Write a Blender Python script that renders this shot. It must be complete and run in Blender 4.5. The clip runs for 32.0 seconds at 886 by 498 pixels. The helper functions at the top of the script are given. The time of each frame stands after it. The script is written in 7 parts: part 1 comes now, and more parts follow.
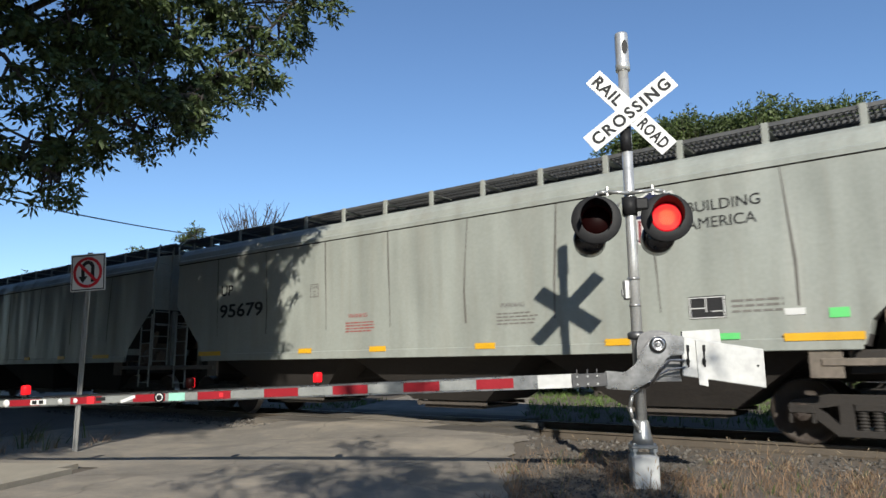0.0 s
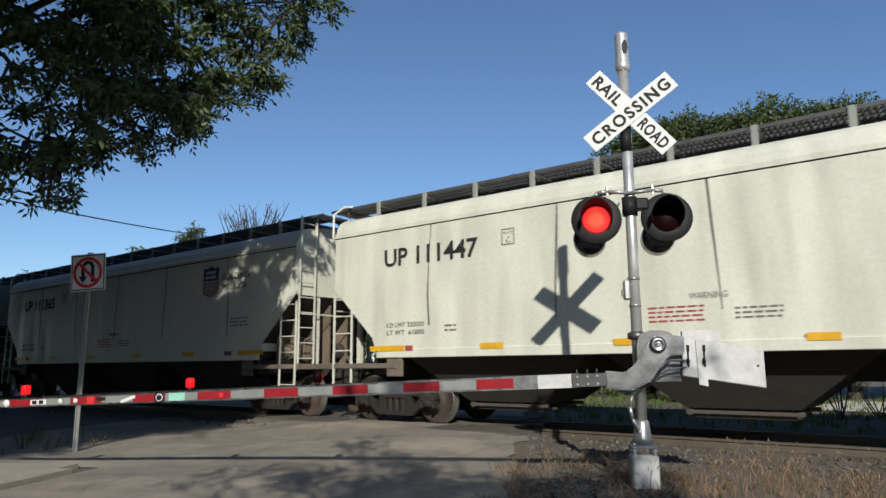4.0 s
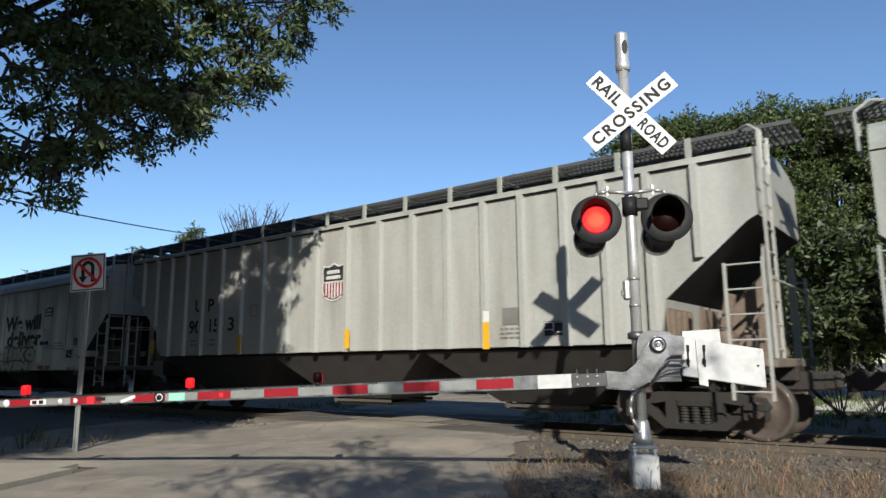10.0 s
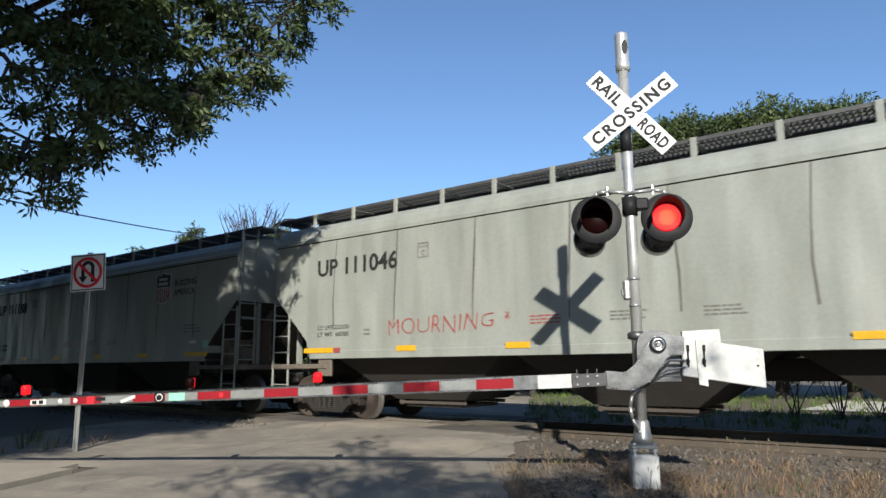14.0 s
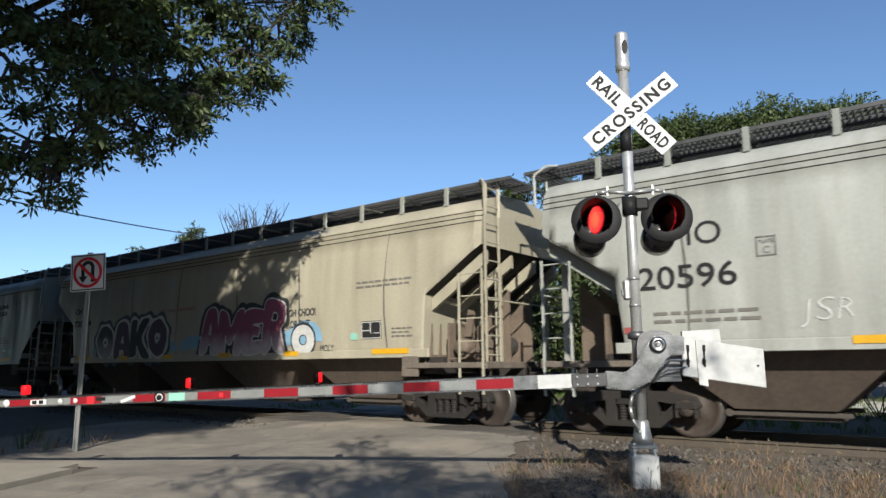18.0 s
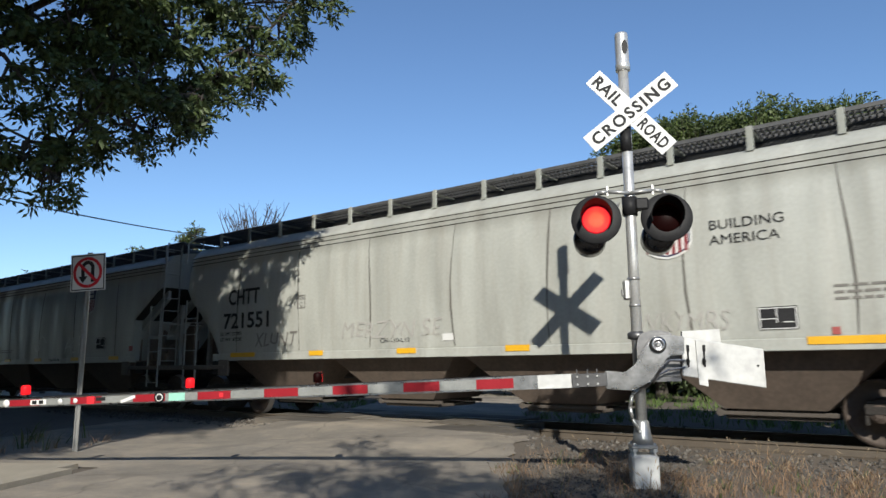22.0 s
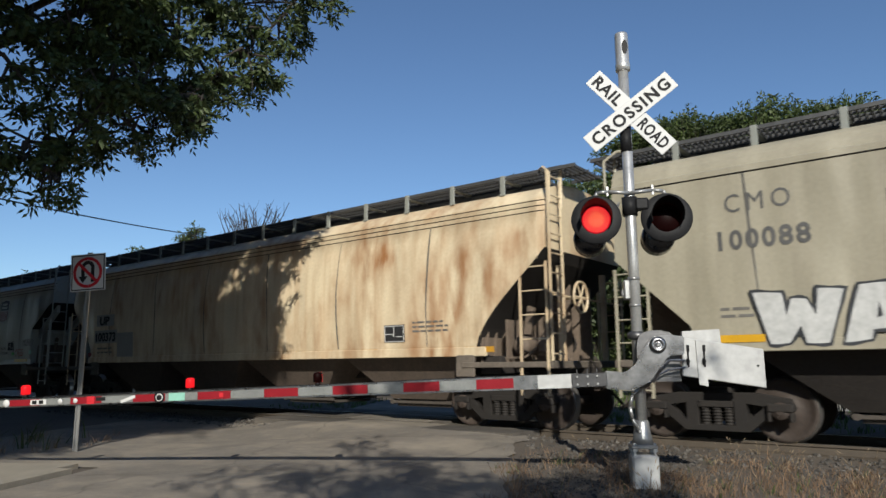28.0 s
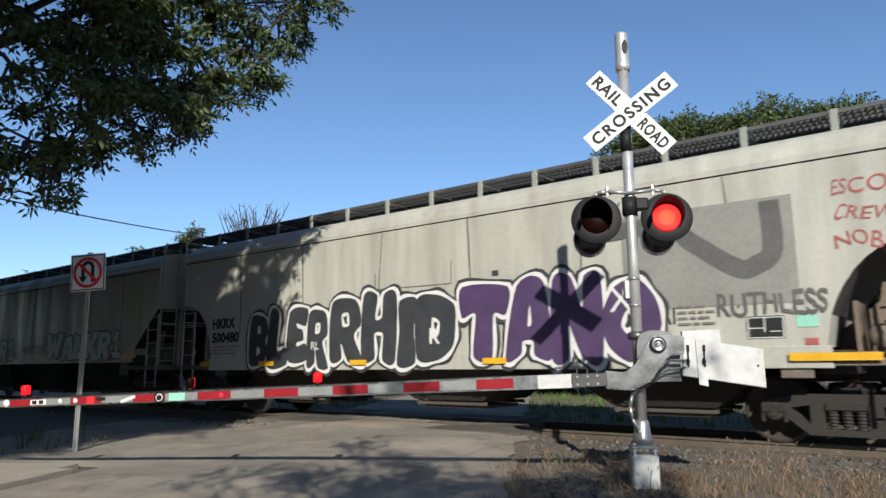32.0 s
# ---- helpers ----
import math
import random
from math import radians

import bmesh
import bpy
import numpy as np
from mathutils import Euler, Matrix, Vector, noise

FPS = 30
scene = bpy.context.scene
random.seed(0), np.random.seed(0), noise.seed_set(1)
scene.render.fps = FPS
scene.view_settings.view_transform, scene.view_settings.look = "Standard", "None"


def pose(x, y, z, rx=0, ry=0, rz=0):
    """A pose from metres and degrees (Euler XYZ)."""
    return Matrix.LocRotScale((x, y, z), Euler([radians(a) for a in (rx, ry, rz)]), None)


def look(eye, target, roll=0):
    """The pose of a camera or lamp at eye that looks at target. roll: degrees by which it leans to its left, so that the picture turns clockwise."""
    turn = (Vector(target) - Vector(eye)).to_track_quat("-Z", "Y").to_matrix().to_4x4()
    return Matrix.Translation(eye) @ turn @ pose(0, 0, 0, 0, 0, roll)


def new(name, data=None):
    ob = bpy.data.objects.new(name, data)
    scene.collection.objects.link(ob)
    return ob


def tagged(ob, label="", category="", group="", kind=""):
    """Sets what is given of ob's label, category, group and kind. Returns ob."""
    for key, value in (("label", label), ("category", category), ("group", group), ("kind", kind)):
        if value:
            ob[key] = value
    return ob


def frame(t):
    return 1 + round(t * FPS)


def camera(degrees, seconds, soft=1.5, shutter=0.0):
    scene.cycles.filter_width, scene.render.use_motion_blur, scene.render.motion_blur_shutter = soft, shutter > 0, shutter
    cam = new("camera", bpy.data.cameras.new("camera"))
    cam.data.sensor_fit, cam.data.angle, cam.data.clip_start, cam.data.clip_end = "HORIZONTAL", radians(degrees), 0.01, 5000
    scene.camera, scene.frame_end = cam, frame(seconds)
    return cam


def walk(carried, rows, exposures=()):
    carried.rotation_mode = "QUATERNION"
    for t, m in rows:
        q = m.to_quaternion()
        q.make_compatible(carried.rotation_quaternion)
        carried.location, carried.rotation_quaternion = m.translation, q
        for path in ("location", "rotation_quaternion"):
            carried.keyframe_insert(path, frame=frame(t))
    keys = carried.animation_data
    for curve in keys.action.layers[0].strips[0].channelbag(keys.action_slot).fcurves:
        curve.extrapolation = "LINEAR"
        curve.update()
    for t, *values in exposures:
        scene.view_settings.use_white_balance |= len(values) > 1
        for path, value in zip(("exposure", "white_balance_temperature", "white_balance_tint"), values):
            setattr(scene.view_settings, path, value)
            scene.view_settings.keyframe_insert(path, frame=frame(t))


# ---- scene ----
# World: x runs along the track (the train goes towards -x), y across it, z up from the rail heads.
EYE = Vector((0.0, 0.0, 1.136))
AHEAD = Vector((-0.59598, 0.78494, 0.16936))
cam = camera(66.316, 32.0, soft=1.5, shutter=0.16)
# the clip's camera darkens a little when pale cars fill its picture
STOPS = [(0, 0.74), (1, 0.67), (2, 0.39), (3, 0.33), (6, 0.38), (7, 0.45), (8, 0.54), (9, 0.64), (10, 0.74), (11, 0.82), (14, 0.86), (17, 0.69), (18, 0.72), (24, 0.72), (25, 0.67), (27.5, 0.29), (28, 0.27), (29, 0.44), (30, 0.55), (31, 0.72), (32, 0.69)]
walk(cam, [(0.0, look(EYE, EYE + AHEAD, -0.451)), (32.0, look(EYE, EYE + AHEAD, -0.451))], exposures=STOPS)

# ---- light ----
SUN_WAY = Vector((-0.812, 1.0, -0.655)).normalized()   # the way the sunlight travels
world = bpy.data.worlds.new("sky")
scene.world = world
world.use_nodes = True
wn = world.node_tree.nodes
sky = wn.new("ShaderNodeTexSky")
sky.sky_type, sky.sun_disc = "NISHITA", False
sky.sun_elevation = math.asin(-SUN_WAY.z)
sky.sun_rotation = math.atan2(-SUN_WAY.x, -SUN_WAY.y)
sky.altitude, sky.air_density, sky.dust_density, sky.ozone_density = 200, 1.0, 0.1, 5.0
wn["Background"].inputs["Strength"].default_value = 0.092
world.node_tree.links.new(sky.outputs[0], wn["Background"].inputs["Color"])
sun = new("sun", bpy.data.lights.new("sun", "SUN"))
sun.data.energy, sun.data.angle, sun.data.color = 4.7, radians(0.6), (1.0, 0.96, 0.86)
sun.matrix_world = look((20, -24, 17), Vector((20, -24, 17)) + SUN_WAY)


# ---- materials ----
def material(name, base, rough=0.6, metal=0.0, grain=40.0, patch=2.0, vary=0.15, bump=0.1, streak=0.0, streak_colour=(0.12, 0.08, 0.05), islands=0.0, each=0.0, spec=0.5, translucent=0.0, coat=0.0):
    """Paint, metal, stone: a base colour with grain, patches and streaks at two scales, and a fine relief."""
    m = bpy.data.materials.new(name)
    m.use_nodes = True
    nt = m.node_tree
    n, link = nt.nodes, nt.links.new
    bsdf = n["Principled BSDF"]
    tc = n.new("ShaderNodeTexCoord")
    fine = n.new("ShaderNodeTexNoise")
    fine.inputs["Scale"].default_value, fine.inputs["Detail"].default_value = grain, 4
    link(tc.outputs["Object"], fine.inputs["Vector"])
    broad = n.new("ShaderNodeTexNoise")
    broad.inputs["Scale"].default_value, broad.inputs["Detail"].default_value = patch, 5
    link(tc.outputs["Object"], broad.inputs["Vector"])
    add = n.new("ShaderNodeMath")
    add.operation = "ADD"
    link(fine.outputs["Fac"], add.inputs[0])
    link(broad.outputs["Fac"], add.inputs[1])
    rng = n.new("ShaderNodeMapRange")
    rng.inputs["From Min"].default_value, rng.inputs["From Max"].default_value = 0.6, 1.4
    rng.inputs["To Min"].default_value, rng.inputs["To Max"].default_value = 1 - vary, 1 + vary
    link(add.outputs[0], rng.inputs["Value"])
    value = rng.outputs["Result"]
    for amount, node, socket in ((islands, "ShaderNodeNewGeometry", "Random Per Island"), (each, "ShaderNodeObjectInfo", "Random")):
        if amount:
            src = n.new(node)
            r2 = n.new("ShaderNodeMapRange")
            r2.inputs["To Min"].default_value, r2.inputs["To Max"].default_value = 1 - amount, 1 + amount
            link(src.outputs[socket], r2.inputs["Value"])
            mul = n.new("ShaderNodeMath")
            mul.operation = "MULTIPLY"
            link(value, mul.inputs[0])
            link(r2.outputs["Result"], mul.inputs[1])
            value = mul.outputs[0]
    hue = n.new("ShaderNodeVectorMath")
    hue.operation = "SCALE"
    hue.inputs[0].default_value = base
    link(value, hue.inputs["Scale"])
    colour = hue.outputs["Vector"]
    if streak:
        mp = n.new("ShaderNodeMapping")
        mp.inputs["Scale"].default_value = (3.0, 3.0, 0.22)
        link(tc.outputs["Object"], mp.inputs["Vector"])
        st = n.new("ShaderNodeTexNoise")
        st.inputs["Scale"].default_value, st.inputs["Detail"].default_value = 1.6, 6
        link(mp.outputs["Vector"], st.inputs["Vector"])
        ramp = n.new("ShaderNodeMapRange")
        ramp.inputs["From Min"].default_value, ramp.inputs["From Max"].default_value = 0.5, 0.78
        ramp.inputs["To Max"].default_value = streak
        link(st.outputs["Fac"], ramp.inputs["Value"])
        mix = n.new("ShaderNodeMix")
        mix.data_type = "RGBA"
        link(ramp.outputs["Result"], mix.inputs["Factor"])
        link(colour, mix.inputs["A"])
        mix.inputs["B"].default_value = (*streak_colour, 1)
        colour = mix.outputs["Result"]
    link(colour, bsdf.inputs["Base Color"])
    bsdf.inputs["Metallic"].default_value = metal
    bsdf.inputs["Specular IOR Level"].default_value = spec
    bsdf.inputs["Coat Weight"].default_value = coat
    rr = n.new("ShaderNodeMapRange")
    rr.inputs["To Min"].default_value, rr.inputs["To Max"].default_value = max(0.03, rough - 0.12), min(1.0, rough + 0.12)
    link(broad.outputs["Fac"], rr.inputs["Value"])
    link(rr.outputs["Result"], bsdf.inputs["Roughness"])
    if bump:
        bp = n.new("ShaderNodeBump")
        bp.inputs["Strength"].default_value, bp.inputs["Distance"].default_value = bump, 0.02
        link(add.outputs[0], bp.inputs["Height"])
        link(bp.outputs["Normal"], bsdf.inputs["Normal"])
    if translucent:
        tr = n.new("ShaderNodeBsdfTranslucent")
        link(colour, tr.inputs["Color"])
        ms = n.new("ShaderNodeMixShader")
        ms.inputs["Fac"].default_value = translucent
        link(bsdf.outputs[0], ms.inputs[1])
        link(tr.outputs[0], ms.inputs[2])
        link(ms.outputs[0], n["Material Output"].inputs["Surface"])
    return m


def glow(name, colour, strength, base=(0.10, 0.004, 0.004)):
    m = bpy.data.materials.new(name)
    m.use_nodes = True
    b = m.node_tree.nodes["Principled BSDF"]
    b.inputs["Base Color"].default_value = (*base, 1)
    b.inputs["Emission Color"].default_value = (*colour, 1)
    b.inputs["Emission Strength"].default_value = strength
    b.inputs["Specular IOR Level"].default_value = 0.1
    return m


MAST_STEEL = material("bright_galvanised_steel", (0.47, 0.47, 0.46), 0.36, 0.6, 50, 5, 0.25, 0.05)
GLOSS_BLACK = material("glossy_black_paint", (0.014, 0.014, 0.016), 0.22, 0, 14, 5, 0.3, 0.12, spec=0.6)
GALV = material("galvanised_steel", (0.3, 0.3, 0.295), 0.38, 0.6, 60, 5, 0.18, 0.05)
ALU = material("silver_paint", (0.25, 0.25, 0.255), 0.29, 1.0, 26, 5, 0.25, 0.02)
WHITE = material("white_sheeting", (0.5, 0.5, 0.49), 0.45, 0, 90, 4, 0.06, 0.02, spec=0.15)
WEIGHT = material("worn_white_paint", (0.39, 0.39, 0.382), 0.5, 0.05, 9, 2, 0.28, 0.03, spec=0.2)
BLACK = material("black_paint", (0.012, 0.012, 0.013), 0.55, 0, 50, 5, 0.3, 0.05, spec=0.15)
LETTER = material("black_lettering", (0.025, 0.025, 0.026), 0.55, 0, 60, 4, 0.3, 0.0, spec=0.05)
FADED = material("faded_lettering", (0.131, 0.123, 0.115), 0.6, 0, 60, 4, 0.3, 0.0)
RED = material("red_sheeting", (0.2, 0.012, 0.018), 0.4, 0, 60, 4, 0.15, 0.03, spec=0.1)
SIGN_RED = material("sign_red", (0.451, 0.025, 0.033), 0.45, 0, 60, 4, 0.1, 0.0, spec=0.1)
YELLOW = material("yellow_reflector", (0.541, 0.295, 0.016), 0.4, 0, 60, 4, 0.15, 0.0)
CREST_WHITE = material("crest_white", (0.5, 0.5, 0.48), 0.5, 0, 60, 4, 0.1, 0.0, spec=0.2)
CREST_RED = material("crest_dull_red", (0.16, 0.03, 0.035), 0.5, 0, 60, 4, 0.15, 0.0, spec=0.2)
BLUE = material("blue_paint", (0.014, 0.018, 0.05), 0.5, 0, 60, 4, 0.1, 0.0)
CONCRETE = material("concrete", (0.27, 0.24, 0.19), 0.85, 0, 60, 4, 0.2, 0.25)


def street_paint(name, base, dust):
    """Old asphalt: fine aggregate, patches of tan dust, darker worn tracks and hairline cracks."""
    m = material(name, base, 0.92, 0, 38, 0.9, 0.3, 0.4)
    n, link = m.node_tree.nodes, m.node_tree.links.new
    bsdf = n["Principled BSDF"]
    colour = bsdf.inputs["Base Color"].links[0].from_socket
    tc = n.new("ShaderNodeTexCoord")
    for scale, k, lo, hi, top, tint in (((0.55, 0.9, 1), 0.9, 0.47, 0.68, 0.75, dust), ((2.2, 2.2, 1), 1.4, 0.52, 0.75, 0.5, dust), ((0.9, 0.35, 1), 1.1, 0.55, 0.7, 0.5, (0.075, 0.068, 0.06))):
        mp = n.new("ShaderNodeMapping")
        mp.inputs["Scale"].default_value, mp.inputs["Rotation"].default_value = scale, (0, 0, 0.56)
        link(tc.outputs["Object"], mp.inputs["Vector"])
        t = n.new("ShaderNodeTexNoise")
        t.inputs["Scale"].default_value, t.inputs["Detail"].default_value, t.inputs["Roughness"].default_value = k, 8, 0.65
        link(mp.outputs["Vector"], t.inputs["Vector"])
        r = n.new("ShaderNodeMapRange")
        r.inputs["From Min"].default_value, r.inputs["From Max"].default_value, r.inputs["To Max"].default_value = lo, hi, top
        link(t.outputs["Fac"], r.inputs["Value"])
        mix = n.new("ShaderNodeMix")
        mix.data_type = "RGBA"
        link(r.outputs["Result"], mix.inputs["Factor"])
        link(colour, mix.inputs["A"])
        mix.inputs["B"].default_value = (*tint, 1)
        colour = mix.outputs["Result"]
    wob = n.new("ShaderNodeTexNoise")
    wob.inputs["Scale"].default_value = 1.7
    link(tc.outputs["Object"], wob.inputs["Vector"])
    va = n.new("ShaderNodeVectorMath")
    va.operation = "MULTIPLY_ADD"
    va.inputs[1].default_value = (0.7, 0.7, 0)
    link(wob.outputs["Color"], va.inputs[0])
    link(tc.outputs["Object"], va.inputs[2])
    vo = n.new("ShaderNodeTexVoronoi")
    vo.feature = "DISTANCE_TO_EDGE"
    vo.inputs["Scale"].default_value = 0.27
    link(va.outputs["Vector"], vo.inputs["Vector"])
    r = n.new("ShaderNodeMapRange")
    r.inputs["From Min"].default_value, r.inputs["From Max"].default_value = 0.003, 0.012
    r.inputs["To Min"].default_value, r.inputs["To Max"].default_value = 0.28, 0.0
    link(vo.outputs["Distance"], r.inputs["Value"])
    mix = n.new("ShaderNodeMix")
    mix.data_type = "RGBA"
    link(r.outputs["Result"], mix.inputs["Factor"])
    link(colour, mix.inputs["A"])
    mix.inputs["B"].default_value = (0.035, 0.03, 0.025, 1)
    link(mix.outputs["Result"], bsdf.inputs["Base Color"])
    return m


ASPHALT = street_paint("asphalt", (0.17, 0.15, 0.125), (0.31, 0.265, 0.205))
STEEL = material("rusty_rail", (0.08, 0.064, 0.048), 0.7, 0.3, 60, 4, 0.25, 0.2)
RAILHEAD = material("polished_rail", (0.41, 0.394, 0.377), 0.3, 0.9, 60, 4, 0.15, 0.05)
TIE = material("weathered_tie", (0.06, 0.048, 0.038), 0.9, 0, 30, 5, 0.3, 0.4, each=0.25)
UNDER = material("underframe_dark", (0.02, 0.016, 0.0135), 0.85, 0.0, 20, 3, 0.35, 0.3)
TRUCK = material("truck_casting", (0.016, 0.013, 0.011), 0.8, 0.1, 30, 4, 0.35, 0.3, each=0.2)
WHEEL = material("rusty_wheel", (0.05, 0.037, 0.03), 0.7, 0.3, 20, 4, 0.3, 0.2, each=0.35)
TREAD = material("polished_tread", (0.344, 0.328, 0.312), 0.35, 0.9, 40, 4, 0.2, 0.05)
GRATE = material("roof_grating", (0.082, 0.082, 0.082), 0.6, 0.5, 40, 4, 0.3, 0.1)
LEAF = material("tree_leaf", (0.052, 0.074, 0.024), 0.55, 0, 6, 0.6, 0.3, 0.0, islands=0.4, spec=0.35, translucent=0.2)
DARK_LEAF = material("dark_tree_leaf", (0.042, 0.052, 0.028), 0.6, 0, 6, 0.6, 0.3, 0.0, islands=0.4, spec=0.3, translucent=0.08)
# darker copy of the far leaf, the wood's low shade painted in
LOW_LEAF = material("shaded_undergrowth_leaf", (0.036, 0.052, 0.016), 0.6, 0, 4, 0.5, 0.35, 0.0, islands=0.45, translucent=0.2)
FAR_LEAF = material("far_leaf", (0.06, 0.085, 0.022), 0.6, 0, 4, 0.5, 0.35, 0.0, islands=0.45, translucent=0.3)
BARK = material("bark", (0.032, 0.026, 0.021), 0.9, 0, 12, 3, 0.3, 0.6)
DRY = material("dry_grass", (0.2, 0.126, 0.074), 0.8, 0, 8, 1.2, 0.3, 0.0, islands=0.45, translucent=0.3)
GREEN = material("green_grass", (0.06, 0.085, 0.024), 0.8, 0, 8, 1.0, 0.3, 0.0, islands=0.4, translucent=0.3)
LAWN = material("rough_lawn", (0.085, 0.135, 0.03), 0.8, 0, 8, 1.0, 0.3, 0.0, islands=0.4, translucent=0.3)
SEED = material("pale_seed_heads", (0.25, 0.19, 0.12), 0.8, 0, 8, 1.2, 0.3, 0.0, islands=0.4, translucent=0.3)
STONE = material("ballast_stone", (0.068, 0.061, 0.053), 0.9, 0, 30, 4, 0.3, 0.3, islands=0.5)
PALE_GRAVEL = material("pale_gravel", (0.42, 0.4, 0.36), 0.95, 0, 45, 0.8, 0.3, 0.4)
SOIL = material("dry_soil", (0.095, 0.077, 0.06), 0.95, 0, 60, 0.5, 0.35, 0.4)
# asphalt of the crossing, the shade under the train put into its colour
SHADED_ASPHALT = street_paint("shaded_asphalt", (0.062, 0.054, 0.046), (0.15, 0.13, 0.105))
CABLE = material("cable", (0.016, 0.016, 0.016), 0.6, 0, 40, 4, 0.2, 0.0)
LIT = glow("lit_red_led", (1.0, 0.006, 0.025), 0.5)
ARM_LIT = glow("lit_arm_lamp", (1.0, 0.012, 0.02), 0.8)


# ---- mesh building ----
def site(p):
    """From the site plan's axes to the world's, where x runs along the track."""
    return Vector((0.9726 * p[0] + 0.0739 * p[1], 0.94985 * p[1], p[2] if len(p) > 2 else 0.0))


def settle(ob):
    """Moves a mesh drawn on the site plan to the world's axes."""
    ob.data.transform(Matrix(((0.9726, 0.0739, 0, 0), (0, 0.94985, 0, 0), (0, 0, 1, 0), (0, 0, 0, 1))))
    return ob


def part(name, bm, mat, parent=None, label=""):
    """One bmesh as one mesh object, under a thing or a part."""
    me = bpy.data.meshes.new(name)
    bm.to_mesh(me)
    bm.free()
    return placed(name, me, mat, parent, label)


def placed(name, me, mat, parent=None, label=""):
    for mm in (mat if isinstance(mat, (list, tuple)) else (mat,)):
        if mm and mm.name not in me.materials:
            me.materials.append(mm)
    ob = new(name, me)
    if parent:
        ob.parent = parent
    if label:
        ob["label"] = label
    return ob


def box(bm, x0, x1, y0, y1, z0, z1, bev=0.0, m=None):
    v = [bm.verts.new(p) for p in ((x0, y0, z0), (x1, y0, z0), (x1, y1, z0), (x0, y1, z0), (x0, y0, z1), (x1, y0, z1), (x1, y1, z1), (x0, y1, z1))]
    fs = [bm.faces.new([v[i] for i in q]) for q in ((3, 2, 1, 0), (4, 5, 6, 7), (0, 1, 5, 4), (1, 2, 6, 5), (2, 3, 7, 6), (3, 0, 4, 7))]
    if bev:
        r = bmesh.ops.bevel(bm, geom=list({e for f in fs for e in f.edges}), offset=bev, segments=1, affect="EDGES")
        v = list({w for f in r["faces"] for w in f.verts} | {w for w in v if w.is_valid})
    if m is not None:
        bmesh.ops.transform(bm, matrix=m, verts=v)
    return v


def tube(bm, p0, p1, r, seg=8, r1=None, cap=True):
    p0, p1 = Vector(p0), Vector(p1)
    q = (p1 - p0).to_track_quat("Z", "Y")
    rings = []
    for p, rad in ((p0, r), (p1, r if r1 is None else r1)):
        rings.append([bm.verts.new(p + q @ Vector((rad * math.cos(2 * math.pi * i / seg), rad * math.sin(2 * math.pi * i / seg), 0))) for i in range(seg)])
    for i in range(seg):
        f = bm.faces.new((rings[0][i], rings[0][(i + 1) % seg], rings[1][(i + 1) % seg], rings[1][i]))
        f.smooth = seg > 6
    if cap:
        bm.faces.new(rings[0][::-1])
        bm.faces.new(rings[1])
    return rings


def pipe(bm, pts, r, seg=6):
    for a, b in zip(pts, pts[1:]):
        tube(bm, a, b, r, seg)


def lathe(bm, profile, axis_point, axis="y", seg=24, cap=True):
    """Turns (radius, height) pairs about an axis through a point."""
    c = Vector(axis_point)
    rings = []
    for rad, h in profile:
        ring = []
        for i in range(seg):
            a = 2 * math.pi * i / seg
            u, w = rad * math.cos(a), rad * math.sin(a)
            ring.append(bm.verts.new(c + Vector({"y": (u, h, w), "z": (u, w, h), "x": (h, u, w)}[axis])))
        rings.append(ring)
    for a, b in zip(rings, rings[1:]):
        for i in range(seg):
            f = bm.faces.new((a[i], a[(i + 1) % seg], b[(i + 1) % seg], b[i]))
            f.smooth = True
    if cap:
        bm.faces.new(rings[0])
        bm.faces.new(rings[-1])
    bmesh.ops.recalc_face_normals(bm, faces=bm.faces[:])


def prism(bm, pts, y0, y1, axes="xz"):
    """A flat outline, pushed from y0 to y1 along the third axis."""
    def put(a, b, h):
        return {"xz": (a, h, b), "xy": (a, b, h), "yz": (h, a, b)}[axes]
    lo = [bm.verts.new(put(a, b, y0)) for a, b in pts]
    hi = [bm.verts.new(put(a, b, y1)) for a, b in pts]
    fs = [bm.faces.new(lo), bm.faces.new(hi[::-1])]
    for i in range(len(pts)):
        j = (i + 1) % len(pts)
        fs.append(bm.faces.new((lo[j], lo[i], hi[i], hi[j])))
    bmesh.ops.recalc_face_normals(bm, faces=fs)
    return fs


TEXTS = {}


def words(text, height, bold=0.0, width=None, gap=1.0, lean=0.0, line=1.0, depth=0.0015):
    """Lettering as a flat mesh in its own x-z plane, facing -y, its lower left corner at the origin."""
    if "M" in text and 0 < bold < 0.05:
        bold = 0.0
    key = (text, height, bold, width, gap, lean, line)
    if key in TEXTS:
        return TEXTS[key]
    cu = bpy.data.curves.new("lettering", "FONT")
    cu.body, cu.size, cu.offset, cu.space_character, cu.shear, cu.space_line = text, 1.0, bold, gap, lean, line
    cu.extrude, cu.resolution_u = 0.001, 8 if height > 0.45 else 3
    ob = bpy.data.objects.new("lettering", cu)
    me = bpy.data.meshes.new_from_object(ob)
    bpy.data.objects.remove(ob)
    co = np.empty(len(me.vertices) * 3)
    me.vertices.foreach_get("co", co)
    co = co.reshape(-1, 3)
    lines = text.count("\n") + 1
    k = height / 0.73
    co[:, 0] -= co[:, 0].min()
    sx = k if width is None else width / max(co[:, 0].max(), 1e-6)
    out = np.stack([co[:, 0] * sx, -co[:, 2] * 1.5 * depth / 0.0015, (co[:, 1] + (lines - 1) * line) * k], 1)
    me.vertices.foreach_set("co", out.ravel())
    me.update()
    TEXTS[key] = me
    return me
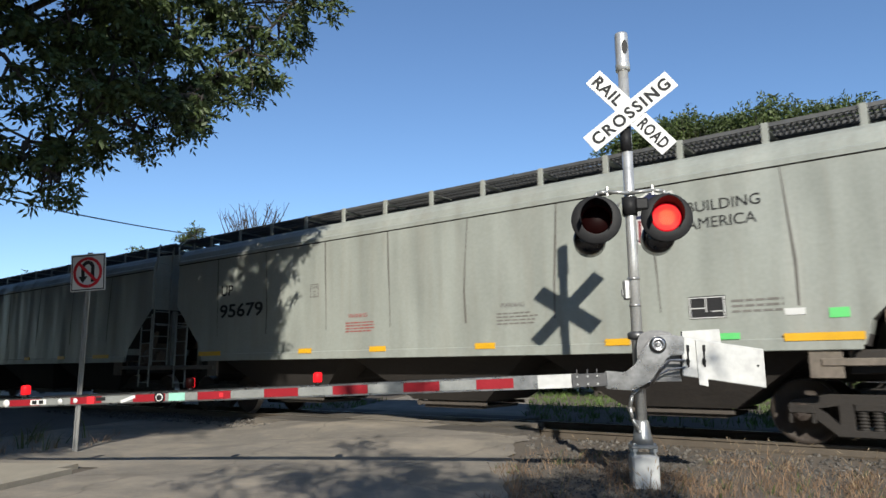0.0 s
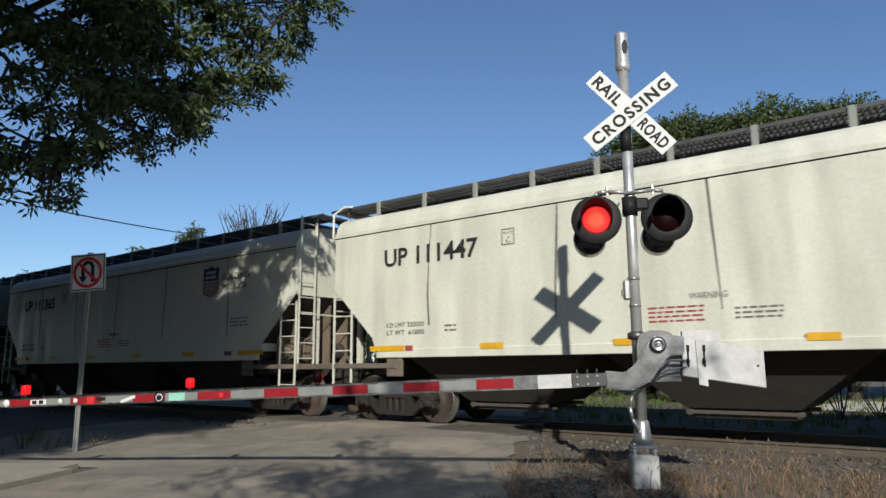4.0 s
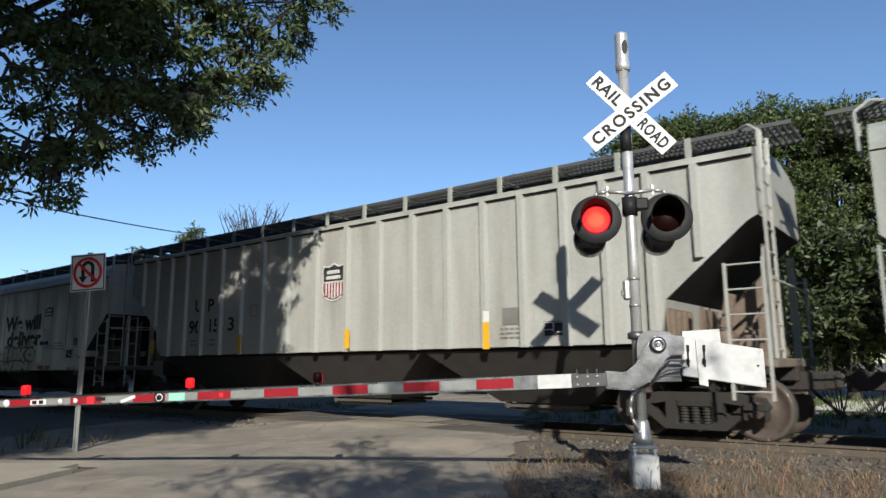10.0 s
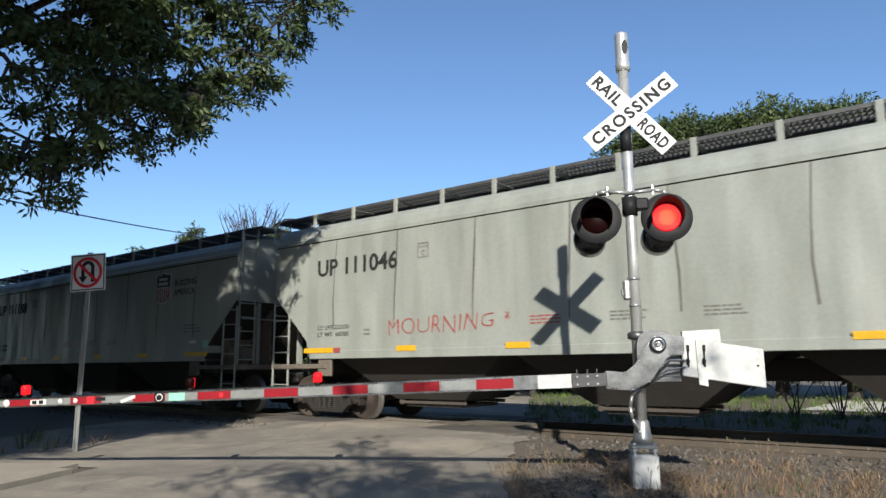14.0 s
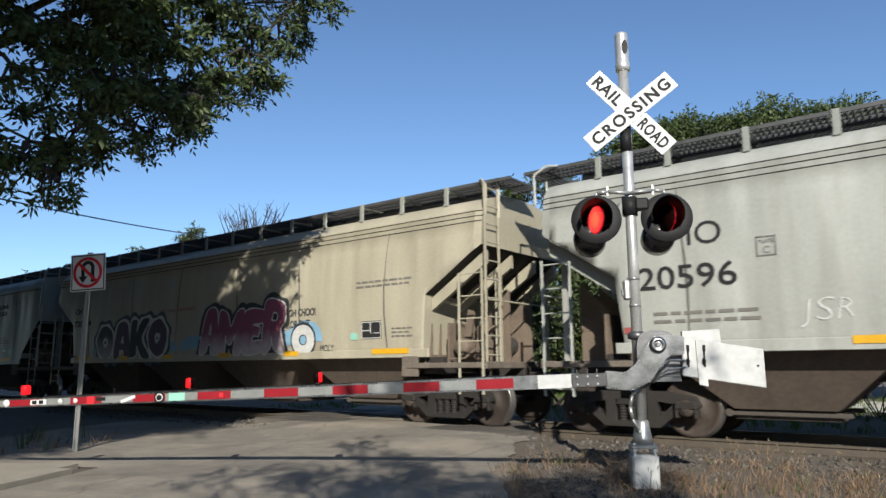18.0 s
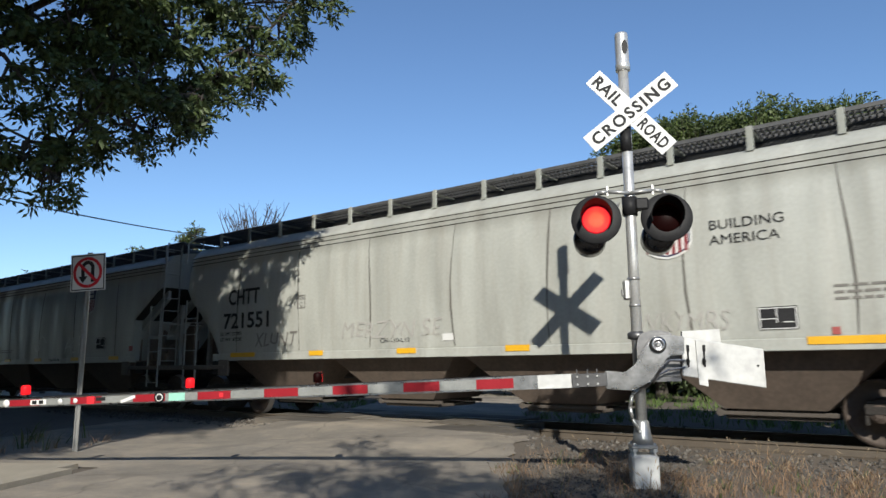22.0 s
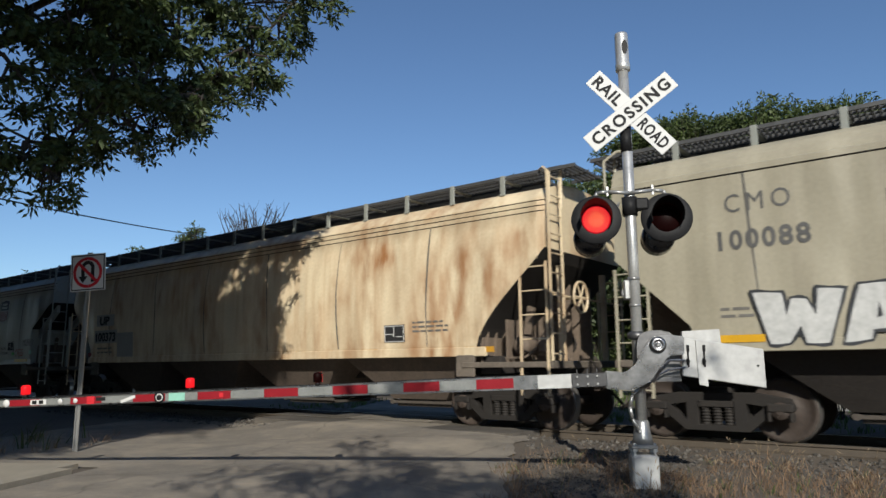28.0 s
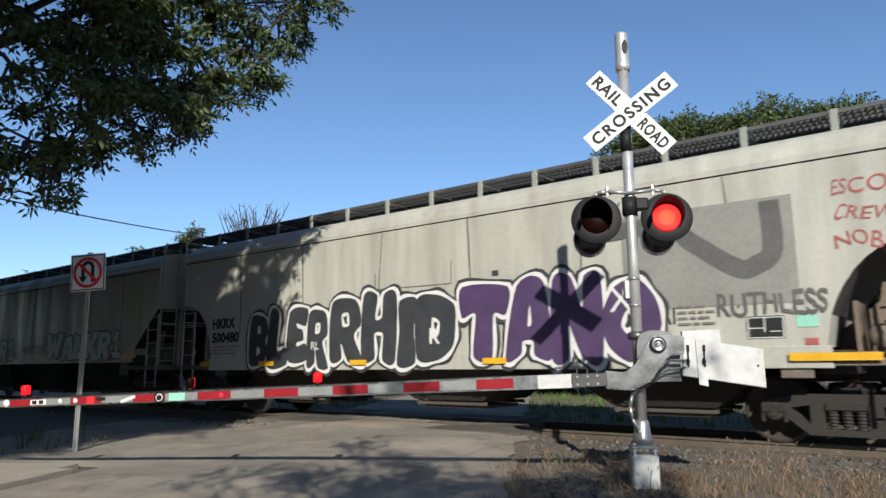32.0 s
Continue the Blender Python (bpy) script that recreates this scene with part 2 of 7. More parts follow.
# ---- ground, road, track ----
ROAD_WAY = Vector((-0.53, 0.848, 0.0))      # along the street
ROAD_OUT = Vector((0.848, 0.53, 0.0))       # across it, to the mast's side
EDGE_R, EDGE_L = -0.35, -5.75               # the street's edges along ROAD_OUT


def ground_z(x, y):
    off = abs(y - PLAN_TRACK)
    z = -0.16 - 0.02 * min(max(-y / 6, 0), 1)
    a = x * ROAD_OUT.x + y * ROAD_OUT.y
    on_road = min(max((EDGE_R + 0.6 - a) / 0.8, 0), 1) * min(max((a - EDGE_L + 0.6) / 0.8, 0), 1)
    z += 0.118 * on_road * min(max((3.8 - off) / 1.8, 0), 1)
    z += 0.0 if on_road > 0.5 else 0.025 * noise.noise((x * 0.9, y * 0.9, 0))
    return z


TRACK_LINE = 11.84
PLAN_TRACK = TRACK_LINE / 0.94985


def sheet(name, xs, ys, height, mat):
    bm = bmesh.new()
    rows = [[bm.verts.new((x, y, height(x, y))) for x in xs] for y in ys]
    for a, b in zip(rows, rows[1:]):
        for i in range(len(xs) - 1):
            f = bm.faces.new((a[i], a[i + 1], b[i + 1], b[i]))
            f.smooth = True
    return settle(part(name, bm, mat))


def spaced(lo, hi, near_lo, near_hi, fine, coarse):
    out, v = [], lo
    while v < hi:
        out.append(v)
        v += fine if near_lo <= v < near_hi else coarse
    return out + [hi]


ground = sheet("ground", [-1500, -700, -300] + spaced(-150, 100, -24, 12, 0.4, 8) + [300, 700, 1500], [-1500, -500] + spaced(-120, 120, -4, 34, 0.4, 8) + [300, 700, 1500], ground_z, SOIL)
tagged(ground, "dry bare soil with thin grass", "ground", kind="structure")

bm = bmesh.new()
strip = []
s = -40.0
while s < 60:
    row = []
    for k in range(13):
        a = EDGE_L + (EDGE_R - EDGE_L) * k / 12
        wob = (0.3 * noise.noise((s * 0.9, 3.1, k)) + 0.2 * noise.noise((s * 3.1, 1.1, k)) + 0.1 * noise.noise((s * 7.3, 5.1, k))) * (1.0 if k == 12 else 0.25) if k in (0, 12) else 0
        p = ROAD_OUT * (a + wob) + ROAD_WAY * s
        row.append(bm.verts.new((p.x, p.y, ground_z(p.x, p.y) + 0.018 + 0.02 * math.sin(math.pi * k / 12))))
    strip.append(row)
    s += 0.25
for a, b in zip(strip, strip[1:]):
    for i in range(12):
        bm.faces.new((a[i], a[i + 1], b[i + 1], b[i])).smooth = True
road = tagged(settle(part("road", bm, ASPHALT)), "worn pale grey asphalt street", "road", kind="structure")


def at_road(a, s):
    p = ROAD_OUT * a + ROAD_WAY * s
    return p.x, p.y


# sidewalk and kerb beside the far edge of the street
bm = bmesh.new()
for s0, s1 in ((-12.0, -1.5), (-1.46, 1.6), (1.64, 4.6), (4.64, 7.4), (7.44, 9.3)):
    pts = [at_road(EDGE_L - 0.28, s0), at_road(EDGE_L - 0.28, s1), at_road(EDGE_L - 1.75, s1), at_road(EDGE_L - 1.75, s0)]
    prism(bm, pts, -0.2, -0.095, "xy")
tagged(settle(part("pavement", bm, CONCRETE)), "dusty concrete sidewalk slabs", "pavement", kind="structure")
kerb = None
for k in range(8):
    bm = bmesh.new()
    s0 = -12 + k * 2.6
    pts = [at_road(EDGE_L - 0.02, s0), at_road(EDGE_L - 0.02, s0 + 2.58), at_road(EDGE_L - 0.26, s0 + 2.58), at_road(EDGE_L - 0.26, s0)]
    prism(bm, pts, -0.25, -0.085, "xy")
    if kerb is None:
        kerb = tagged(settle(part("kerb", bm, CONCRETE)), "low worn concrete kerb", "kerb", kind="structure")
    else:
        settle(part("kerb_stone", bm, CONCRETE, kerb))

# worn apron past the sidewalk's end
bm = bmesh.new()
rows = []
for i in range(25):
    sv = 9.34 + i * 0.5
    row = []
    for k in range(9):
        av = EDGE_L + 0.45 - 4.9 * k / 8 + (0.2 * noise.noise((sv, 1.7, 2.0)) if k == 8 else 0)
        p = ROAD_OUT * av + ROAD_WAY * sv
        y = min(p.y, PLAN_TRACK - 1.82)
        row.append(bm.verts.new((p.x, y, ground_z(p.x, y) + 0.012 - 0.004 * k / 8)))
    rows.append(row)
for a, b in zip(rows, rows[1:]):
    for i in range(8):
        if (b[i].co - a[i].co).length > 0.05 or (b[i + 1].co - a[i + 1].co).length > 0.05:
            bm.faces.new((a[i], b[i], b[i + 1], a[i + 1])).smooth = True
bmesh.ops.recalc_face_normals(bm, faces=bm.faces[:])
if sum(f.normal.z for f in bm.faces) < 0:
    bmesh.ops.reverse_faces(bm, faces=bm.faces[:])
tagged(settle(part("apron", bm, ASPHALT)), "worn dusty asphalt apron beside the street", "pavement", kind="structure")

yard = sheet("gravel_yard", [-5.6 + 0.5 * k for k in range(36)], [22.0 + 0.5 * k for k in range(13)], lambda x, y: ground_z(x, y) + 0.03, PALE_GRAVEL)
tagged(yard, "pale sunlit gravel yard beyond the track", "yard", kind="structure")

# the track
track = tagged(new("railway_track"), "rusty steel rails on weathered wooden ties", "railway track", kind="structure")
for sgn in (-1, 1):
    bm = bmesh.new()
    c = TRACK_LINE + sgn * 0.755
    prof = [(-0.075, -0.17), (0.075, -0.17), (0.075, -0.155), (0.02, -0.135), (0.012, -0.05), (0.036, -0.035), (0.036, -0.006), (0.028, 0.0), (-0.028, 0.0), (-0.036, -0.006), (-0.036, -0.035), (-0.012, -0.05), (-0.02, -0.135), (-0.075, -0.155)]
    prism(bm, [(c + a, b) for a, b in prof], -150, 70, "yz")
    for f in bm.faces:
        if f.normal.z > 0.9 and f.calc_center_median().z > -0.01:
            f.material_index = 1
    part("rail", bm, (STEEL, RAILHEAD), track)
bm = bmesh.new()
box(bm, -0.11, 0.11, -1.3, 1.3, -0.32, -0.168, 0.01)
tie_mesh = bpy.data.meshes.new("tie")
bm.to_mesh(tie_mesh)
bm.free()
for k in range(160):
    t = placed("tie", tie_mesh, TIE, track)
    t.matrix_basis = pose(-60 + k * 0.52 + 0.04 * math.sin(k * 7.3), TRACK_LINE + 0.05 * math.sin(k * 3.1), 0.004 * math.sin(k * 5.7), 0, 0, 1.5 * math.sin(k * 2.3))
# asphalt infill of the crossing
for y0, y1 in ((TRACK_LINE - 0.66, TRACK_LINE + 0.66), (TRACK_LINE - 1.75, TRACK_LINE - 0.80), (TRACK_LINE + 0.80, TRACK_LINE + 1.75)):
    ym = (y0 + y1) / 2
    yp = ym / 0.94985
    xr = site(((EDGE_R + 0.1 - yp * ROAD_OUT.y) / ROAD_OUT.x, yp)).x
    xl = site(((EDGE_L - 0.5 - yp * ROAD_OUT.y) / ROAD_OUT.x, yp)).x
    bm = bmesh.new()
    k = xl
    while k < xr:
        box(bm, k, min(k + 2.43, xr), y0, y1, -0.2, -0.008 + 0.002 * math.sin(k * 9), 0.004)
        k += 2.44
    tagged(part("crossing_panel", bm, SHADED_ASPHALT), "worn asphalt panels between the rails, darkened for the train's shade", "crossing panel", kind="structure")


# ---- crossing signal ----
MAST = site((-3.52, 7.665, 0.0))
FACE = math.degrees(math.atan2(site(ROAD_OUT).y, site(ROAD_OUT).x))        # turn that faces down the street


def signal():
    base = tagged(new("crossing_signal"), "silver crossing signal mast with crossbuck, lamps and gate", "crossing signal")
    base.matrix_basis = Matrix.Translation(MAST + Vector((0, 0, -0.14))) @ Matrix.Rotation(radians(FACE), 4, "Z")
    # local: x to the right of the street, -y towards the traffic, z from the ground
    bm = bmesh.new()
    box(bm, -0.14, 0.14, -0.14, 0.14, -0.1, 0.33, 0.025)
    for sx in (-1, 1):
        for sy in (-1, 1):
            tube(bm, (sx * 0.105, sy * 0.105, 0.32), (sx * 0.105, sy * 0.105, 0.45), 0.018, 6)
            tube(bm, (sx * 0.105, sy * 0.105, 0.36), (sx * 0.105, sy * 0.105, 0.39), 0.032, 6)
    part("foundation", bm, WEIGHT, base, "worn white concrete foundation with bolts")
    bm = bmesh.new()
    box(bm, -0.135, 0.135, -0.135, 0.135, 0.392, 0.43, 0.01)
    lathe(bm, [(0.115, 0.43), (0.10, 0.5), (0.075, 0.66), (0.064, 0.68)], (0, 0, 0), "z", 20)
    part("mast_base", bm, GALV, base)
    bm = bmesh.new()
    tube(bm, (0, 0, 0.6), (0.01, 0, 4.82), 0.06, 24)
    part("mast", bm, MAST_STEEL, base, "galvanised steel mast")
    bm = bmesh.new()
    lathe(bm, [(0.066, 4.67), (0.084, 4.68), (0.084, 4.76), (0.078, 4.77), (0.078, 5.12), (0.072, 5.145), (0.03, 5.15)], (0.01, 0, 0), "z", 24)
    cap = part("bell_housing", bm, MAST_STEEL, base, "capped steel bell housing")
    bm = bmesh.new()
    prism(bm, [(0.032 + 0.034 * math.cos(a * 0.3927), 4.95 + 0.085 * math.sin(a * 0.3927)) for a in range(16)], -0.084, -0.05)
    part("bell_mouth", bm, BLACK, cap)
    # crossbuck
    zc = 4.135
    for ang, text in ((48.0, ("RAIL", "ROAD")), (-38.0, ("CROSSING",))):
        bm = bmesh.new()
        lift = 0.0 if ang > 0 else -0.012
        box(bm, -0.61, 0.61, -0.098 + lift, -0.090 + lift, -0.115, 0.115, 0.004)
        b = part("crossbuck_blade", bm, WHITE, base, "white blade with black lettering")
        b.matrix_basis = Matrix.Translation((0.054, 0, zc)) @ Matrix.Rotation(radians(ang), 4, "Y")
        for k, w in enumerate(text):
            wide = 0.40 if len(text) == 2 else 1.10
            x = (-0.56 if k == 0 else 0.165) if len(text) == 2 else -0.55
            ob = placed("lettering", words(w, 0.14, 0.03, wide, 1.25 if len(text) == 1 else 1.1).copy(), LETTER, b)
            ob.location = (x, -0.102 + lift, -0.067)
    bm = bmesh.new()
    for z in (zc - 0.1, zc + 0.1):
        box(bm, -0.08, 0.08, -0.088, 0.07, z - 0.02, z + 0.02, 0.005)
        part("blade_clamp", bm, GALV, base)
        bm = bmesh.new()
    lathe(bm, [(0.062, zc - 0.45), (0.067, zc - 0.45), (0.067, zc - 0.16), (0.062, zc - 0.16)], (0, 0, 0), "z", 20)
    part("dark_band", bm, BLACK, base)
    # flashing lamps
    zl = 2.885
    bm = bmesh.new()
    lathe(bm, [(0.062, zl + 0.05), (0.085, zl + 0.05), (0.085, zl + 0.26), (0.062, zl + 0.26)], (0, 0, 0), "z", 16)
    box(bm, 0.05, 0.20, -0.09, 0.03, zl + 0.10, zl + 0.24, 0.02)
    part("junction_box", bm, BLACK, base)
    bm = bmesh.new()
    for s in (-1, 1):
        pipe(bm, [(0, -0.07, zl + 0.30), (s * 0.24, -0.07, zl + 0.32), (s * 0.36, -0.07, zl + 0.31), (s * 0.40, -0.04, zl + 0.26), (s * 0.40, 0.04, zl + 0.16)], 0.022, 8)
        tube(bm, (s * 0.25, -0.07, zl + 0.27), (s * 0.25, -0.07, zl + 0.38), 0.018, 6)
        pipe(bm, [(s * 0.12, -0.05, zl + 0.2), (s * 0.2, 0.02, zl - 0.02), (s * 0.3, 0.1, zl - 0.05)], 0.012, 6)
    part("lamp_arm", bm, GALV, base, "bent steel pipe arms")
    for side, s in (("L", -1), ("R", 1)):
        lamp = new("flashing_lamp", None)
        lamp.parent = base
        bm = bmesh.new()
        lathe(bm, [(0.166, -0.03), (0.272, -0.03), (0.28, -0.022), (0.272, -0.015), (0.166, -0.015), (0.166, -0.03)], (0, 0, 0), "y", 48, False)
        back = part("lamp_background", bm, BLACK, lamp, "round black lamp background")
        bm = bmesh.new()
        tube(bm, (0, -0.016, 0), (0, 0.26, 0), 0.18, 28, 0.165)
        tube(bm, (0, 0.26, 0), (0, 0.30, 0), 0.165, 28, 0.09)
        bm.faces.ensure_lookup_table()
        for f in [f for f in bm.faces if len(f.verts) > 6 and f.calc_center_median().y < 0.0]:
            bm.faces.remove(f)
        part("lamp_housing", bm, BLACK, lamp)
        # the lamp for the other way hangs back to back, a little lower
        bm = bmesh.new()
        lathe(bm, [(0.03, 0.09), (0.12, 0.10), (0.17, 0.13), (0.188, 0.19), (0.188, 0.38)], (-0.08, 0, -0.17), "y", 28)
        part("rear_lamp", bm, GLOSS_BLACK, lamp, "black housing of the lamp facing away")
        bm = bmesh.new()
        seg = 24
        rings = [[], []]
        for i in range(seg + 1):
            a = radians(-20 + 220 * i / seg)
            reach = 0.31 - 0.16 * abs(i / seg - 0.5) * 2
            for k, y in ((0, -0.03), (1, -0.03 - reach)):
                rings[k].append((bm.verts.new((0.178 * math.cos(a), y, 0.178 * math.sin(a))), bm.verts.new((0.170 * math.cos(a), y, 0.170 * math.sin(a)))))
        for i in range(seg):
            for w in (0, 1):
                bm.faces.new((rings[0][i][w], rings[0][i + 1][w], rings[1][i + 1][w], rings[1][i][w])).smooth = True
            bm.faces.new((rings[1][i][0], rings[1][i + 1][0], rings[1][i + 1][1], rings[1][i][1]))
        part("hood", bm, BLACK, lamp)
        # the light unit turns its lit face to the street and away again
        bm = bmesh.new()
        lathe(bm, [(0.0005, -0.012), (0.156, -0.012), (0.16, -0.003), (0.16, 0.003), (0.156, 0.012), (0.0005, 0.012)], (0, 0, 0), "y", 32)
        for f in bm.faces:
            f.material_index = 1 if f.calc_center_median().y < -0.001 else 0
        n_led = 0
        for ring in range(1, 8):
            for i in range(ring * 6):
                a = 2 * math.pi * i / (ring * 6) + ring
                cx, cz = 0.0198 * ring * math.cos(a), 0.0198 * ring * math.sin(a)
                v = [bm.verts.new((cx + 0.0066 * math.cos(b), -0.0145, cz + 0.0066 * math.sin(b))) for b in (0, 1.05, 2.09, 3.14, 4.19, 5.24)]
                f = bm.faces.new(v[::-1])
                f.material_index = 3 if ring < 5 else 2
        unit = part("light_unit", bm, (UNLIT, LIT, LED, LED_CORE), lamp, "round red signal light")
        unit.location = (0, -0.012, 0)
        LAMPS[side] = unit
        lamp.matrix_basis = Matrix.Translation((s * 0.385, -0.06, zl)) @ Matrix.Rotation(radians(-5), 4, "Z") @ Matrix.Rotation(radians(-2), 4, "X")
    return base


UNLIT = material("unlit_red_lens", (0.007, 0.0012, 0.0012), 0.5, 0, 60, 4, 0.2, 0.05, spec=0.05)
LED_CORE = glow("bright_led_points", (1.0, 0.27, 0.11), 1.5)
LED = glow("led_points", (1.0, 0.12, 0.08), 1.2)
LAMPS = {}
crossing = signal()

# ---- gate on the signal ----
def gate(base):
    bm = bmesh.new()
    dome = [(0.40, 1.10), (0.40, 1.46), (0.37, 1.54), (0.31, 1.595), (0.22, 1.615), (0.12, 1.615), (0.04, 1.59), (0.0, 1.54), (-0.02, 1.46), (-0.02, 1.10)]
    prism(bm, dome, -0.15, 0.14)
    prism(bm, [(0.19 + (a - 0.19) * 1.06, 1.3 + (b - 1.3) * 1.05) for a, b in dome], -0.165, -0.14)
    box(bm, 0.02, 0.40, -0.175, -0.164, 1.14, 1.22, 0.004)
    lathe(bm, [(0.075, 1.02), (0.11, 1.04), (0.11, 1.12), (0.075, 1.14)], (0, 0, 0), "z", 20)
    lathe(bm, [(0.064, 1.54), (0.10, 1.55), (0.10, 1.61), (0.064, 1.63)], (0, 0, 0), "z", 20)
    part("gate_mechanism", bm, CAST, base, "dark grey gate mechanism housing")
    # curved arm casting
    bm = bmesh.new()
    out = [(-0.39, 1.02), (-0.11, 1.00), (0.07, 1.09), (0.28, 1.36), (0.44, 1.37), (0.45, 1.56), (0.28, 1.58), (0.15, 1.57), (0.055, 1.48), (-0.07, 1.27), (-0.18, 1.19), (-0.39, 1.21)]
    prism(bm, out, -0.26, -0.19)
    bmesh.ops.bevel(bm, geom=bm.edges[:], offset=0.012, segments=2, affect="EDGES")
    arm_cast = part("arm_casting", bm, ALU, base, "curved silver arm casting")
    bm = bmesh.new()
    lathe(bm, [(0.085, -0.25), (0.085, -0.29), (0.06, -0.30), (0.045, -0.30), (0.045, -0.28), (0.02, -0.28), (0.015, -0.31)], (0.17, 0, 1.475), "y", 24)
    part("pivot_boss", bm, ALU, arm_cast)
    bm = bmesh.new()
    pipe(bm, [(0.10, -0.265, 1.08), (0.18, -0.27, 1.22), (0.28, -0.27, 1.31), (0.44, -0.27, 1.31)], 0.014, 6)
    pipe(bm, [(0.06, -0.265, 1.07), (0.14, -0.27, 1.15), (0.26, -0.27, 1.21), (0.44, -0.27, 1.24)], 0.010, 6)
    part("edge_rib", bm, ALU, arm_cast)
    # counterweights
    bm = bmesh.new()
    prism(bm, [(0.47, 1.40), (0.46, 1.62), (0.85, 1.64), (0.86, 1.45)], -0.10, -0.03)
    part("counterweight", bm, WEIGHT, base, "worn white counterweight plate")
    bm = bmesh.new()
    prism(bm, [(0.41, 1.15), (0.43, 1.55), (1.24, 1.42), (1.24, 1.02)], -0.24, -0.19)
    bmesh.ops.bevel(bm, geom=bm.edges[:], offset=0.008, segments=1, affect="EDGES")
    cw = part("counterweight", bm, WEIGHT, base, "worn white counterweight plate")
    bm = bmesh.new()
    prism(bm, [(0.57, 1.06), (0.56, 1.52), (0.65, 1.505), (0.66, 1.04)], -0.255, -0.242)
    part("weight_strap", bm, WEIGHT, cw)
    for a, b in ((0.475, -0.246), (0.635, -0.262)):
        for k in range(2):
            bm = bmesh.new()
            box(bm, a - 0.012 - 0.008 * k, a + 0.018 - 0.008 * k, b - 0.003, b + 0.003, 1.40 - 0.14 * k, 1.47 - 0.14 * k, 0.002)
            part("slot", bm, BLACK, cw)
        bm = bmesh.new()
        tube(bm, (a, b, 1.30), (a - 0.01, b - 0.02, 1.30), 0.02, 8)
        box(bm, a - 0.008, a + 0.008, b - 0.01, b, 1.24, 1.42, 0.003)
        part("adjuster_bolt", bm, BLACK, cw)
    bm = bmesh.new()
    tube(bm, (1.17, -0.245, 1.25), (1.17, -0.25, 1.25), 0.012, 8)
    part("bolt_hole", bm, BLACK, cw)
    # flexible conduit and lower pipe
    bm = bmesh.new()
    pts = [(-0.02, -0.1, 1.02), (-0.10, -0.12, 0.95), (-0.13, -0.12, 0.83), (-0.11, -0.11, 0.70), (-0.05, -0.08, 0.58), (0.0, -0.06, 0.52)]
    pipe(bm, pts, 0.02, 8)
    part("conduit", bm, GALV, base, "bent flexible conduit")
    # latch on the mast
    bm = bmesh.new()
    box(bm, -0.12, -0.05, -0.07, 0.05, 1.98, 2.20, 0.015)
    box(bm, -0.14, -0.10, -0.03, 0.03, 2.02, 2.10, 0.01)
    part("arm_latch", bm, GALV, base)
    bm = bmesh.new()
    lathe(bm, [(0.064, 2.20), (0.069, 2.20), (0.069, 2.23), (0.064, 2.23)], (0, 0, 0), "z", 20)
    part("mast_clamp", bm, GALV, base)
    bm = bmesh.new()
    lathe(bm, [(0.061, 1.9), (0.066, 1.9), (0.066, 1.93), (0.061, 1.93)], (0, 0, 0), "z", 20)
    part("mast_clamp", bm, GALV, base)
    # the arm: origin at its root, running along -x
    arm = new("gate_arm", None)
    arm.parent = base
    arm.matrix_basis = Matrix.Translation((-0.44, -0.225, 1.115)) @ Matrix.Rotation(radians(-1.8), 4, "Z") @ Matrix.Rotation(radians(-2.05), 4, "Y")
    bm = bmesh.new()
    box(bm, -0.30, 0.07, -0.042, -0.027, -0.07, 0.07, 0.004)
    bracket = part("arm_bracket", bm, DARK_STEEL, arm, "dark bolted steel bracket")
    bm = bmesh.new()
    box(bm, -0.30, 0.07, 0.027, 0.042, -0.07, 0.07, 0.004)
    part("bracket_plate", bm, DARK_STEEL, bracket)
    bm = bmesh.new()
    box(bm, -0.02, 0.06, -0.027, 0.027, -0.05, 0.05, 0.006)
    part("spacer", bm, DARK_STEEL, bracket)
    for x in (-0.24, -0.13, -0.03):
        for z in (-0.04, 0.04):
            bm = bmesh.new()
            tube(bm, (x, -0.06, z), (x, 0.06, z), 0.012, 6)
            part("bolt", bm, GALV, bracket)
        bm = bmesh.new()
        tube(bm, (x, -0.034, 0.06), (x, -0.034, 0.115), 0.008, 6)
        part("stud", bm, DARK_STEEL, bracket)
    LEN_ARM = 7.9
    bm = bmesh.new()
    a = [(-0.22, -0.075), (-LEN_ARM, -0.05), (-LEN_ARM, 0.05), (-0.22, 0.075)]
    prism(bm, a, -0.022, 0.022)
    beam = part("arm_beam", bm, ALU, arm, "tapered aluminium gate arm")
    s0 = 0.92
    k = 0
    while s0 + 0.406 * k < LEN_ARM - 0.1:
        x1 = -(s0 + 0.406 * k)
        x0 = max(x1 - 0.404, -LEN_ARM + 0.02)
        h0, h1 = (0.056 - 0.022 * -x / LEN_ARM for x in (x0, x1))
        bm = bmesh.new()
        prism(bm, [(x0, -h0), (x1, -h1), (x1, h1), (x0, h0)], -0.026, -0.0225)
        part("red_stripe" if k % 2 == 0 else "white_stripe", bm, RED if k % 2 == 0 else STRIPE, beam)
        k += 1
    bm = bmesh.new()
    prism(bm, [(-0.66, -0.07), (-0.3, -0.072), (-0.3, 0.072), (-0.66, 0.07)], -0.026, -0.0225)
    part("bright_stripe", bm, WEIGHT, beam)
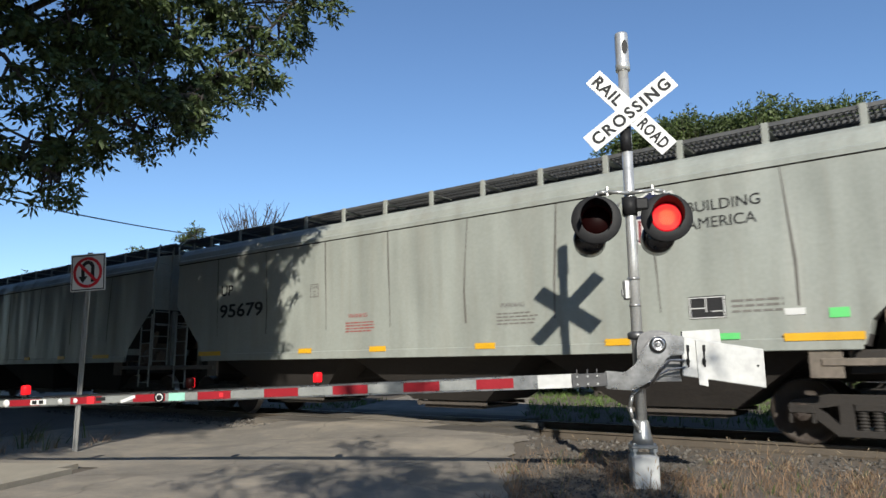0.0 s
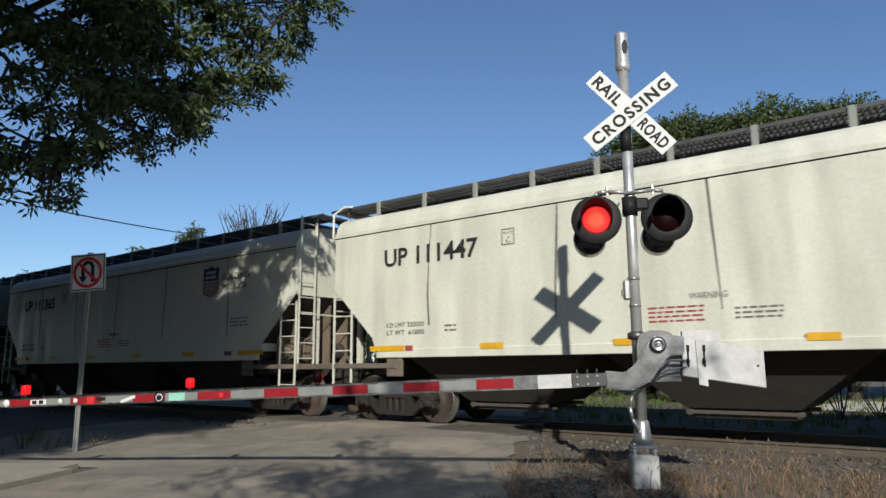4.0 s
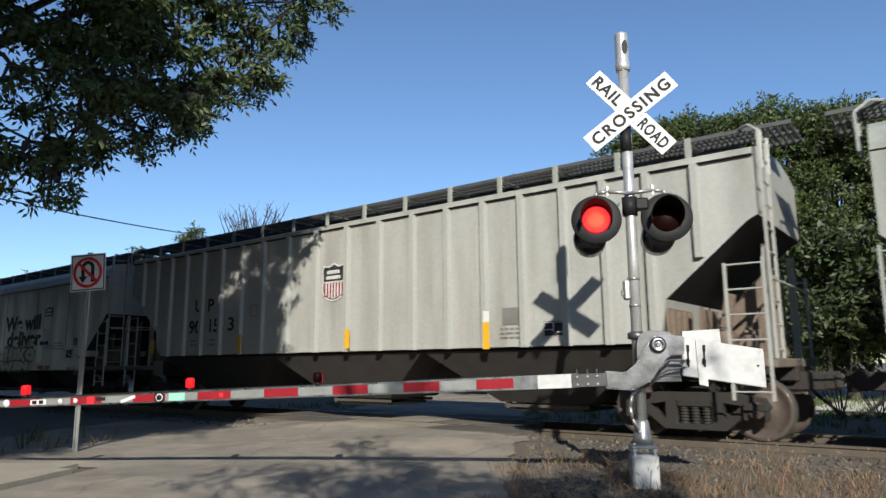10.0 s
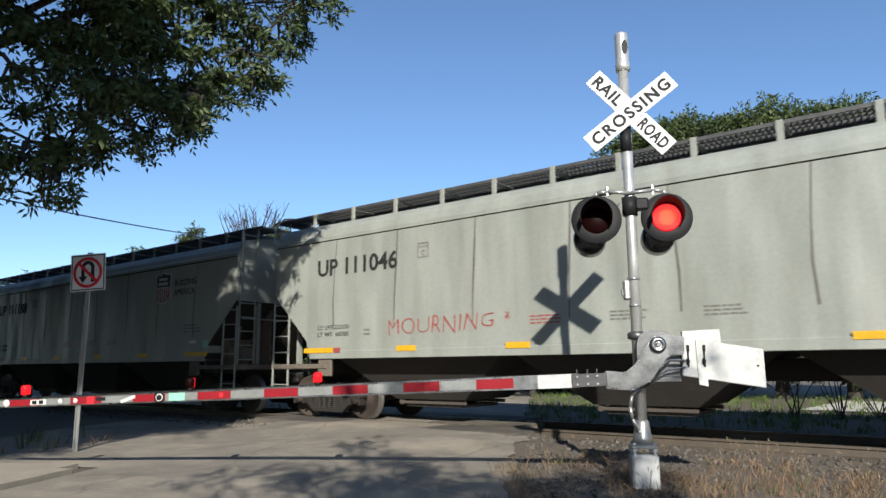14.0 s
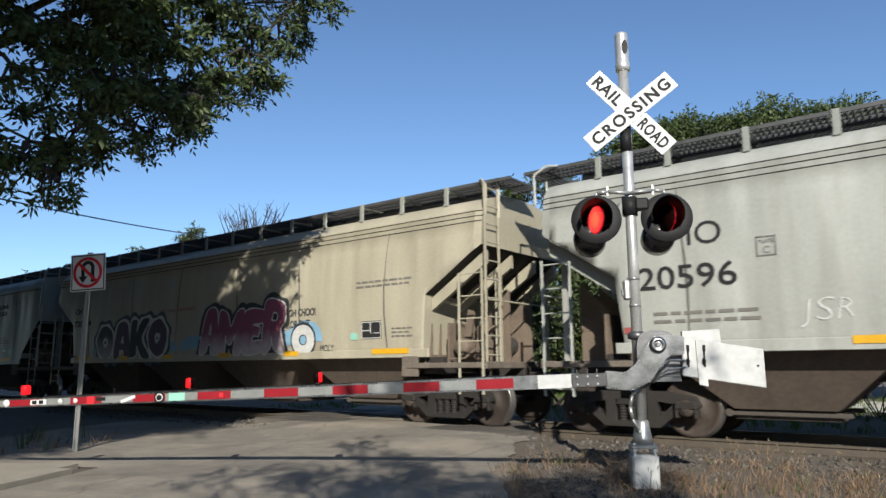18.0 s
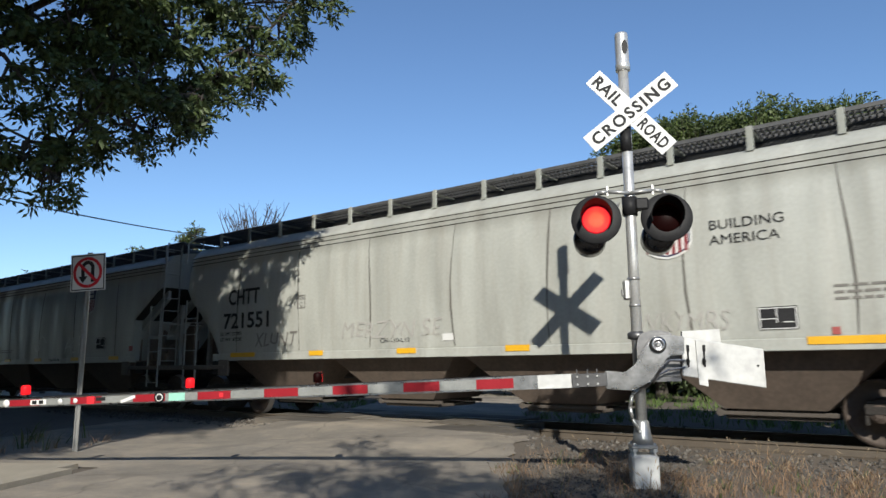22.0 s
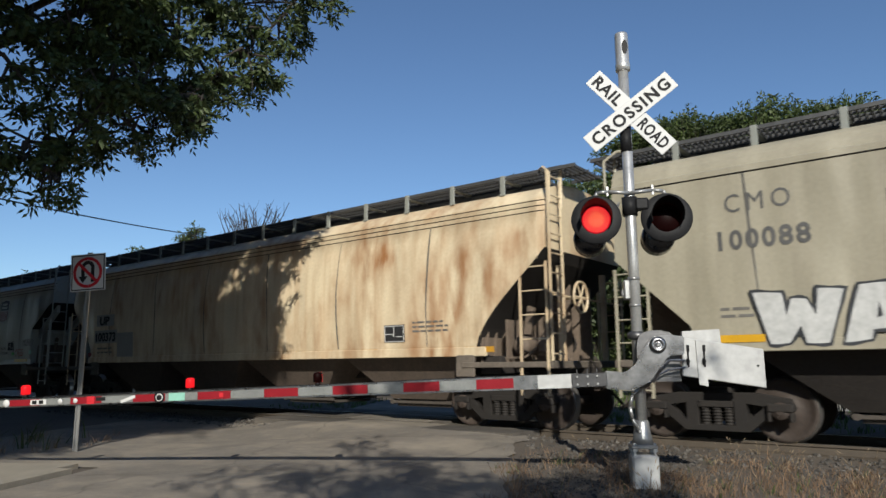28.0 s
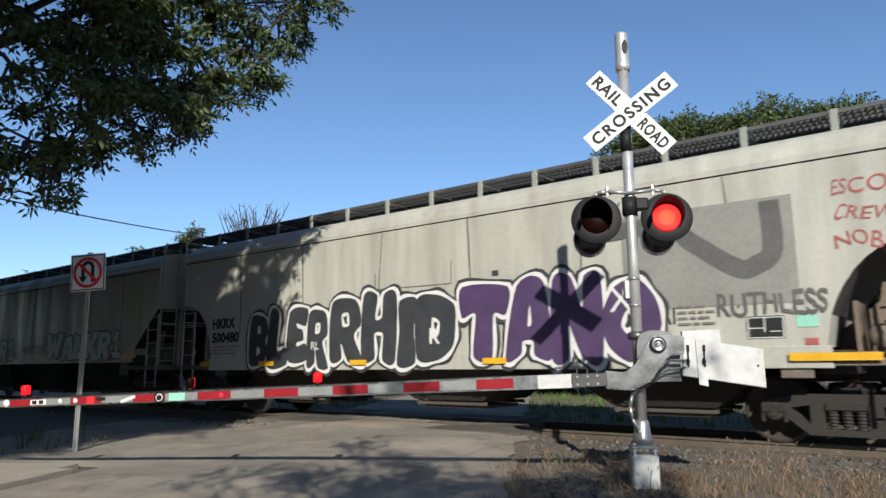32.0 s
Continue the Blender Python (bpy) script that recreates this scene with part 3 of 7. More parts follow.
    # lamps on the arm
    for s, lit, key in ((6.82, True, ""), (4.68, False, "B"), (3.13, False, "A")):
        bm = bmesh.new()
        h = 0.066
        tube(bm, (-s, 0, h - 0.01), (-s, 0, h + 0.03), 0.03, 12)
        l = part("arm_lamp", bm, BLACK, arm)
        bm = bmesh.new()
        lathe(bm, [(0.035, h + 0.03), (0.052, h + 0.035), (0.052, h + 0.12), (0.042, h + 0.14), (0.01, h + 0.145)], (0, 0, 0), "z", 16)
        for f in bm.faces:
            f.material_index = 1 if not lit and f.calc_center_median().y > 0.001 else 0
        lens = part("lamp_lens", bm, (ARM_LIT, UNLIT), l, "glowing red arm lamp" if lit else "flashing red arm lamp")
        lens.location = (-s, 0, 0)
        if not lit:
            LAMPS[key] = lens
    bm = bmesh.new()
    pipe(bm, [(-0.1, 0.035, 0.06), (-1.2, 0.035, 0.075), (-2.6, 0.035, 0.066), (-4.6, 0.035, 0.065), (-6.6, 0.035, 0.06)], 0.009, 5)
    part("lamp_cable", bm, BLACK, arm)
    # stickers
    for s, dz, w, h, kind in ((5.05, 0, 0.13, 0.1, "ring"), (4.83, 0, 0.2, 0.09, "mint"), (5.45, -0.005, 0.19, 0.035, "strip"), (5.93, 0, 0.1, 0.09, "pink"), (6.13, 0, 0.06, 0.08, "blob"), (6.33, 0, 0.06, 0.08, "blob"), (6.62, 0, 0.21, 0.06, "panel"), (7.05, 0, 0.09, 0.08, "blob"), (5.8, 0.01, 0.12, 0.04, "dark"), (4.28, 0, 0.05, 0.05, "pink")):
        bm = bmesh.new()
        if kind in ("ring", "blob"):
            lathe(bm, [(0.0005, -0.031), (w / 2, -0.031), (w / 2, -0.0265), (0.0005, -0.0265)], (-s, 0, dz), "y", 16)
        else:
            box(bm, -s - w / 2, -s + w / 2, -0.031, -0.0265, dz - h / 2, dz + h / 2)
        st = part("sticker", bm, {"ring": BLACK, "mint": MINT, "strip": WHITE, "pink": SIGN_RED, "blob": WHITE, "panel": WHITE, "dark": BLACK}[kind], beam, {"mint": "mint-green sticker", "ring": "round black sticker"}.get(kind, ""))
        if kind == "strip":
            st.matrix_basis = Matrix.Translation((-s, 0, 0)) @ Matrix.Rotation(radians(-18), 4, "Y") @ Matrix.Translation((s, 0, 0))
        if kind == "ring":
            bm = bmesh.new()
            lathe(bm, [(0.035, -0.034), (0.045, -0.034), (0.045, -0.0315), (0.035, -0.0315), (0.035, -0.034)], (-s, 0, dz), "y", 16, False)
            part("sticker_ring", bm, WHITE, beam)
        if kind == "panel":
            for q in range(2):
                bm = bmesh.new()
                box(bm, -s - 0.08 + q * 0.09, -s - 0.02 + q * 0.09, -0.034, -0.0315, -0.022, 0.022)
                part("sticker_mark", bm, BLACK, beam)


DARK_STEEL = material("dark_steel_plate", (0.05, 0.05, 0.052), 0.5, 0.5, 40, 6, 0.3, 0.1)
CAST = material("dull_grey_casting", (0.11, 0.11, 0.113), 0.42, 0.7, 40, 6, 0.25, 0.1)
STRIPE = material("grey_white_sheeting", (0.165, 0.17, 0.163), 0.45, 0.1, 60, 4, 0.2, 0.04)
MINT = material("mint_sticker", (0.205, 0.426, 0.344), 0.5, 0, 40, 3, 0.1, 0)
gate(crossing)


# ---- no-U-turn sign ----
def road_sign():
    foot, head = Vector((-11.35, 5.31, -0.14)), Vector((-11.31, 5.285, 3.05))
    sign = tagged(new("road_sign"), "white no-U-turn sign on a leaning steel post", "road sign")
    sign.matrix_basis = Matrix.Translation(foot) @ (head - foot).to_track_quat("Z", "Y").to_matrix().to_4x4()
    up = (head - foot).normalized()
    face = sign.matrix_basis.to_3x3().inverted() @ Vector((0.5034, -0.8639, 0))
    turn = Matrix.Rotation(math.atan2(face.y, face.x) + math.pi / 2, 4, "Z")
    bm = bmesh.new()
    for a, b, c, d in ((-0.03, 0.03, -0.004, 0.004), (-0.03, -0.024, -0.03, -0.004), (0.024, 0.03, -0.03, -0.004), (-0.042, -0.03, -0.03, -0.024), (0.03, 0.042, -0.03, -0.024)):
        box(bm, a, b, c, d, -0.1, 3.16)
    post = part("post", bm, GALV, sign, "galvanised channel post")
    post.matrix_basis = turn
    bm = bmesh.new()
    box(bm, -0.305, 0.305, -0.045, -0.04, 2.52, 3.13)
    panel = part("panel", bm, WHITE, sign)
    panel.matrix_basis = turn @ Matrix.Translation((0, 0, 2.825)) @ Matrix.Rotation(radians(-3.5), 4, "Y") @ Matrix.Translation((0, 0, -2.825))
    bm = bmesh.new()
    box(bm, -0.288, 0.288, -0.047, -0.0452, 2.537, 3.113)
    part("panel_border", bm, LETTER, panel)
    bm = bmesh.new()
    box(bm, -0.27, 0.27, -0.049, -0.0472, 2.555, 3.095)
    part("panel_face", bm, WHITE, panel)
    zc = 2.825
    bm = bmesh.new()
    y = -0.0535
    box(bm, 0.055, 0.115, y, y + 0.004, -0.16, 0.08)
    n = 12
    for i in range(n):
        a0, a1 = math.pi * i / n, math.pi * (i + 1) / n
        prism(bm, [(0.115 * math.cos(a0), 0.08 + 0.115 * math.sin(a0)), (0.115 * math.cos(a1), 0.08 + 0.115 * math.sin(a1)), (0.055 * math.cos(a1), 0.08 + 0.055 * math.sin(a1)), (0.055 * math.cos(a0), 0.08 + 0.055 * math.sin(a0))], y, y + 0.004)
    box(bm, -0.115, -0.055, y, y + 0.004, -0.06, 0.08)
    prism(bm, [(-0.165, -0.06), (-0.005, -0.06), (-0.085, -0.17)], y, y + 0.004)
    bmesh.ops.translate(bm, verts=bm.verts[:], vec=(0, 0, zc))
    part("turn_arrow", bm, LETTER, panel)
    bm = bmesh.new()
    lathe(bm, [(0.205, -0.058), (0.255, -0.058), (0.255, -0.0545), (0.205, -0.0545), (0.205, -0.058)], (0, 0, zc), "y", 48, False)
    box(bm, -0.215, 0.215, -0.0575, -0.054, -0.024, 0.024, 0, Matrix.Translation((0, 0, zc)) @ Matrix.Rotation(radians(45), 4, "Y"))
    part("prohibition_ring", bm, SIGN_RED, panel, "red ring with a diagonal bar")
    for z in (2.62, 3.03):
        bm = bmesh.new()
        tube(bm, (0, -0.06, z), (0, -0.04, z), 0.009, 6)
        part("bolt", bm, GALV, panel)


road_sign()


# ---- trees ----
def leaves(name, clumps, per, size, mat, seed, parent, droop=0.5, fronds=9, label="", tuft=1):
    """Many small leaflets on short twigs, gathered in uneven clumps (x, y, z, radius)."""
    rng = np.random.default_rng(seed)
    cs = []
    for cx, cy, cz, r in clumps:
        n = max(2, int(per * r ** 2.2 / tuft))
        v = rng.normal(size=(n, 3))
        v /= np.linalg.norm(v, axis=1)[:, None]
        rad = r * rng.uniform(0.15, 1.0, n) ** 0.55 * (0.72 + 0.4 * np.sin(v[:, 0] * 5 + cx * 3) * np.sin(v[:, 1] * 4 + cy) + 0.15 * rng.random(n))
        cs.append(np.array([cx, cy, cz]) + v * rad[:, None] * np.array([1, 1, 0.85]))
    p = np.repeat(np.concatenate(cs), tuft, axis=0)
    n = len(p)
    if tuft > 1:
        p = p + rng.normal(size=(n, 3)) * size * 0.16
    out = rng.normal(size=(n, 3))
    out[:, 2] = -droop + 0.35 * out[:, 2]
    out /= np.linalg.norm(out, axis=1)[:, None]
    side = np.cross(out, rng.normal(size=(n, 3)))
    side /= np.linalg.norm(side, axis=1)[:, None]
    verts = []
    for k in range(fronds):
        along = (k // 2 + 1) * size * 0.42
        sgn = 1 if k % 2 else -1
        base = p + out * along
        way = out * 0.55 + side * sgn * 0.85 if k < fronds - 1 else out
        way = way + rng.normal(size=(n, 3)) * 0.22
        way /= np.linalg.norm(way, axis=1)[:, None]
        wid = np.cross(way, rng.normal(size=(n, 3)))
        wid /= np.linalg.norm(wid, axis=1)[:, None]
        s = size * rng.uniform(0.75, 1.2, n)[:, None]
        verts.append(np.stack([base, base + way * s * 0.45 + wid * s * 0.19, base + way * s, base + way * s * 0.45 - wid * s * 0.19], 1))
    verts = np.concatenate(verts).reshape(-1, 3)
    me = bpy.data.meshes.new(name)
    q = len(verts) // 4
    me.vertices.add(len(verts))
    me.vertices.foreach_set("co", verts.ravel())
    me.loops.add(q * 4)
    me.loops.foreach_set("vertex_index", np.arange(q * 4))
    me.polygons.add(q)
    me.polygons.foreach_set("loop_start", np.arange(q) * 4)
    me.update()
    me.validate()
    ob = placed(name, me, mat, parent, label)
    ob["kind"] = "stuff"
    return ob


def limb(bm, pts, r0, r1, seg=8):
    n = len(pts) - 1
    for i, (a, b) in enumerate(zip(pts, pts[1:])):
        tube(bm, a, b, r0 + (r1 - r0) * i / n, seg, r0 + (r1 - r0) * (i + 1) / n)


def tree(name, label, foot, fork, clumps, per, size, mat, seed, r=0.3, fronds=9, droop=0.5, split=False, tuft=1):
    t = tagged(new(name), label, "tree")
    rnd = random.Random(seed)
    foot, fork = site(foot), site(fork)
    clumps = [(*site(c[:3]), c[3]) for c in clumps]
    bm = bmesh.new()
    mid = foot.lerp(fork, 0.5) + Vector((rnd.uniform(-0.2, 0.2), rnd.uniform(-0.2, 0.2), 0))
    limb(bm, [foot - Vector((0, 0, 0.2)), foot + Vector((0, 0, 0.3)), mid, fork], r * 1.25, r * 0.75, 12)
    part("trunk", bm, BARK, t)
    bm = bmesh.new()
    joints = [fork]
    for c in clumps:
        if split:
            bm = bmesh.new()
        p = Vector(c[:3])
        root = min(joints, key=lambda q: (q - p).length) if split else fork
        if split:
            joints.append(p)
        k = root.lerp(p, 0.5) + Vector((rnd.uniform(-0.3, 0.3), rnd.uniform(-0.3, 0.3), rnd.uniform(0.05, 0.4)))
        sag = Vector((rnd.uniform(-0.3, 0.3), rnd.uniform(-0.3, 0.3), rnd.uniform(0.1, 0.5)))
        limb(bm, [root, root.lerp(k, 0.5) + sag * (0.25 if split else 0.6), k, k.lerp(p, 0.5) + sag * (0.3 if split else 1.0), p], r * (0.09 if split else 0.35), 0.012, 6)
        for _ in range(5):
            e = p + Vector((rnd.gauss(0, 1), rnd.gauss(0, 1), rnd.gauss(0, 0.6))).normalized() * c[3] * 0.8
            limb(bm, [k.lerp(p, rnd.uniform(0.5, 1)), k.lerp(e, 0.8) + Vector((0, 0, 0.1)), e], 0.025, 0.006, 4)
        if split:
            part("bough", bm, BARK, t)
    if not split:
        part("branching", bm, BARK, t)["kind"] = "stuff"
    leaves("crown", clumps, per, size, mat, seed, t, droop, fronds, "", tuft)
    return t


def scatter_clumps(n, centre, spread, r0, r1, seed, keep=lambda p: True):
    rnd = random.Random(seed)
    out = []
    while len(out) < n:
        v = Vector((rnd.gauss(0, 1), rnd.gauss(0, 1), rnd.gauss(0, 1)))
        v = v.normalized() * rnd.random() ** 0.4
        p = Vector(centre) + Vector((v.x * spread[0], v.y * spread[1], v.z * spread[2]))
        if keep(p):
            out.append((*p, rnd.uniform(r0, r1)))
    return out


# the big tree beside the street: low boughs first, then its high crown
boughs = [(-9.4, 7.7, 7.5, 0.6), (-9.9, 7.2, 6.75, 0.6), (-9.9, 6.9, 6.1, 0.55), (-9.9, 6.3, 5.65, 0.6), (-9.5, 5.4, 4.95, 0.55), (-9.6, 4.9, 5.1, 0.55), (-9.8, 4.5, 4.85, 0.55), (-9.9, 4.25, 4.35, 0.5),
          (-10.1, 4.05, 3.95, 0.45), (-10.2, 3.7, 3.85, 0.42), (-10.15, 4.15, 3.62, 0.3), (-10.2, 3.95, 3.45, 0.22), (-10.3, 3.4, 3.55, 0.26), (-10.3, 3.3, 4.1, 0.4), (-9.7, 5.9, 5.1, 0.4), (-9.6, 5.75, 4.72, 0.26), (-9.8, 5.0, 4.5, 0.3), (-9.3, 8.35, 7.6, 0.3)]
upper = [(-10.0, 6.5, 6.9, 0.8), (-10.0, 5.7, 6.1, 0.8), (-10.0, 4.9, 6.1, 0.8), (-10.1, 4.2, 5.6, 0.8), (-10.2, 3.5, 5.7, 0.8), (-10.1, 3.6, 4.9, 0.7), (-10.3, 3.0, 4.7, 0.8), (-9.8, 4.3, 6.6, 0.9), (-9.8, 5.3, 7.0, 0.9), (-9.8, 6.3, 8.0, 1.0), (-9.6, 7.4, 8.4, 0.9)]
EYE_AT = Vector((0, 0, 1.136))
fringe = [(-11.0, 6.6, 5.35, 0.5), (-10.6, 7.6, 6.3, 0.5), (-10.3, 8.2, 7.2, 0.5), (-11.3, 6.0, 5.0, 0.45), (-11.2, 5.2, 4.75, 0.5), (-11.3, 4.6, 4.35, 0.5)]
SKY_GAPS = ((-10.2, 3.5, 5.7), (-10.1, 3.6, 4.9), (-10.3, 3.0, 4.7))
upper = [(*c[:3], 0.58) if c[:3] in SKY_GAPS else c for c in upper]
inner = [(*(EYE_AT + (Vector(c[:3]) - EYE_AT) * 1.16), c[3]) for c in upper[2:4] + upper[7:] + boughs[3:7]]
crown_a = scatter_clumps(26, (-10.8, 1.0, 8.6), (4.5, 5.5, 3.2), 1.2, 1.8, 5, lambda p: p.x < -6.6 - 0.835 * p.y and p.z > 5.4 and (p.y < 2.2 or p.z > 7.6))
crown_b = scatter_clumps(30, (-5.0, -4.5, 9.0), (4.0, 4.0, 2.6), 1.3, 1.8, 8, lambda p: p.x < -6.6 - 0.835 * p.y and p.z > 6.4)
# unseen clumps towards the sun, added to shade the low boughs and the cars
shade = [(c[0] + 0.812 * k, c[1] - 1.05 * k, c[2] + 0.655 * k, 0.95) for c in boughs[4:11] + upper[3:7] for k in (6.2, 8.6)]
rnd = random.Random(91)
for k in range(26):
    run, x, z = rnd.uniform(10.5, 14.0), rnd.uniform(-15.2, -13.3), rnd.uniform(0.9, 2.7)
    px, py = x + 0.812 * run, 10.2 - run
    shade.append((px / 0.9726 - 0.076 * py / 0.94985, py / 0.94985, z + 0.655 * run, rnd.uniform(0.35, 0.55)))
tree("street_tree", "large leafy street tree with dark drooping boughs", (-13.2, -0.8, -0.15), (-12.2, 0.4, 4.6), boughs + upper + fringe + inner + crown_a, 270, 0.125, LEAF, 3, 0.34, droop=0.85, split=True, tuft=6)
tree("street_tree", "unseen leafy tree behind the street, with clumps added for shade", (-7.6, -7.0, -0.15), (-6.8, -6.2, 5.0), crown_b + shade, 190, 0.2, LEAF, 4, 0.32, 7)
spray = scatter_clumps(26, (2.3, -2.6, 5.4), (2.7, 2.4, 1.6), 0.36, 0.7, 21)
for k in range(8):
    run, x, y = rnd.uniform(8.0, 10.0), rnd.uniform(-5.3, -2.6), rnd.uniform(6.6, 9.2)
    px, py = x + 0.812 * run, y - run
    spray.append((px / 0.9726 - 0.076 * py / 0.94985, py / 0.94985, -0.15 + 0.655 * run, rnd.uniform(0.24, 0.42)))
tree("street_tree", "thin leafy tree at the street's edge", (5.4, -5.6, -0.15), (4.6, -4.9, 3.4), spray, 85, 0.15, LEAF, 9, 0.16, 7)
# a wide tree out of view, its crown added over the street to shade the cars
canopy = scatter_clumps(46, (-13.5, -0.5, 8.0), (7.5, 5.0, 2.6), 1.3, 1.8, 33, lambda p: p.x < -6.9 - 0.835 * p.y and p.y < -0.356 * p.x - 2.2)
tree("street_tree", "unseen wide street tree, added to darken the shaded cars", (-15.5, -3.2, -0.15), (-15.0, -2.6, 4.4), canopy, 130, 0.24, LEAF, 35, 0.36, 7)
# trees further along the street, whose shade lies on the track
for k, (x, y) in enumerate(((-19.0, 1.5), (-26.0, 1.0), (-34.0, 0.0), (-42.0, 2.0), (-54.0, 0.0))):
    cl = scatter_clumps(20, (x, y - 2, 7.4), (4.4, 4.2, 3.6), 1.5, 2.1, 40 + k, lambda p: p.y < -0.3 * p.x - 1.0)
    tree("street_tree", "leafy street tree in full summer leaf, out of view", (x, y - 2, -0.15), (x, y - 2, 4.0), cl, 190, 0.28, LEAF, 60 + k, 0.3, 5)



def shade_clumps(n, lo, hi, seed):
    """Unseen leaf clumps over the roadside, added to keep sky light off the shaded cars."""
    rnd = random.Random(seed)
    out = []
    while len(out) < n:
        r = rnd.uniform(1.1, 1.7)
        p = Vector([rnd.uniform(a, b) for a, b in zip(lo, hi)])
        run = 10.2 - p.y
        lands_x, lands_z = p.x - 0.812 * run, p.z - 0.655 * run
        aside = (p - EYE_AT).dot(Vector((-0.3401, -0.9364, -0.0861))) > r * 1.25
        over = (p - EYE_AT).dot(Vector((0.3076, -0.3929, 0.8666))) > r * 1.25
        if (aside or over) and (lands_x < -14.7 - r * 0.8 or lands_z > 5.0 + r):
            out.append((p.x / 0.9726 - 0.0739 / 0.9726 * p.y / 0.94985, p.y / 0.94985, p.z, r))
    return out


# out-of-view trees added to deepen the shade on the passing cars
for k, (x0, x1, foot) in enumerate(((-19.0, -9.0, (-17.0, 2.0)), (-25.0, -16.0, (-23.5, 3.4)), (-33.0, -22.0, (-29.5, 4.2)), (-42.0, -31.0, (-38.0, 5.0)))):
    cl = shade_clumps(70 if k < 2 else 48, (x0, -1.0, 5.0), (x1, 8.8, 12.5), 300 + k)
    tree("street_tree", "unseen broad tree over the roadside, added to block sky light", (*foot, -0.15), (foot[0], foot[1], 5.0), cl, 72, 0.4, DARK_LEAF, 310 + k, 0.34, 5, 0.3)

# row of unseen trees, added to hold sky light off the cars' sides
for k in range(7):
    x, y = -11.0 - 8.0 * k, -10.5
    cl = scatter_clumps(26, (x, y, 7.0), (5.0, 3.0, 6.0), 1.8, 2.4, 240 + k, lambda p: p.z > 1.2)
    tree("street_tree", "unseen tall dense tree, added to hold back sky light", (x, y, -0.15), (x, y, 3.5), cl, 55, 0.42, LEAF, 250 + k, 0.3, 5, 0.2)

# unseen trees that close the street behind the eye, added to cut sky light
for k in range(9):
    x, y, h = -30 + 7.4 * k, -17.0 - 3.0 * (k % 3), 8.4 + 0.5 * (k % 2)
    cl = scatter_clumps(18, (x, y, h * 0.56), (3.4, 2.6, h * 0.38), 1.2, 1.8, 200 + k)
    tree("street_tree", "leafy street tree in full summer leaf, out of view", (x, y, -0.2), (x, y, h * 0.35), cl, 45, 0.28, LEAF, 210 + k, 0.22, 5, 0.2)

# wood behind the track
for k, (x, y, h, w) in enumerate(((-14.3, 27.4, 9.0, 1.7), (-12.2, 28.6, 10.6, 1.9), (-10.0, 29.4, 11.1, 2.0), (-7.8, 29.0, 10.8, 2.0), (-5.6, 29.8, 10.6, 2.0), (-3.2, 29.2, 9.8, 2.2), (-0.6, 29.0, 9.8, 2.4), (3.6, 30.5, 10.2, 3.2), (8.5, 29.0, 10.0, 3.4), (14, 31, 10.5, 3.6), (20, 29, 10, 3.6))):
    h += 0.05
    cl = scatter_clumps(30, (x, y, h * 0.53), (w * 1.1, 2.2, h * 0.47), 0.9, 1.4, 80 + k)
    cl += scatter_clumps(12, (x, y - 0.6, h - 0.9), (w * 1.15, 1.4, 0.7), 0.7, 1.1, 180 + k)
    tree("woodland_tree", "dense green tree behind the railway", (x, y, -0.2), (x, y, h * 0.35), cl, 190, 0.17, FAR_LEAF, 90 + k, 0.22, 5, 0.2)
cl = scatter_clumps(9, (-16.9, 26.5, 8.0), (1.1, 1.0, 1.3), 0.4, 0.7, 130)
tree("woodland_tree", "slim young tree behind the railway", (-16.9, 26.5, -0.2), (-16.9, 26.5, 6.0), cl, 200, 0.18, FAR_LEAF, 131, 0.12, 5, 0.2)
for k, (x, y, h) in enumerate(((-41.6, 17.2, 6.6), (-42.6, 16.8, 6.0), (-39.7, 21.2, 7.6), (-29.0, 22.6, 8.0), (-32.6, 20.0, 7.7), (-26.0, 26.5, 8.3))):
    cl = scatter_clumps(8, (x, y, h - 0.5), (0.8, 0.8, 0.8), 0.35, 0.6, 140 + k)
    tree("distant_tree", "small distant tree showing over the cars", (x, y, -0.2), (x, y, h - 2.0), cl, 140, 0.2, FAR_LEAF, 150 + k, 0.12, 5, 0.2)
# a bare tree
bare = tagged(new("bare_tree"), "bare-branched dead tree behind the railway", "tree")
rnd = random.Random(77)
bm = bmesh.new()
limb(bm, [(-30.6, 22.2, -0.2), (-30.7, 22.1, 3.0), (-30.6, 22.3, 5.6)], 0.2, 0.1)
for k in range(48):
    e = Vector((-30.6 + rnd.uniform(-2.9, 2.4), 22.3 + rnd.uniform(-1, 1), rnd.uniform(7.8, 9.4)))
    s = Vector((-30.6, 22.3, 5.2)).lerp(e, 0.35) + Vector((rnd.uniform(-0.3, 0.3), 0, rnd.uniform(-0.4, 0.2)))
    limb(bm, [(-30.6, 22.3, 5.2), s, s.lerp(e, 0.6) + Vector((rnd.uniform(-0.2, 0.2), 0, 0.1)), e], 0.05, 0.012, 5)
    for _ in range(4):
        b = s.lerp(e, rnd.uniform(0.4, 0.95))
        limb(bm, [b, b + Vector((rnd.uniform(-0.5, 0.5), rnd.uniform(-0.3, 0.3), rnd.uniform(0.2, 0.7)))], 0.016, 0.006, 4)
settle(part("branching", bm, BARK, bare))["kind"] = "stuff"

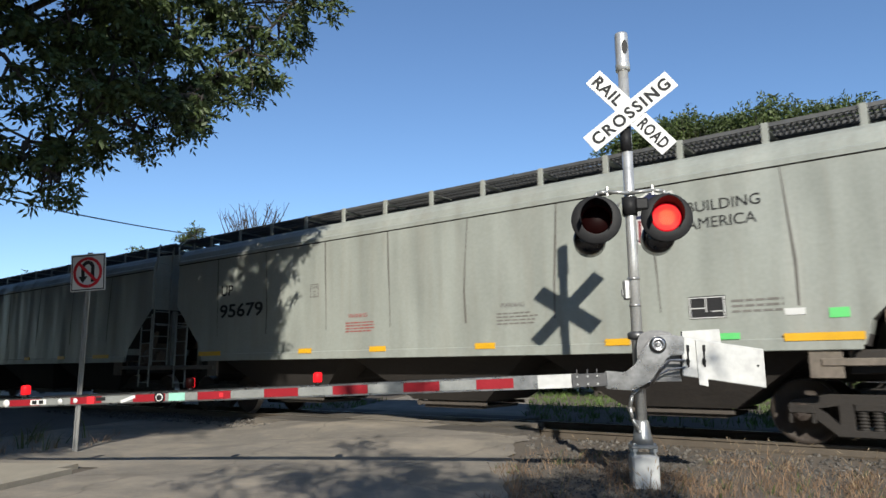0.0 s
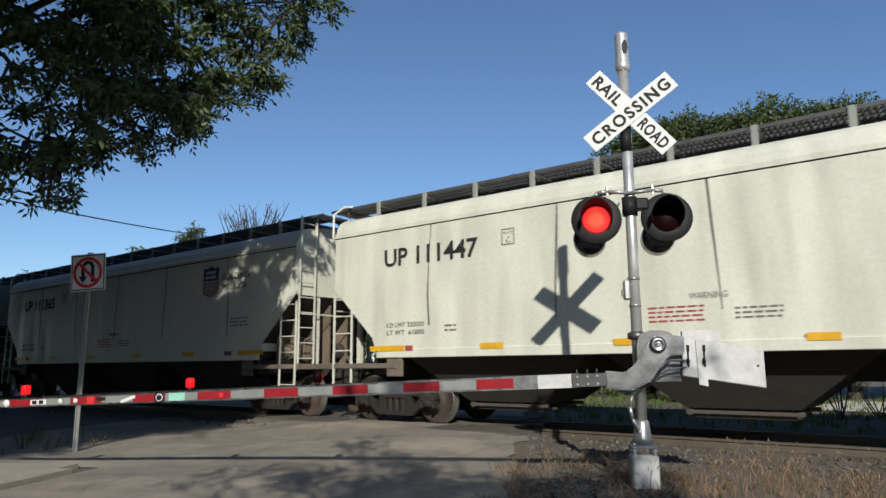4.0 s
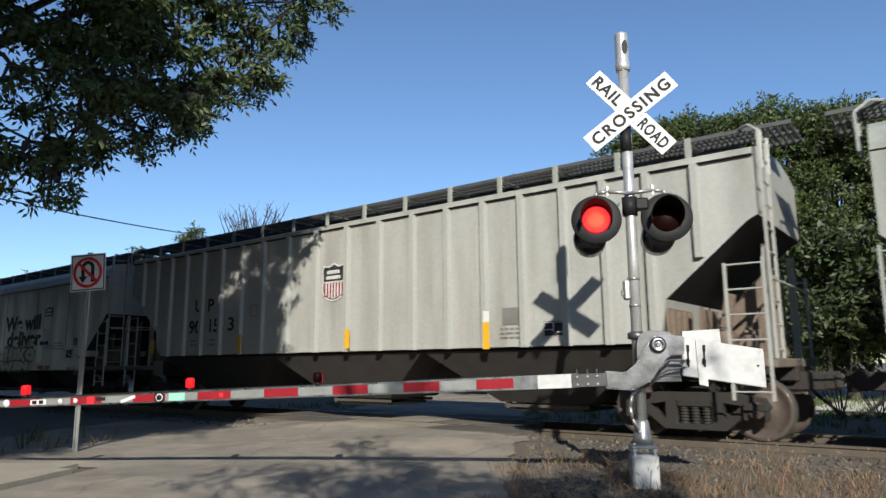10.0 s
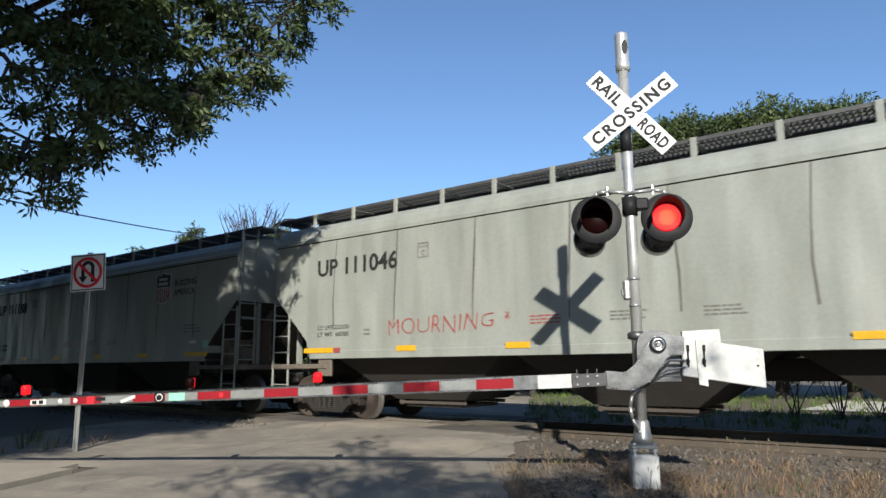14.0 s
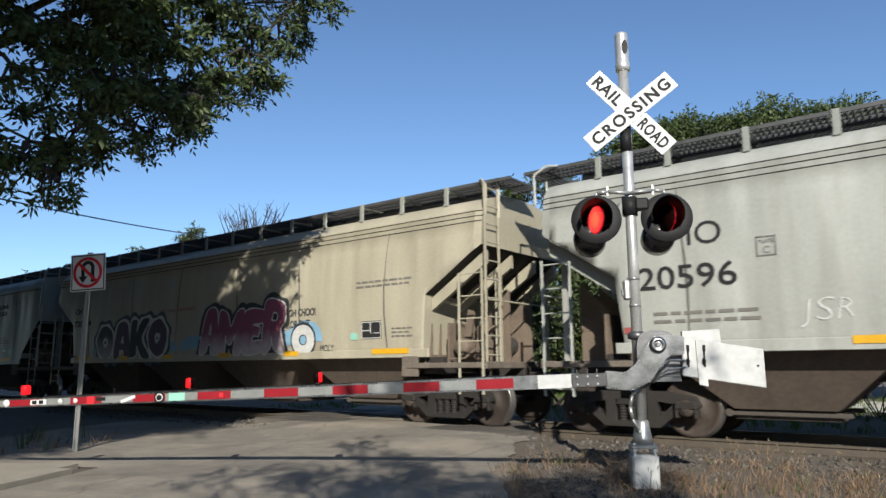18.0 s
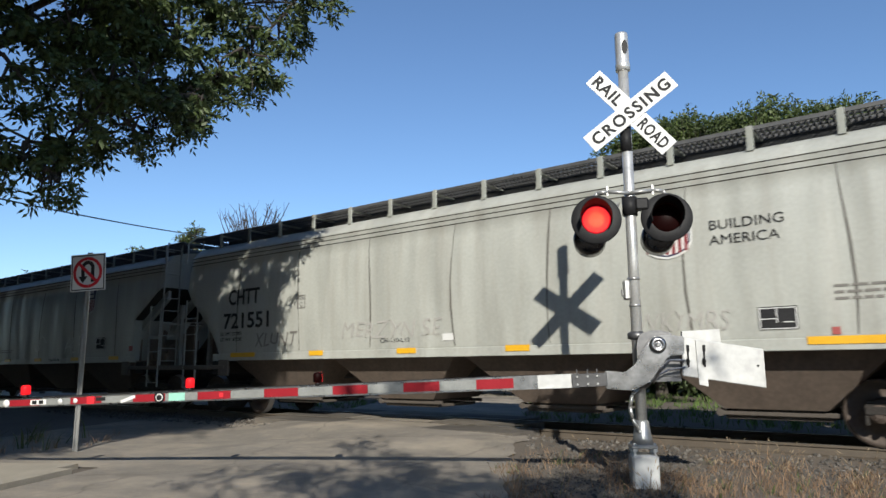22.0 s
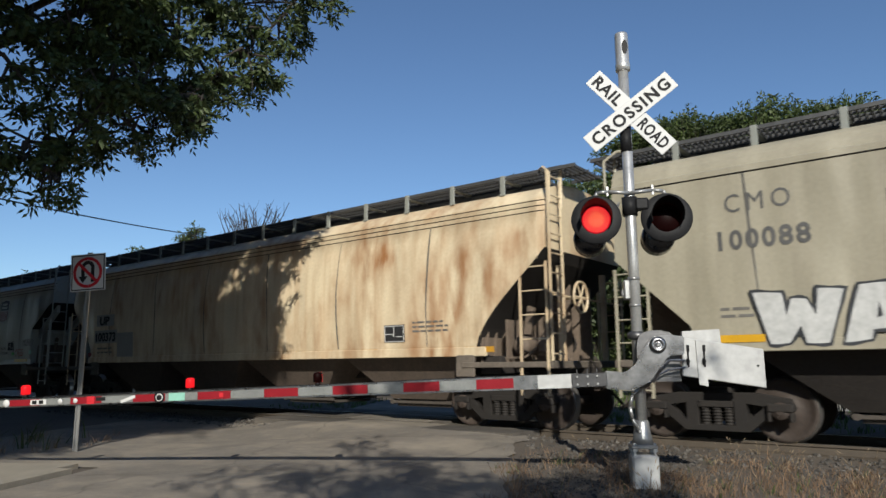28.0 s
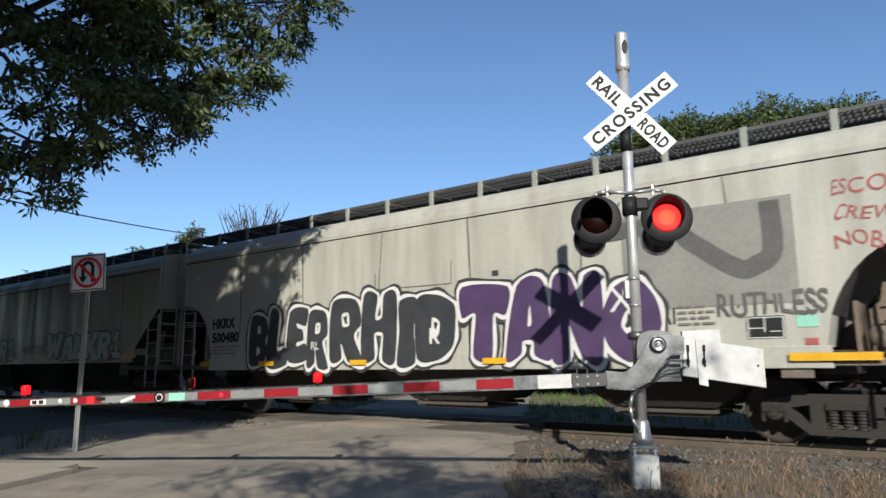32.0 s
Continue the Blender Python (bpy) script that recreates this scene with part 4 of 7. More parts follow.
# undergrowth behind the track
cl = []
rnd = random.Random(12)
for k in range(46):
    x = -14.5 + k * 0.75 + rnd.uniform(-0.3, 0.3)
    if -15.5 < x < -10.2 or -8.5 < x < 9.0:
        continue
    cl.append((x, 23.5 + rnd.uniform(-1.2, 2.0), 0.5 + rnd.uniform(0, 1.1), rnd.uniform(0.6, 1.1)))
    if k % 2:
        cl.append((x, 26 + rnd.uniform(-1, 1), 2.2 + rnd.uniform(0, 1.5), rnd.uniform(0.9, 1.4)))
for k in range(150):
    x = -46 + k * 0.46
    z = rnd.uniform(0.4, 5.6)
    if -16.0 < x < 9.0 and z < 2.4:
        z += 2.2
    cl.append((x + rnd.uniform(-0.5, 0.5), 25.5 + rnd.uniform(-1.0, 1.6), z, rnd.uniform(0.9, 1.4)))
back = []
for k in range(170):
    back.append((-52 + k * 0.46 + rnd.uniform(-0.5, 0.5), 32.5 + rnd.uniform(-0.8, 1.5), rnd.uniform(0.3, 6.0), rnd.uniform(1.4, 2.0)))
tagged(leaves("thicket", [(*site(c[:3]), c[3]) for c in back], 34, 0.5, FAR_LEAF, 14, None, 0.2, 5), "dark green thicket at the wood's edge", "bushes", kind="stuff")
tagged(leaves("undergrowth", [(*site(c[:3]), c[3]) for c in cl], 120, 0.26, LOW_LEAF, 13, None, 0.2, 5), "tangled green undergrowth along the railway", "bushes", kind="stuff")


# thin shrubs between the track and the yard
rnd = random.Random(52)
for k in range(6):
    x, y = -5.2 + k * 1.0 + rnd.uniform(-0.3, 0.3), 19.6 + rnd.uniform(-0.6, 0.9)
    shrub = tagged(new("shrub"), "thin scrubby bush with bare twigs beside the track", "bush")
    bm = bmesh.new()
    tips = []
    for _ in range(8):
        e = Vector((x + rnd.uniform(-0.7, 0.7), y + rnd.uniform(-0.4, 0.4), rnd.uniform(0.5, 1.5)))
        m = Vector((x, y, -0.15)).lerp(e, 0.5) + Vector((rnd.uniform(-0.15, 0.15), 0, 0.1))
        limb(bm, [(x + rnd.uniform(-0.1, 0.1), y, -0.2), m, e], 0.018, 0.006, 4)
        for _ in range(3):
            b = m.lerp(e, rnd.uniform(0.2, 0.9))
            limb(bm, [b, b + Vector((rnd.uniform(-0.3, 0.3), rnd.uniform(-0.1, 0.1), rnd.uniform(0.1, 0.35)))], 0.008, 0.004, 3)
        tips.append((*site(e), 0.16))
    settle(part("branching", bm, BARK, shrub))["kind"] = "stuff"
    leaves("foliage", tips, 420, 0.09, FAR_LEAF, 400 + k, shrub, 0.2, 3)


# ---- grass and ballast ----
def blades(name, spots, mat, seed, height, width, label, category, heads=0.0, head_mat=None):
    rng = np.random.default_rng(seed)
    p = np.array(spots)
    n = len(p)
    h = height * rng.uniform(0.45, 1.15, n)
    lean = rng.normal(size=(n, 2)) * 0.6
    lean[:, 0] += 0.12
    a = rng.uniform(0, math.pi, n)
    w = np.stack([np.cos(a), np.sin(a), np.zeros(n)], 1) * (width * rng.uniform(0.6, 1.3, n))[:, None]
    mid = p + np.stack([lean[:, 0] * h * 0.35, lean[:, 1] * h * 0.35, h * 0.6], 1)
    top = p + np.stack([lean[:, 0] * h, lean[:, 1] * h, h], 1)
    verts = np.stack([p - w, p + w, mid + w * 0.7, mid - w * 0.7, top], 1).reshape(-1, 3)
    faces = []
    for i in range(n):
        b = i * 5
        faces.append((b, b + 1, b + 2, b + 3))
        faces.append((b + 3, b + 2, b + 4))
    me = bpy.data.meshes.new(name)
    k = int(n * heads)
    if k:
        hv, hf = [], []
        for i in range(k):
            t = Vector(top[i])
            d = Vector((lean[i, 0], lean[i, 1], 0.75)).normalized()
            sd = Vector((math.cos(a[i]), math.sin(a[i]), 0)) * 0.006
            b = len(verts) + len(hv)
            up = d * 0.06
            c = d.cross(sd).normalized() * 0.006
            hv += [t - d * 0.01, t + up * 0.4 + sd, t + up * 0.4 - sd, t + up * 0.45 + c, t + up * 0.45 - c, t + up]
            hf += [(b, b + 1, b + 3), (b, b + 3, b + 2), (b, b + 2, b + 4), (b, b + 4, b + 1), (b + 5, b + 3, b + 1), (b + 5, b + 2, b + 3), (b + 5, b + 4, b + 2), (b + 5, b + 1, b + 4)]
        verts = np.concatenate([verts, np.array([tuple(v) for v in hv])])
        faces += hf
    me.from_pydata([tuple(v) for v in verts], [], faces)
    me.materials.append(mat)
    me.materials.append(SEED)
    flags = np.zeros(len(faces), dtype=np.int32)
    flags[2 * n:] = 1
    me.polygons.foreach_set("material_index", flags)
    return tagged(settle(placed(name, me, mat)), label, category, kind="stuff")


rnd = random.Random(31)


def spots(n, test, x0, x1, y0, y1, tufts=0.5):
    out = []
    while len(out) < n:
        x, y = rnd.uniform(x0, x1), rnd.uniform(y0, y1)
        if test(x, y):
            m = rnd.randint(2, 9) if rnd.random() < tufts else 1
            for _ in range(m):
                xx, yy = x + rnd.gauss(0, 0.05), y + rnd.gauss(0, 0.05)
                out.append((xx, yy, ground_z(xx, yy) - 0.01))
    return out


def beside(x, y):
    a = x * ROAD_OUT.x + y * ROAD_OUT.y
    edge = a - EDGE_R - 0.12 * math.sin(y * 3.1) + 0.12
    if edge < 0 or y > 10.9:
        return False
    if y > 8.7 and rnd.random() < (y - 8.7) * 0.42 + 0.2:
        return False
    return noise.noise((x * 0.8, y * 0.8, 4)) + 0.35 > rnd.random() * 0.6


blades("dry_grass", spots(10500, beside, -6.0, 4.0, 5.0, 10.9), DRY, 5, 0.14, 0.0032, "dry straw-coloured grass with seed heads", "grass", 0.03)
blades("tall_dry_grass", spots(380, lambda x, y: beside(x, y) and noise.noise((x * 1.3, y * 1.3, 9)) > 0.0, -5.0, 2.0, 6.4, 10.6, 0.9), DRY, 6, 0.29, 0.0035, "tall dry grass stalks with pale seed heads", "grass", 0.7)
blades("green_grass", spots(900, beside, -6.0, 4.0, 5.0, 10.9), GREEN, 7, 0.14, 0.005, "short green grass among the dry stalks", "grass")
blades("far_grass", spots(13000, lambda x, y: y > 15.2 and not (EDGE_L < x * ROAD_OUT.x + y * ROAD_OUT.y < EDGE_R), -20, 14, 15.2, 30, 0.6), LAWN, 8, 0.2, 0.012, "rough green grass beyond the track", "grass")
blades("verge_grass", spots(160, lambda x, y: (x + 12.6) ** 2 + (y - 6.2) ** 2 < 5.5 and x * ROAD_OUT.x + y * ROAD_OUT.y < EDGE_L - 1.7, -16, -10.5, 3.5, 9, 0.8), DRY, 9, 0.2, 0.006, "thin weeds beside the sidewalk", "grass")
blades("verge_weeds", spots(70, lambda x, y: (x + 12.9) ** 2 + (y - 5.4) ** 2 < 3.5 and x * ROAD_OUT.x + y * ROAD_OUT.y < EDGE_L - 1.8, -16, -10.5, 3.0, 8, 0.9), GREEN, 19, 0.42, 0.012, "tall green weeds beside the sidewalk", "weeds")


def stones(name, n, test, x0, x1, y0, y1, size, label, seed):
    r2 = random.Random(seed)
    vs, fs = [], []
    base = [(1, 0, 0), (-0.9, 0.1, 0), (0.1, 1, 0.1), (0, -1, -0.1), (0.1, 0.1, 0.8), (0, 0, -0.7)]
    tri = [(0, 2, 4), (2, 1, 4), (1, 3, 4), (3, 0, 4), (2, 0, 5), (1, 2, 5), (3, 1, 5), (0, 3, 5)]
    made = 0
    while made < n:
        x, y = r2.uniform(x0, x1), r2.uniform(y0, y1)
        if not test(x, y):
            continue
        s = size * r2.uniform(0.4, 1.2)
        m = Euler((r2.uniform(0, 6), r2.uniform(0, 6), r2.uniform(0, 6))).to_matrix()
        z = ground_z(x, y) + s * 0.2
        b = len(vs)
        for p in base:
            q = m @ (Vector(p) * r2.uniform(0.7, 1.2))
            vs.append((x + q.x * s, y + q.y * s, z + q.z * s * 0.8))
        fs += [tuple(b + i for i in t) for t in tri]
        made += 1
    me = bpy.data.meshes.new(name)
    me.from_pydata(vs, [], fs)
    return tagged(settle(placed(name, me, STONE)), label, "gravel", kind="stuff")


def off_road(x, y):
    return not (EDGE_L - 0.1 < x * ROAD_OUT.x + y * ROAD_OUT.y < EDGE_R + 0.1)


stones("ballast", 9000, lambda x, y: off_road(x, y) and abs(y - PLAN_TRACK) < 2.7, -24, 12, 9.8, 15, 0.045, "grey crushed-stone ballast between the ties", 3)
stones("gravel", 7000, lambda x, y: off_road(x, y) and noise.noise((x, y, 2)) > -0.25, -6, 4, 6.0, 10.2, 0.026, "loose grey gravel among dry grass", 4)

# ---- overhead cable and its poles ----
def utility_pole(foot, height):
    bm = bmesh.new()
    tube(bm, Vector(foot) - Vector((0, 0, 0.3)), Vector(foot) + Vector((0, 0, height)), 0.14, 12, 0.10)
    return tagged(part("utility_pole", bm, BARK), "weathered wooden utility pole", "utility pole")


c0, c1 = site((-17.94, 3.46, 5.12)), site((-33.86, 24.19, 8.06))
utility_pole((c0.x, c0.y, -0.15), 5.5)
utility_pole((c1.x, c1.y, -0.2), 8.45)
bm = bmesh.new()
pts = []
for k in range(25):
    w = k / 24
    p = c0.lerp(c1, w)
    pts.append((p.x, p.y, p.z - 0.2 * 4 * w * (1 - w)))
rings = []
for p in pts:
    rings.append([bm.verts.new((p[0] + 0.022 * 0.79 * math.cos(a), p[1] + 0.022 * 0.61 * math.cos(a), p[2] + 0.022 * math.sin(a))) for a in (0, 1.257, 2.513, 3.77, 5.027)])
for a, b in zip(rings, rings[1:]):
    for i in range(5):
        bm.faces.new((a[i], a[(i + 1) % 5], b[(i + 1) % 5], b[i]))
tagged(part("overhead_cable", bm, CABLE), "thin black overhead cable", "cable")
# ---- the train ----
TRACK_Y = 11.84          # centre line of the track
HALF = 1.62              # half the width of a car
SILL = 1.345
ALONG = 0.9726           # plan lengths along the cars, to true ones
RAD = 0.457              # wheel radius
TRUCK_MESH = {}


def shared(key, build):
    if key not in TRUCK_MESH:
        bm = bmesh.new()
        build(bm)
        me = bpy.data.meshes.new(key)
        bm.to_mesh(me)
        bm.free()
        TRUCK_MESH[key] = me
    return TRUCK_MESH[key]


def sideframe_mesh():
    """Cast truck side in one piece: sloping arms, two side windows and the spring pocket."""
    if "sideframe" not in TRUCK_MESH:
        cu = bpy.data.curves.new("sideframe", "CURVE")
        cu.dimensions, cu.fill_mode, cu.extrude, cu.bevel_depth = "2D", "BOTH", 0.062, 0.008
        for pts in ([(-1.08, 0.50), (-1.02, 0.62), (-0.55, 0.70), (0.55, 0.70), (1.02, 0.62), (1.08, 0.50), (1.06, 0.46), (0.82, 0.45), (0.46, 0.15), (-0.46, 0.15), (-0.82, 0.45), (-1.06, 0.46)],
                    [(-0.27, 0.225), (0.27, 0.225), (0.27, 0.585), (-0.27, 0.585)],
                    [(0.43, 0.28), (0.43, 0.56), (0.70, 0.52)], [(-0.43, 0.28), (-0.43, 0.56), (-0.70, 0.52)]):
            sp = cu.splines.new("POLY")
            sp.points.add(len(pts) - 1)
            for p, (a, b) in zip(sp.points, pts):
                p.co = (a, b, 0, 1)
            sp.use_cyclic_u = True
        ob = bpy.data.objects.new("sideframe", cu)
        me = bpy.data.meshes.new_from_object(ob)
        bpy.data.objects.remove(ob)
        me.transform(Matrix.Rotation(math.pi / 2, 4, "X"))
        TRUCK_MESH["sideframe"] = me
    return TRUCK_MESH["sideframe"]


def spring_shape(bm):
    """One coil spring, its turns drawn as rings of a single profile."""
    prof = [(0.03, 0.226)]
    for k in range(6):
        z = 0.228 + k * 0.045
        prof += [(0.056, z), (0.074, z + 0.008), (0.074, z + 0.022), (0.056, z + 0.03)]
    lathe(bm, prof + [(0.03, 0.49)], (0, 0, 0), "z", 10)


def spring_cap_shape(bm):
    box(bm, -0.25, 0.25, -0.08, 0.08, 0.488, 0.586, 0.01)


def wheelset_shape(bm):
    for s in (-1, 1):
        yc = s * 0.755
        lathe(bm, [(0.10, yc + s * 0.09), (0.17, yc + s * 0.09), (0.20, yc + s * 0.05), (0.36, yc + s * 0.03), (0.395, yc + s * 0.062), (RAD - 0.004, yc + s * 0.065), (RAD, yc + s * 0.058), (RAD + 0.004, yc - s * 0.03), (RAD + 0.028, yc - s * 0.045), (RAD + 0.026, yc - s * 0.072), (0.38, yc - s * 0.075), (0.2, yc - s * 0.04), (0.10, yc - s * 0.07)], (0, 0, 0), "y", 32)
        lathe(bm, [(0.085, yc + s * 0.08), (0.085, yc + s * 0.2), (0.125, yc + s * 0.2), (0.125, yc + s * 0.36), (0.11, yc + s * 0.375), (0.06, yc + s * 0.378), (0.05, yc + s * 0.39)], (0, 0, 0), "y", 16)
        for k in range(3):
            a = 2 * math.pi * k / 3
            tube(bm, (0.075 * math.cos(a), yc + s * 0.37, 0.075 * math.sin(a)), (0.075 * math.cos(a), yc + s * 0.395, 0.075 * math.sin(a)), 0.014, 6)
    tube(bm, (0, -0.7, 0), (0, 0.7, 0), 0.085, 12)
    bm.faces.ensure_lookup_table()
    for f in bm.faces:
        r = [math.hypot(v.co.x, v.co.z) for v in f.verts]
        if min(r) > 0.44:
            f.material_index = 1


def adapter_shape(bm):
    box(bm, -0.17, 0.17, -0.12, 0.09, RAD - 0.02, RAD + 0.10, 0.02)
    box(bm, -0.17, -0.12, -0.11, 0.08, RAD - 0.15, RAD - 0.018, 0.01)
    box(bm, 0.12, 0.17, -0.11, 0.08, RAD - 0.15, RAD - 0.018, 0.01)


def bolster_shape(bm):
    box(bm, -0.2, 0.2, -0.95, 0.95, 0.50, 0.78, 0.03)
    box(bm, -0.3, 0.3, -0.35, 0.35, 0.70, 0.84, 0.03)
    for s in (-1, 1):
        box(bm, s * 0.52 - 0.03, s * 0.52 + 0.03, -0.8, 0.8, 0.36, 0.48, 0.01)
        box(bm, s * 0.42 - 0.04, s * 0.42 + 0.04, -0.86, -0.62, 0.28, 0.62, 0.01)
        box(bm, s * 0.42 - 0.04, s * 0.42 + 0.04, 0.62, 0.86, 0.28, 0.62, 0.01)
        tube(bm, (s * 0.3, -0.28, 0.42), (-s * 0.2, -0.28, 0.56), 0.025, 6)


SPINNING = []


def truck(car, x):
    t = placed("truck", shared("truck_bolster", bolster_shape), TRUCK, car, "dirty grey cast-steel truck with coil springs")
    t.location = (x, 0, 0)
    for s in (-1, 1):
        f = placed("sideframe", sideframe_mesh(), TRUCK, t)
        f.location = (0, s * 1.0, 0)
        c = placed("spring_cap", shared("spring_cap", spring_cap_shape), TRUCK, t)
        c.location = (0, s * 1.0, 0)
        for cx in (-0.17, 0.0, 0.17):
            c = placed("spring", shared("spring", spring_shape), TRUCK, t)
            c.location = (cx, s * 1.0, 0)
        for e in (-0.89, 0.89):
            a = placed("bearing_adapter", shared("bearing_adapter", adapter_shape), TRUCK, t)
            a.location = (e, s * 1.03, 0)
    for e in (-0.89, 0.89):
        w = placed("wheelset", shared("wheelset", wheelset_shape), (WHEEL, TREAD), t, "rust-brown wheelset with bright worn treads")
        w.location = (e, 0, RAD)
        SPINNING.append((w, e))
    return t


# Half of a body's cross-section, from the sill up to the roof's middle.
FLAT = [(1.56, 1.345), (HALF, 1.36), (HALF, 1.9), (HALF, 2.5), (HALF, 3.1), (HALF, 3.86), (1.645, 3.88), (1.645, 3.96), (1.605, 3.99), (1.57, 4.12), (1.50, 4.23), (1.38, 4.31), (0.9, 4.40), (0.35, 4.46)]
ROUND = [(1.555, 1.345), (1.578, 1.5), (1.598, 1.8), (1.613, 2.2), (1.62, 2.7), (1.612, 3.2), (1.59, 3.55), (1.55, 3.80), (1.565, 3.815), (1.53, 3.90), (1.545, 3.915), (1.512, 4.0), (1.527, 4.014), (1.49, 4.07), (1.42, 4.16), (1.30, 4.27), (0.95, 4.38), (0.35, 4.46)]
RIBBED = [(1.50, 1.43), (1.53, 1.45), (1.53, 1.9), (1.53, 2.5), (1.53, 3.1), (1.53, 3.8), (1.53, 4.12), (1.60, 4.14), (1.60, 4.22), (1.52, 4.26), (1.38, 4.30), (0.9, 4.40), (0.35, 4.46)]


def cut_height(cut, u, sill):
    """Height of the body's lower edge, u metres in from its end."""
    if cut == "arch":
        k = min(max(u / 1.5, 0.0), 1.0)
        return sill + (3.15 - sill) * (1 - k ** 0.8) ** 0.62 if k < 1 else sill
    if cut == "curve":
        return sill + (2.74 - sill) * (1 - (u / 1.3) ** 2.4) ** 0.62 if u < 1.3 else sill
    if cut == "diag":
        return 3.35 - 0.66 * u if u < 1.3 else max(sill, 2.49 - (u - 1.3) * 12)
    if cut == "rib":
        return min(3.25, 3.3 - 0.85 * u) if u < 1.45 else max(sill, 2.07 - (u - 1.45) * 9)
    if u < 1.12:
        return 2.76 - u * 0.96
    return max(sill, 1.68 - (u - 1.12) * 3.6)


def body_mesh(length, style, cut):
    half = {"flat": FLAT, "round": ROUND, "rib": RIBBED}[style]
    sill = half[0][1]
    us = [0.0, 0.15, 0.3, 0.45, 0.6, 0.75, 0.9, 1.05, 1.12, 1.17, 1.22, 1.299, 1.301, 1.4, 1.5, 1.7, 2.4]
    xs = us + [length / 2] + [length - u for u in reversed(us)]
    bm = bmesh.new()
    rings = []
    for x in xs:
        u = min(x, length - x)
        zb = cut_height(cut, u, sill)
        side = []
        for i, (y, z) in enumerate(half):
            if z < zb:
                j = next((k for k in range(i, len(half)) if half[k][1] >= zb), len(half) - 1)
                (ya, za), (yb, zc) = half[max(j - 1, 0)], half[j]
                w = 0 if zc == za else (zb - za) / (zc - za)
                y, z = ya + (yb - ya) * min(max(w, 0), 1), zb
            side.append((y, z))
        pull = 0.10 if style == "round" and u < 0.01 else 0.0
        ring = [(x, -y + pull * 0.3, z) for y, z in side] + [(x, y, z) for y, z in reversed(side)]
        rings.append([bm.verts.new(p) for p in ring])
    n = len(rings[0])
    for a, b in zip(rings, rings[1:]):
        for i in range(n):
            q = (a[i], b[i], b[(i + 1) % n], a[(i + 1) % n])
            if len({tuple(round(c, 4) for c in v.co) for v in q}) < 3:
                continue
            bm.faces.new(q)
    bm.faces.new(rings[0])
    bm.faces.new(rings[-1][::-1])
    bmesh.ops.remove_doubles(bm, verts=bm.verts[:], dist=0.0005)
    bmesh.ops.recalc_face_normals(bm, faces=bm.faces[:])
    # downward faces of the body take the near-black underframe colour
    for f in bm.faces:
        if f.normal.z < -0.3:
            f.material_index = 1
        f.smooth = style == "round" and abs(f.normal.x) < 0.1 and f.normal.z > -0.3
    return bm


def ladder(bm, x, dx, z0, z1, y, rungs, dy=0.0, r=0.014, stile=0.022):
    """Two stiles and their rungs, between x and x + dx on a side, or y and y + dy on an end."""
    for k in (0, 1):
        px, py = x + dx * k, y + dy * k
        box(bm, px - stile, px + stile, py - 0.012, py + 0.012, z0, z1 if k == 0 or dy else z1 - 0.05)
    for k in range(rungs):
        z = z0 + 0.12 + (z1 - z0 - 0.2) * k / max(rungs - 1, 1)
        tube(bm, (x, y, z), (x + dx, y + dy, z), r, 6)


def grating(length):
    bm = bmesh.new()
    for y0 in (-1.30, -0.72):
        box(bm, -0.25, length + 0.25, y0, y0 + 0.035, 4.575, 4.635)
    k = -0.2
    while k < length + 0.2:
        box(bm, k, k + 0.028, -1.265, -0.72, 4.59, 4.625)
        k += 0.085
    for y0 in (-1.12, -0.92):
        box(bm, -0.25, length + 0.25, y0, y0 + 0.02, 4.58, 4.62)
    return bm


def hopper_shape(bm):
    top, low = (1.86, 1.42, 1.40), (0.74, 0.8, 0.46)
    a = [bm.verts.new((sx * top[0], sy * top[1], top[2])) for sx, sy in ((-1, -1), (1, -1), (1, 1), (-1, 1))]
    b = [bm.verts.new((sx * low[0], sy * low[1], low[2])) for sx, sy in ((-1, -1), (1, -1), (1, 1), (-1, 1))]
    for i in range(4):
        j = (i + 1) % 4
        bm.faces.new((a[i], b[i], b[j], a[j]))
    bm.faces.new(b)
    bm.faces.new(a)
    bmesh.ops.recalc_face_normals(bm, faces=bm.faces[:])


def outlet_shape(bm):
    box(bm, -0.62, 0.62, -0.70, 0.70, 0.40, 0.505, 0.01)
    box(bm, -0.85, 0.85, -0.74, -0.68, 0.36, 0.43, 0.008)
    box(bm, -0.85, 0.85, 0.68, 0.74, 0.36, 0.43, 0.008)
    box(bm, -0.72, 0.72, -0.66, 0.66, 0.30, 0.36, 0.01)
    tube(bm, (-0.78, -0.62, 0.40), (-0.78, 0.62, 0.40), 0.03, 8)
    for y in (-0.7, 0.7):
        tube(bm, (-0.78, y - 0.06, 0.40), (-0.78, y + 0.06, 0.40), 0.06, 8)


def coupler_shape(bm):
    box(bm, -0.45, 0.9, -0.16, 0.16, 0.72, 1.0, 0.02)
    box(bm, -0.62, -0.40, -0.15, 0.17, 0.72, 1.0, 0.04)
    box(bm, -0.68, -0.55, 0.02, 0.20, 0.74, 0.98, 0.04)
    pipe(bm, [(-0.05, -0.35, 0.85), (-0.25, -0.38, 0.62), (-0.48, -0.3, 0.42), (-0.62, -0.2, 0.36), (-0.66, -0.1, 0.38)], 0.028)


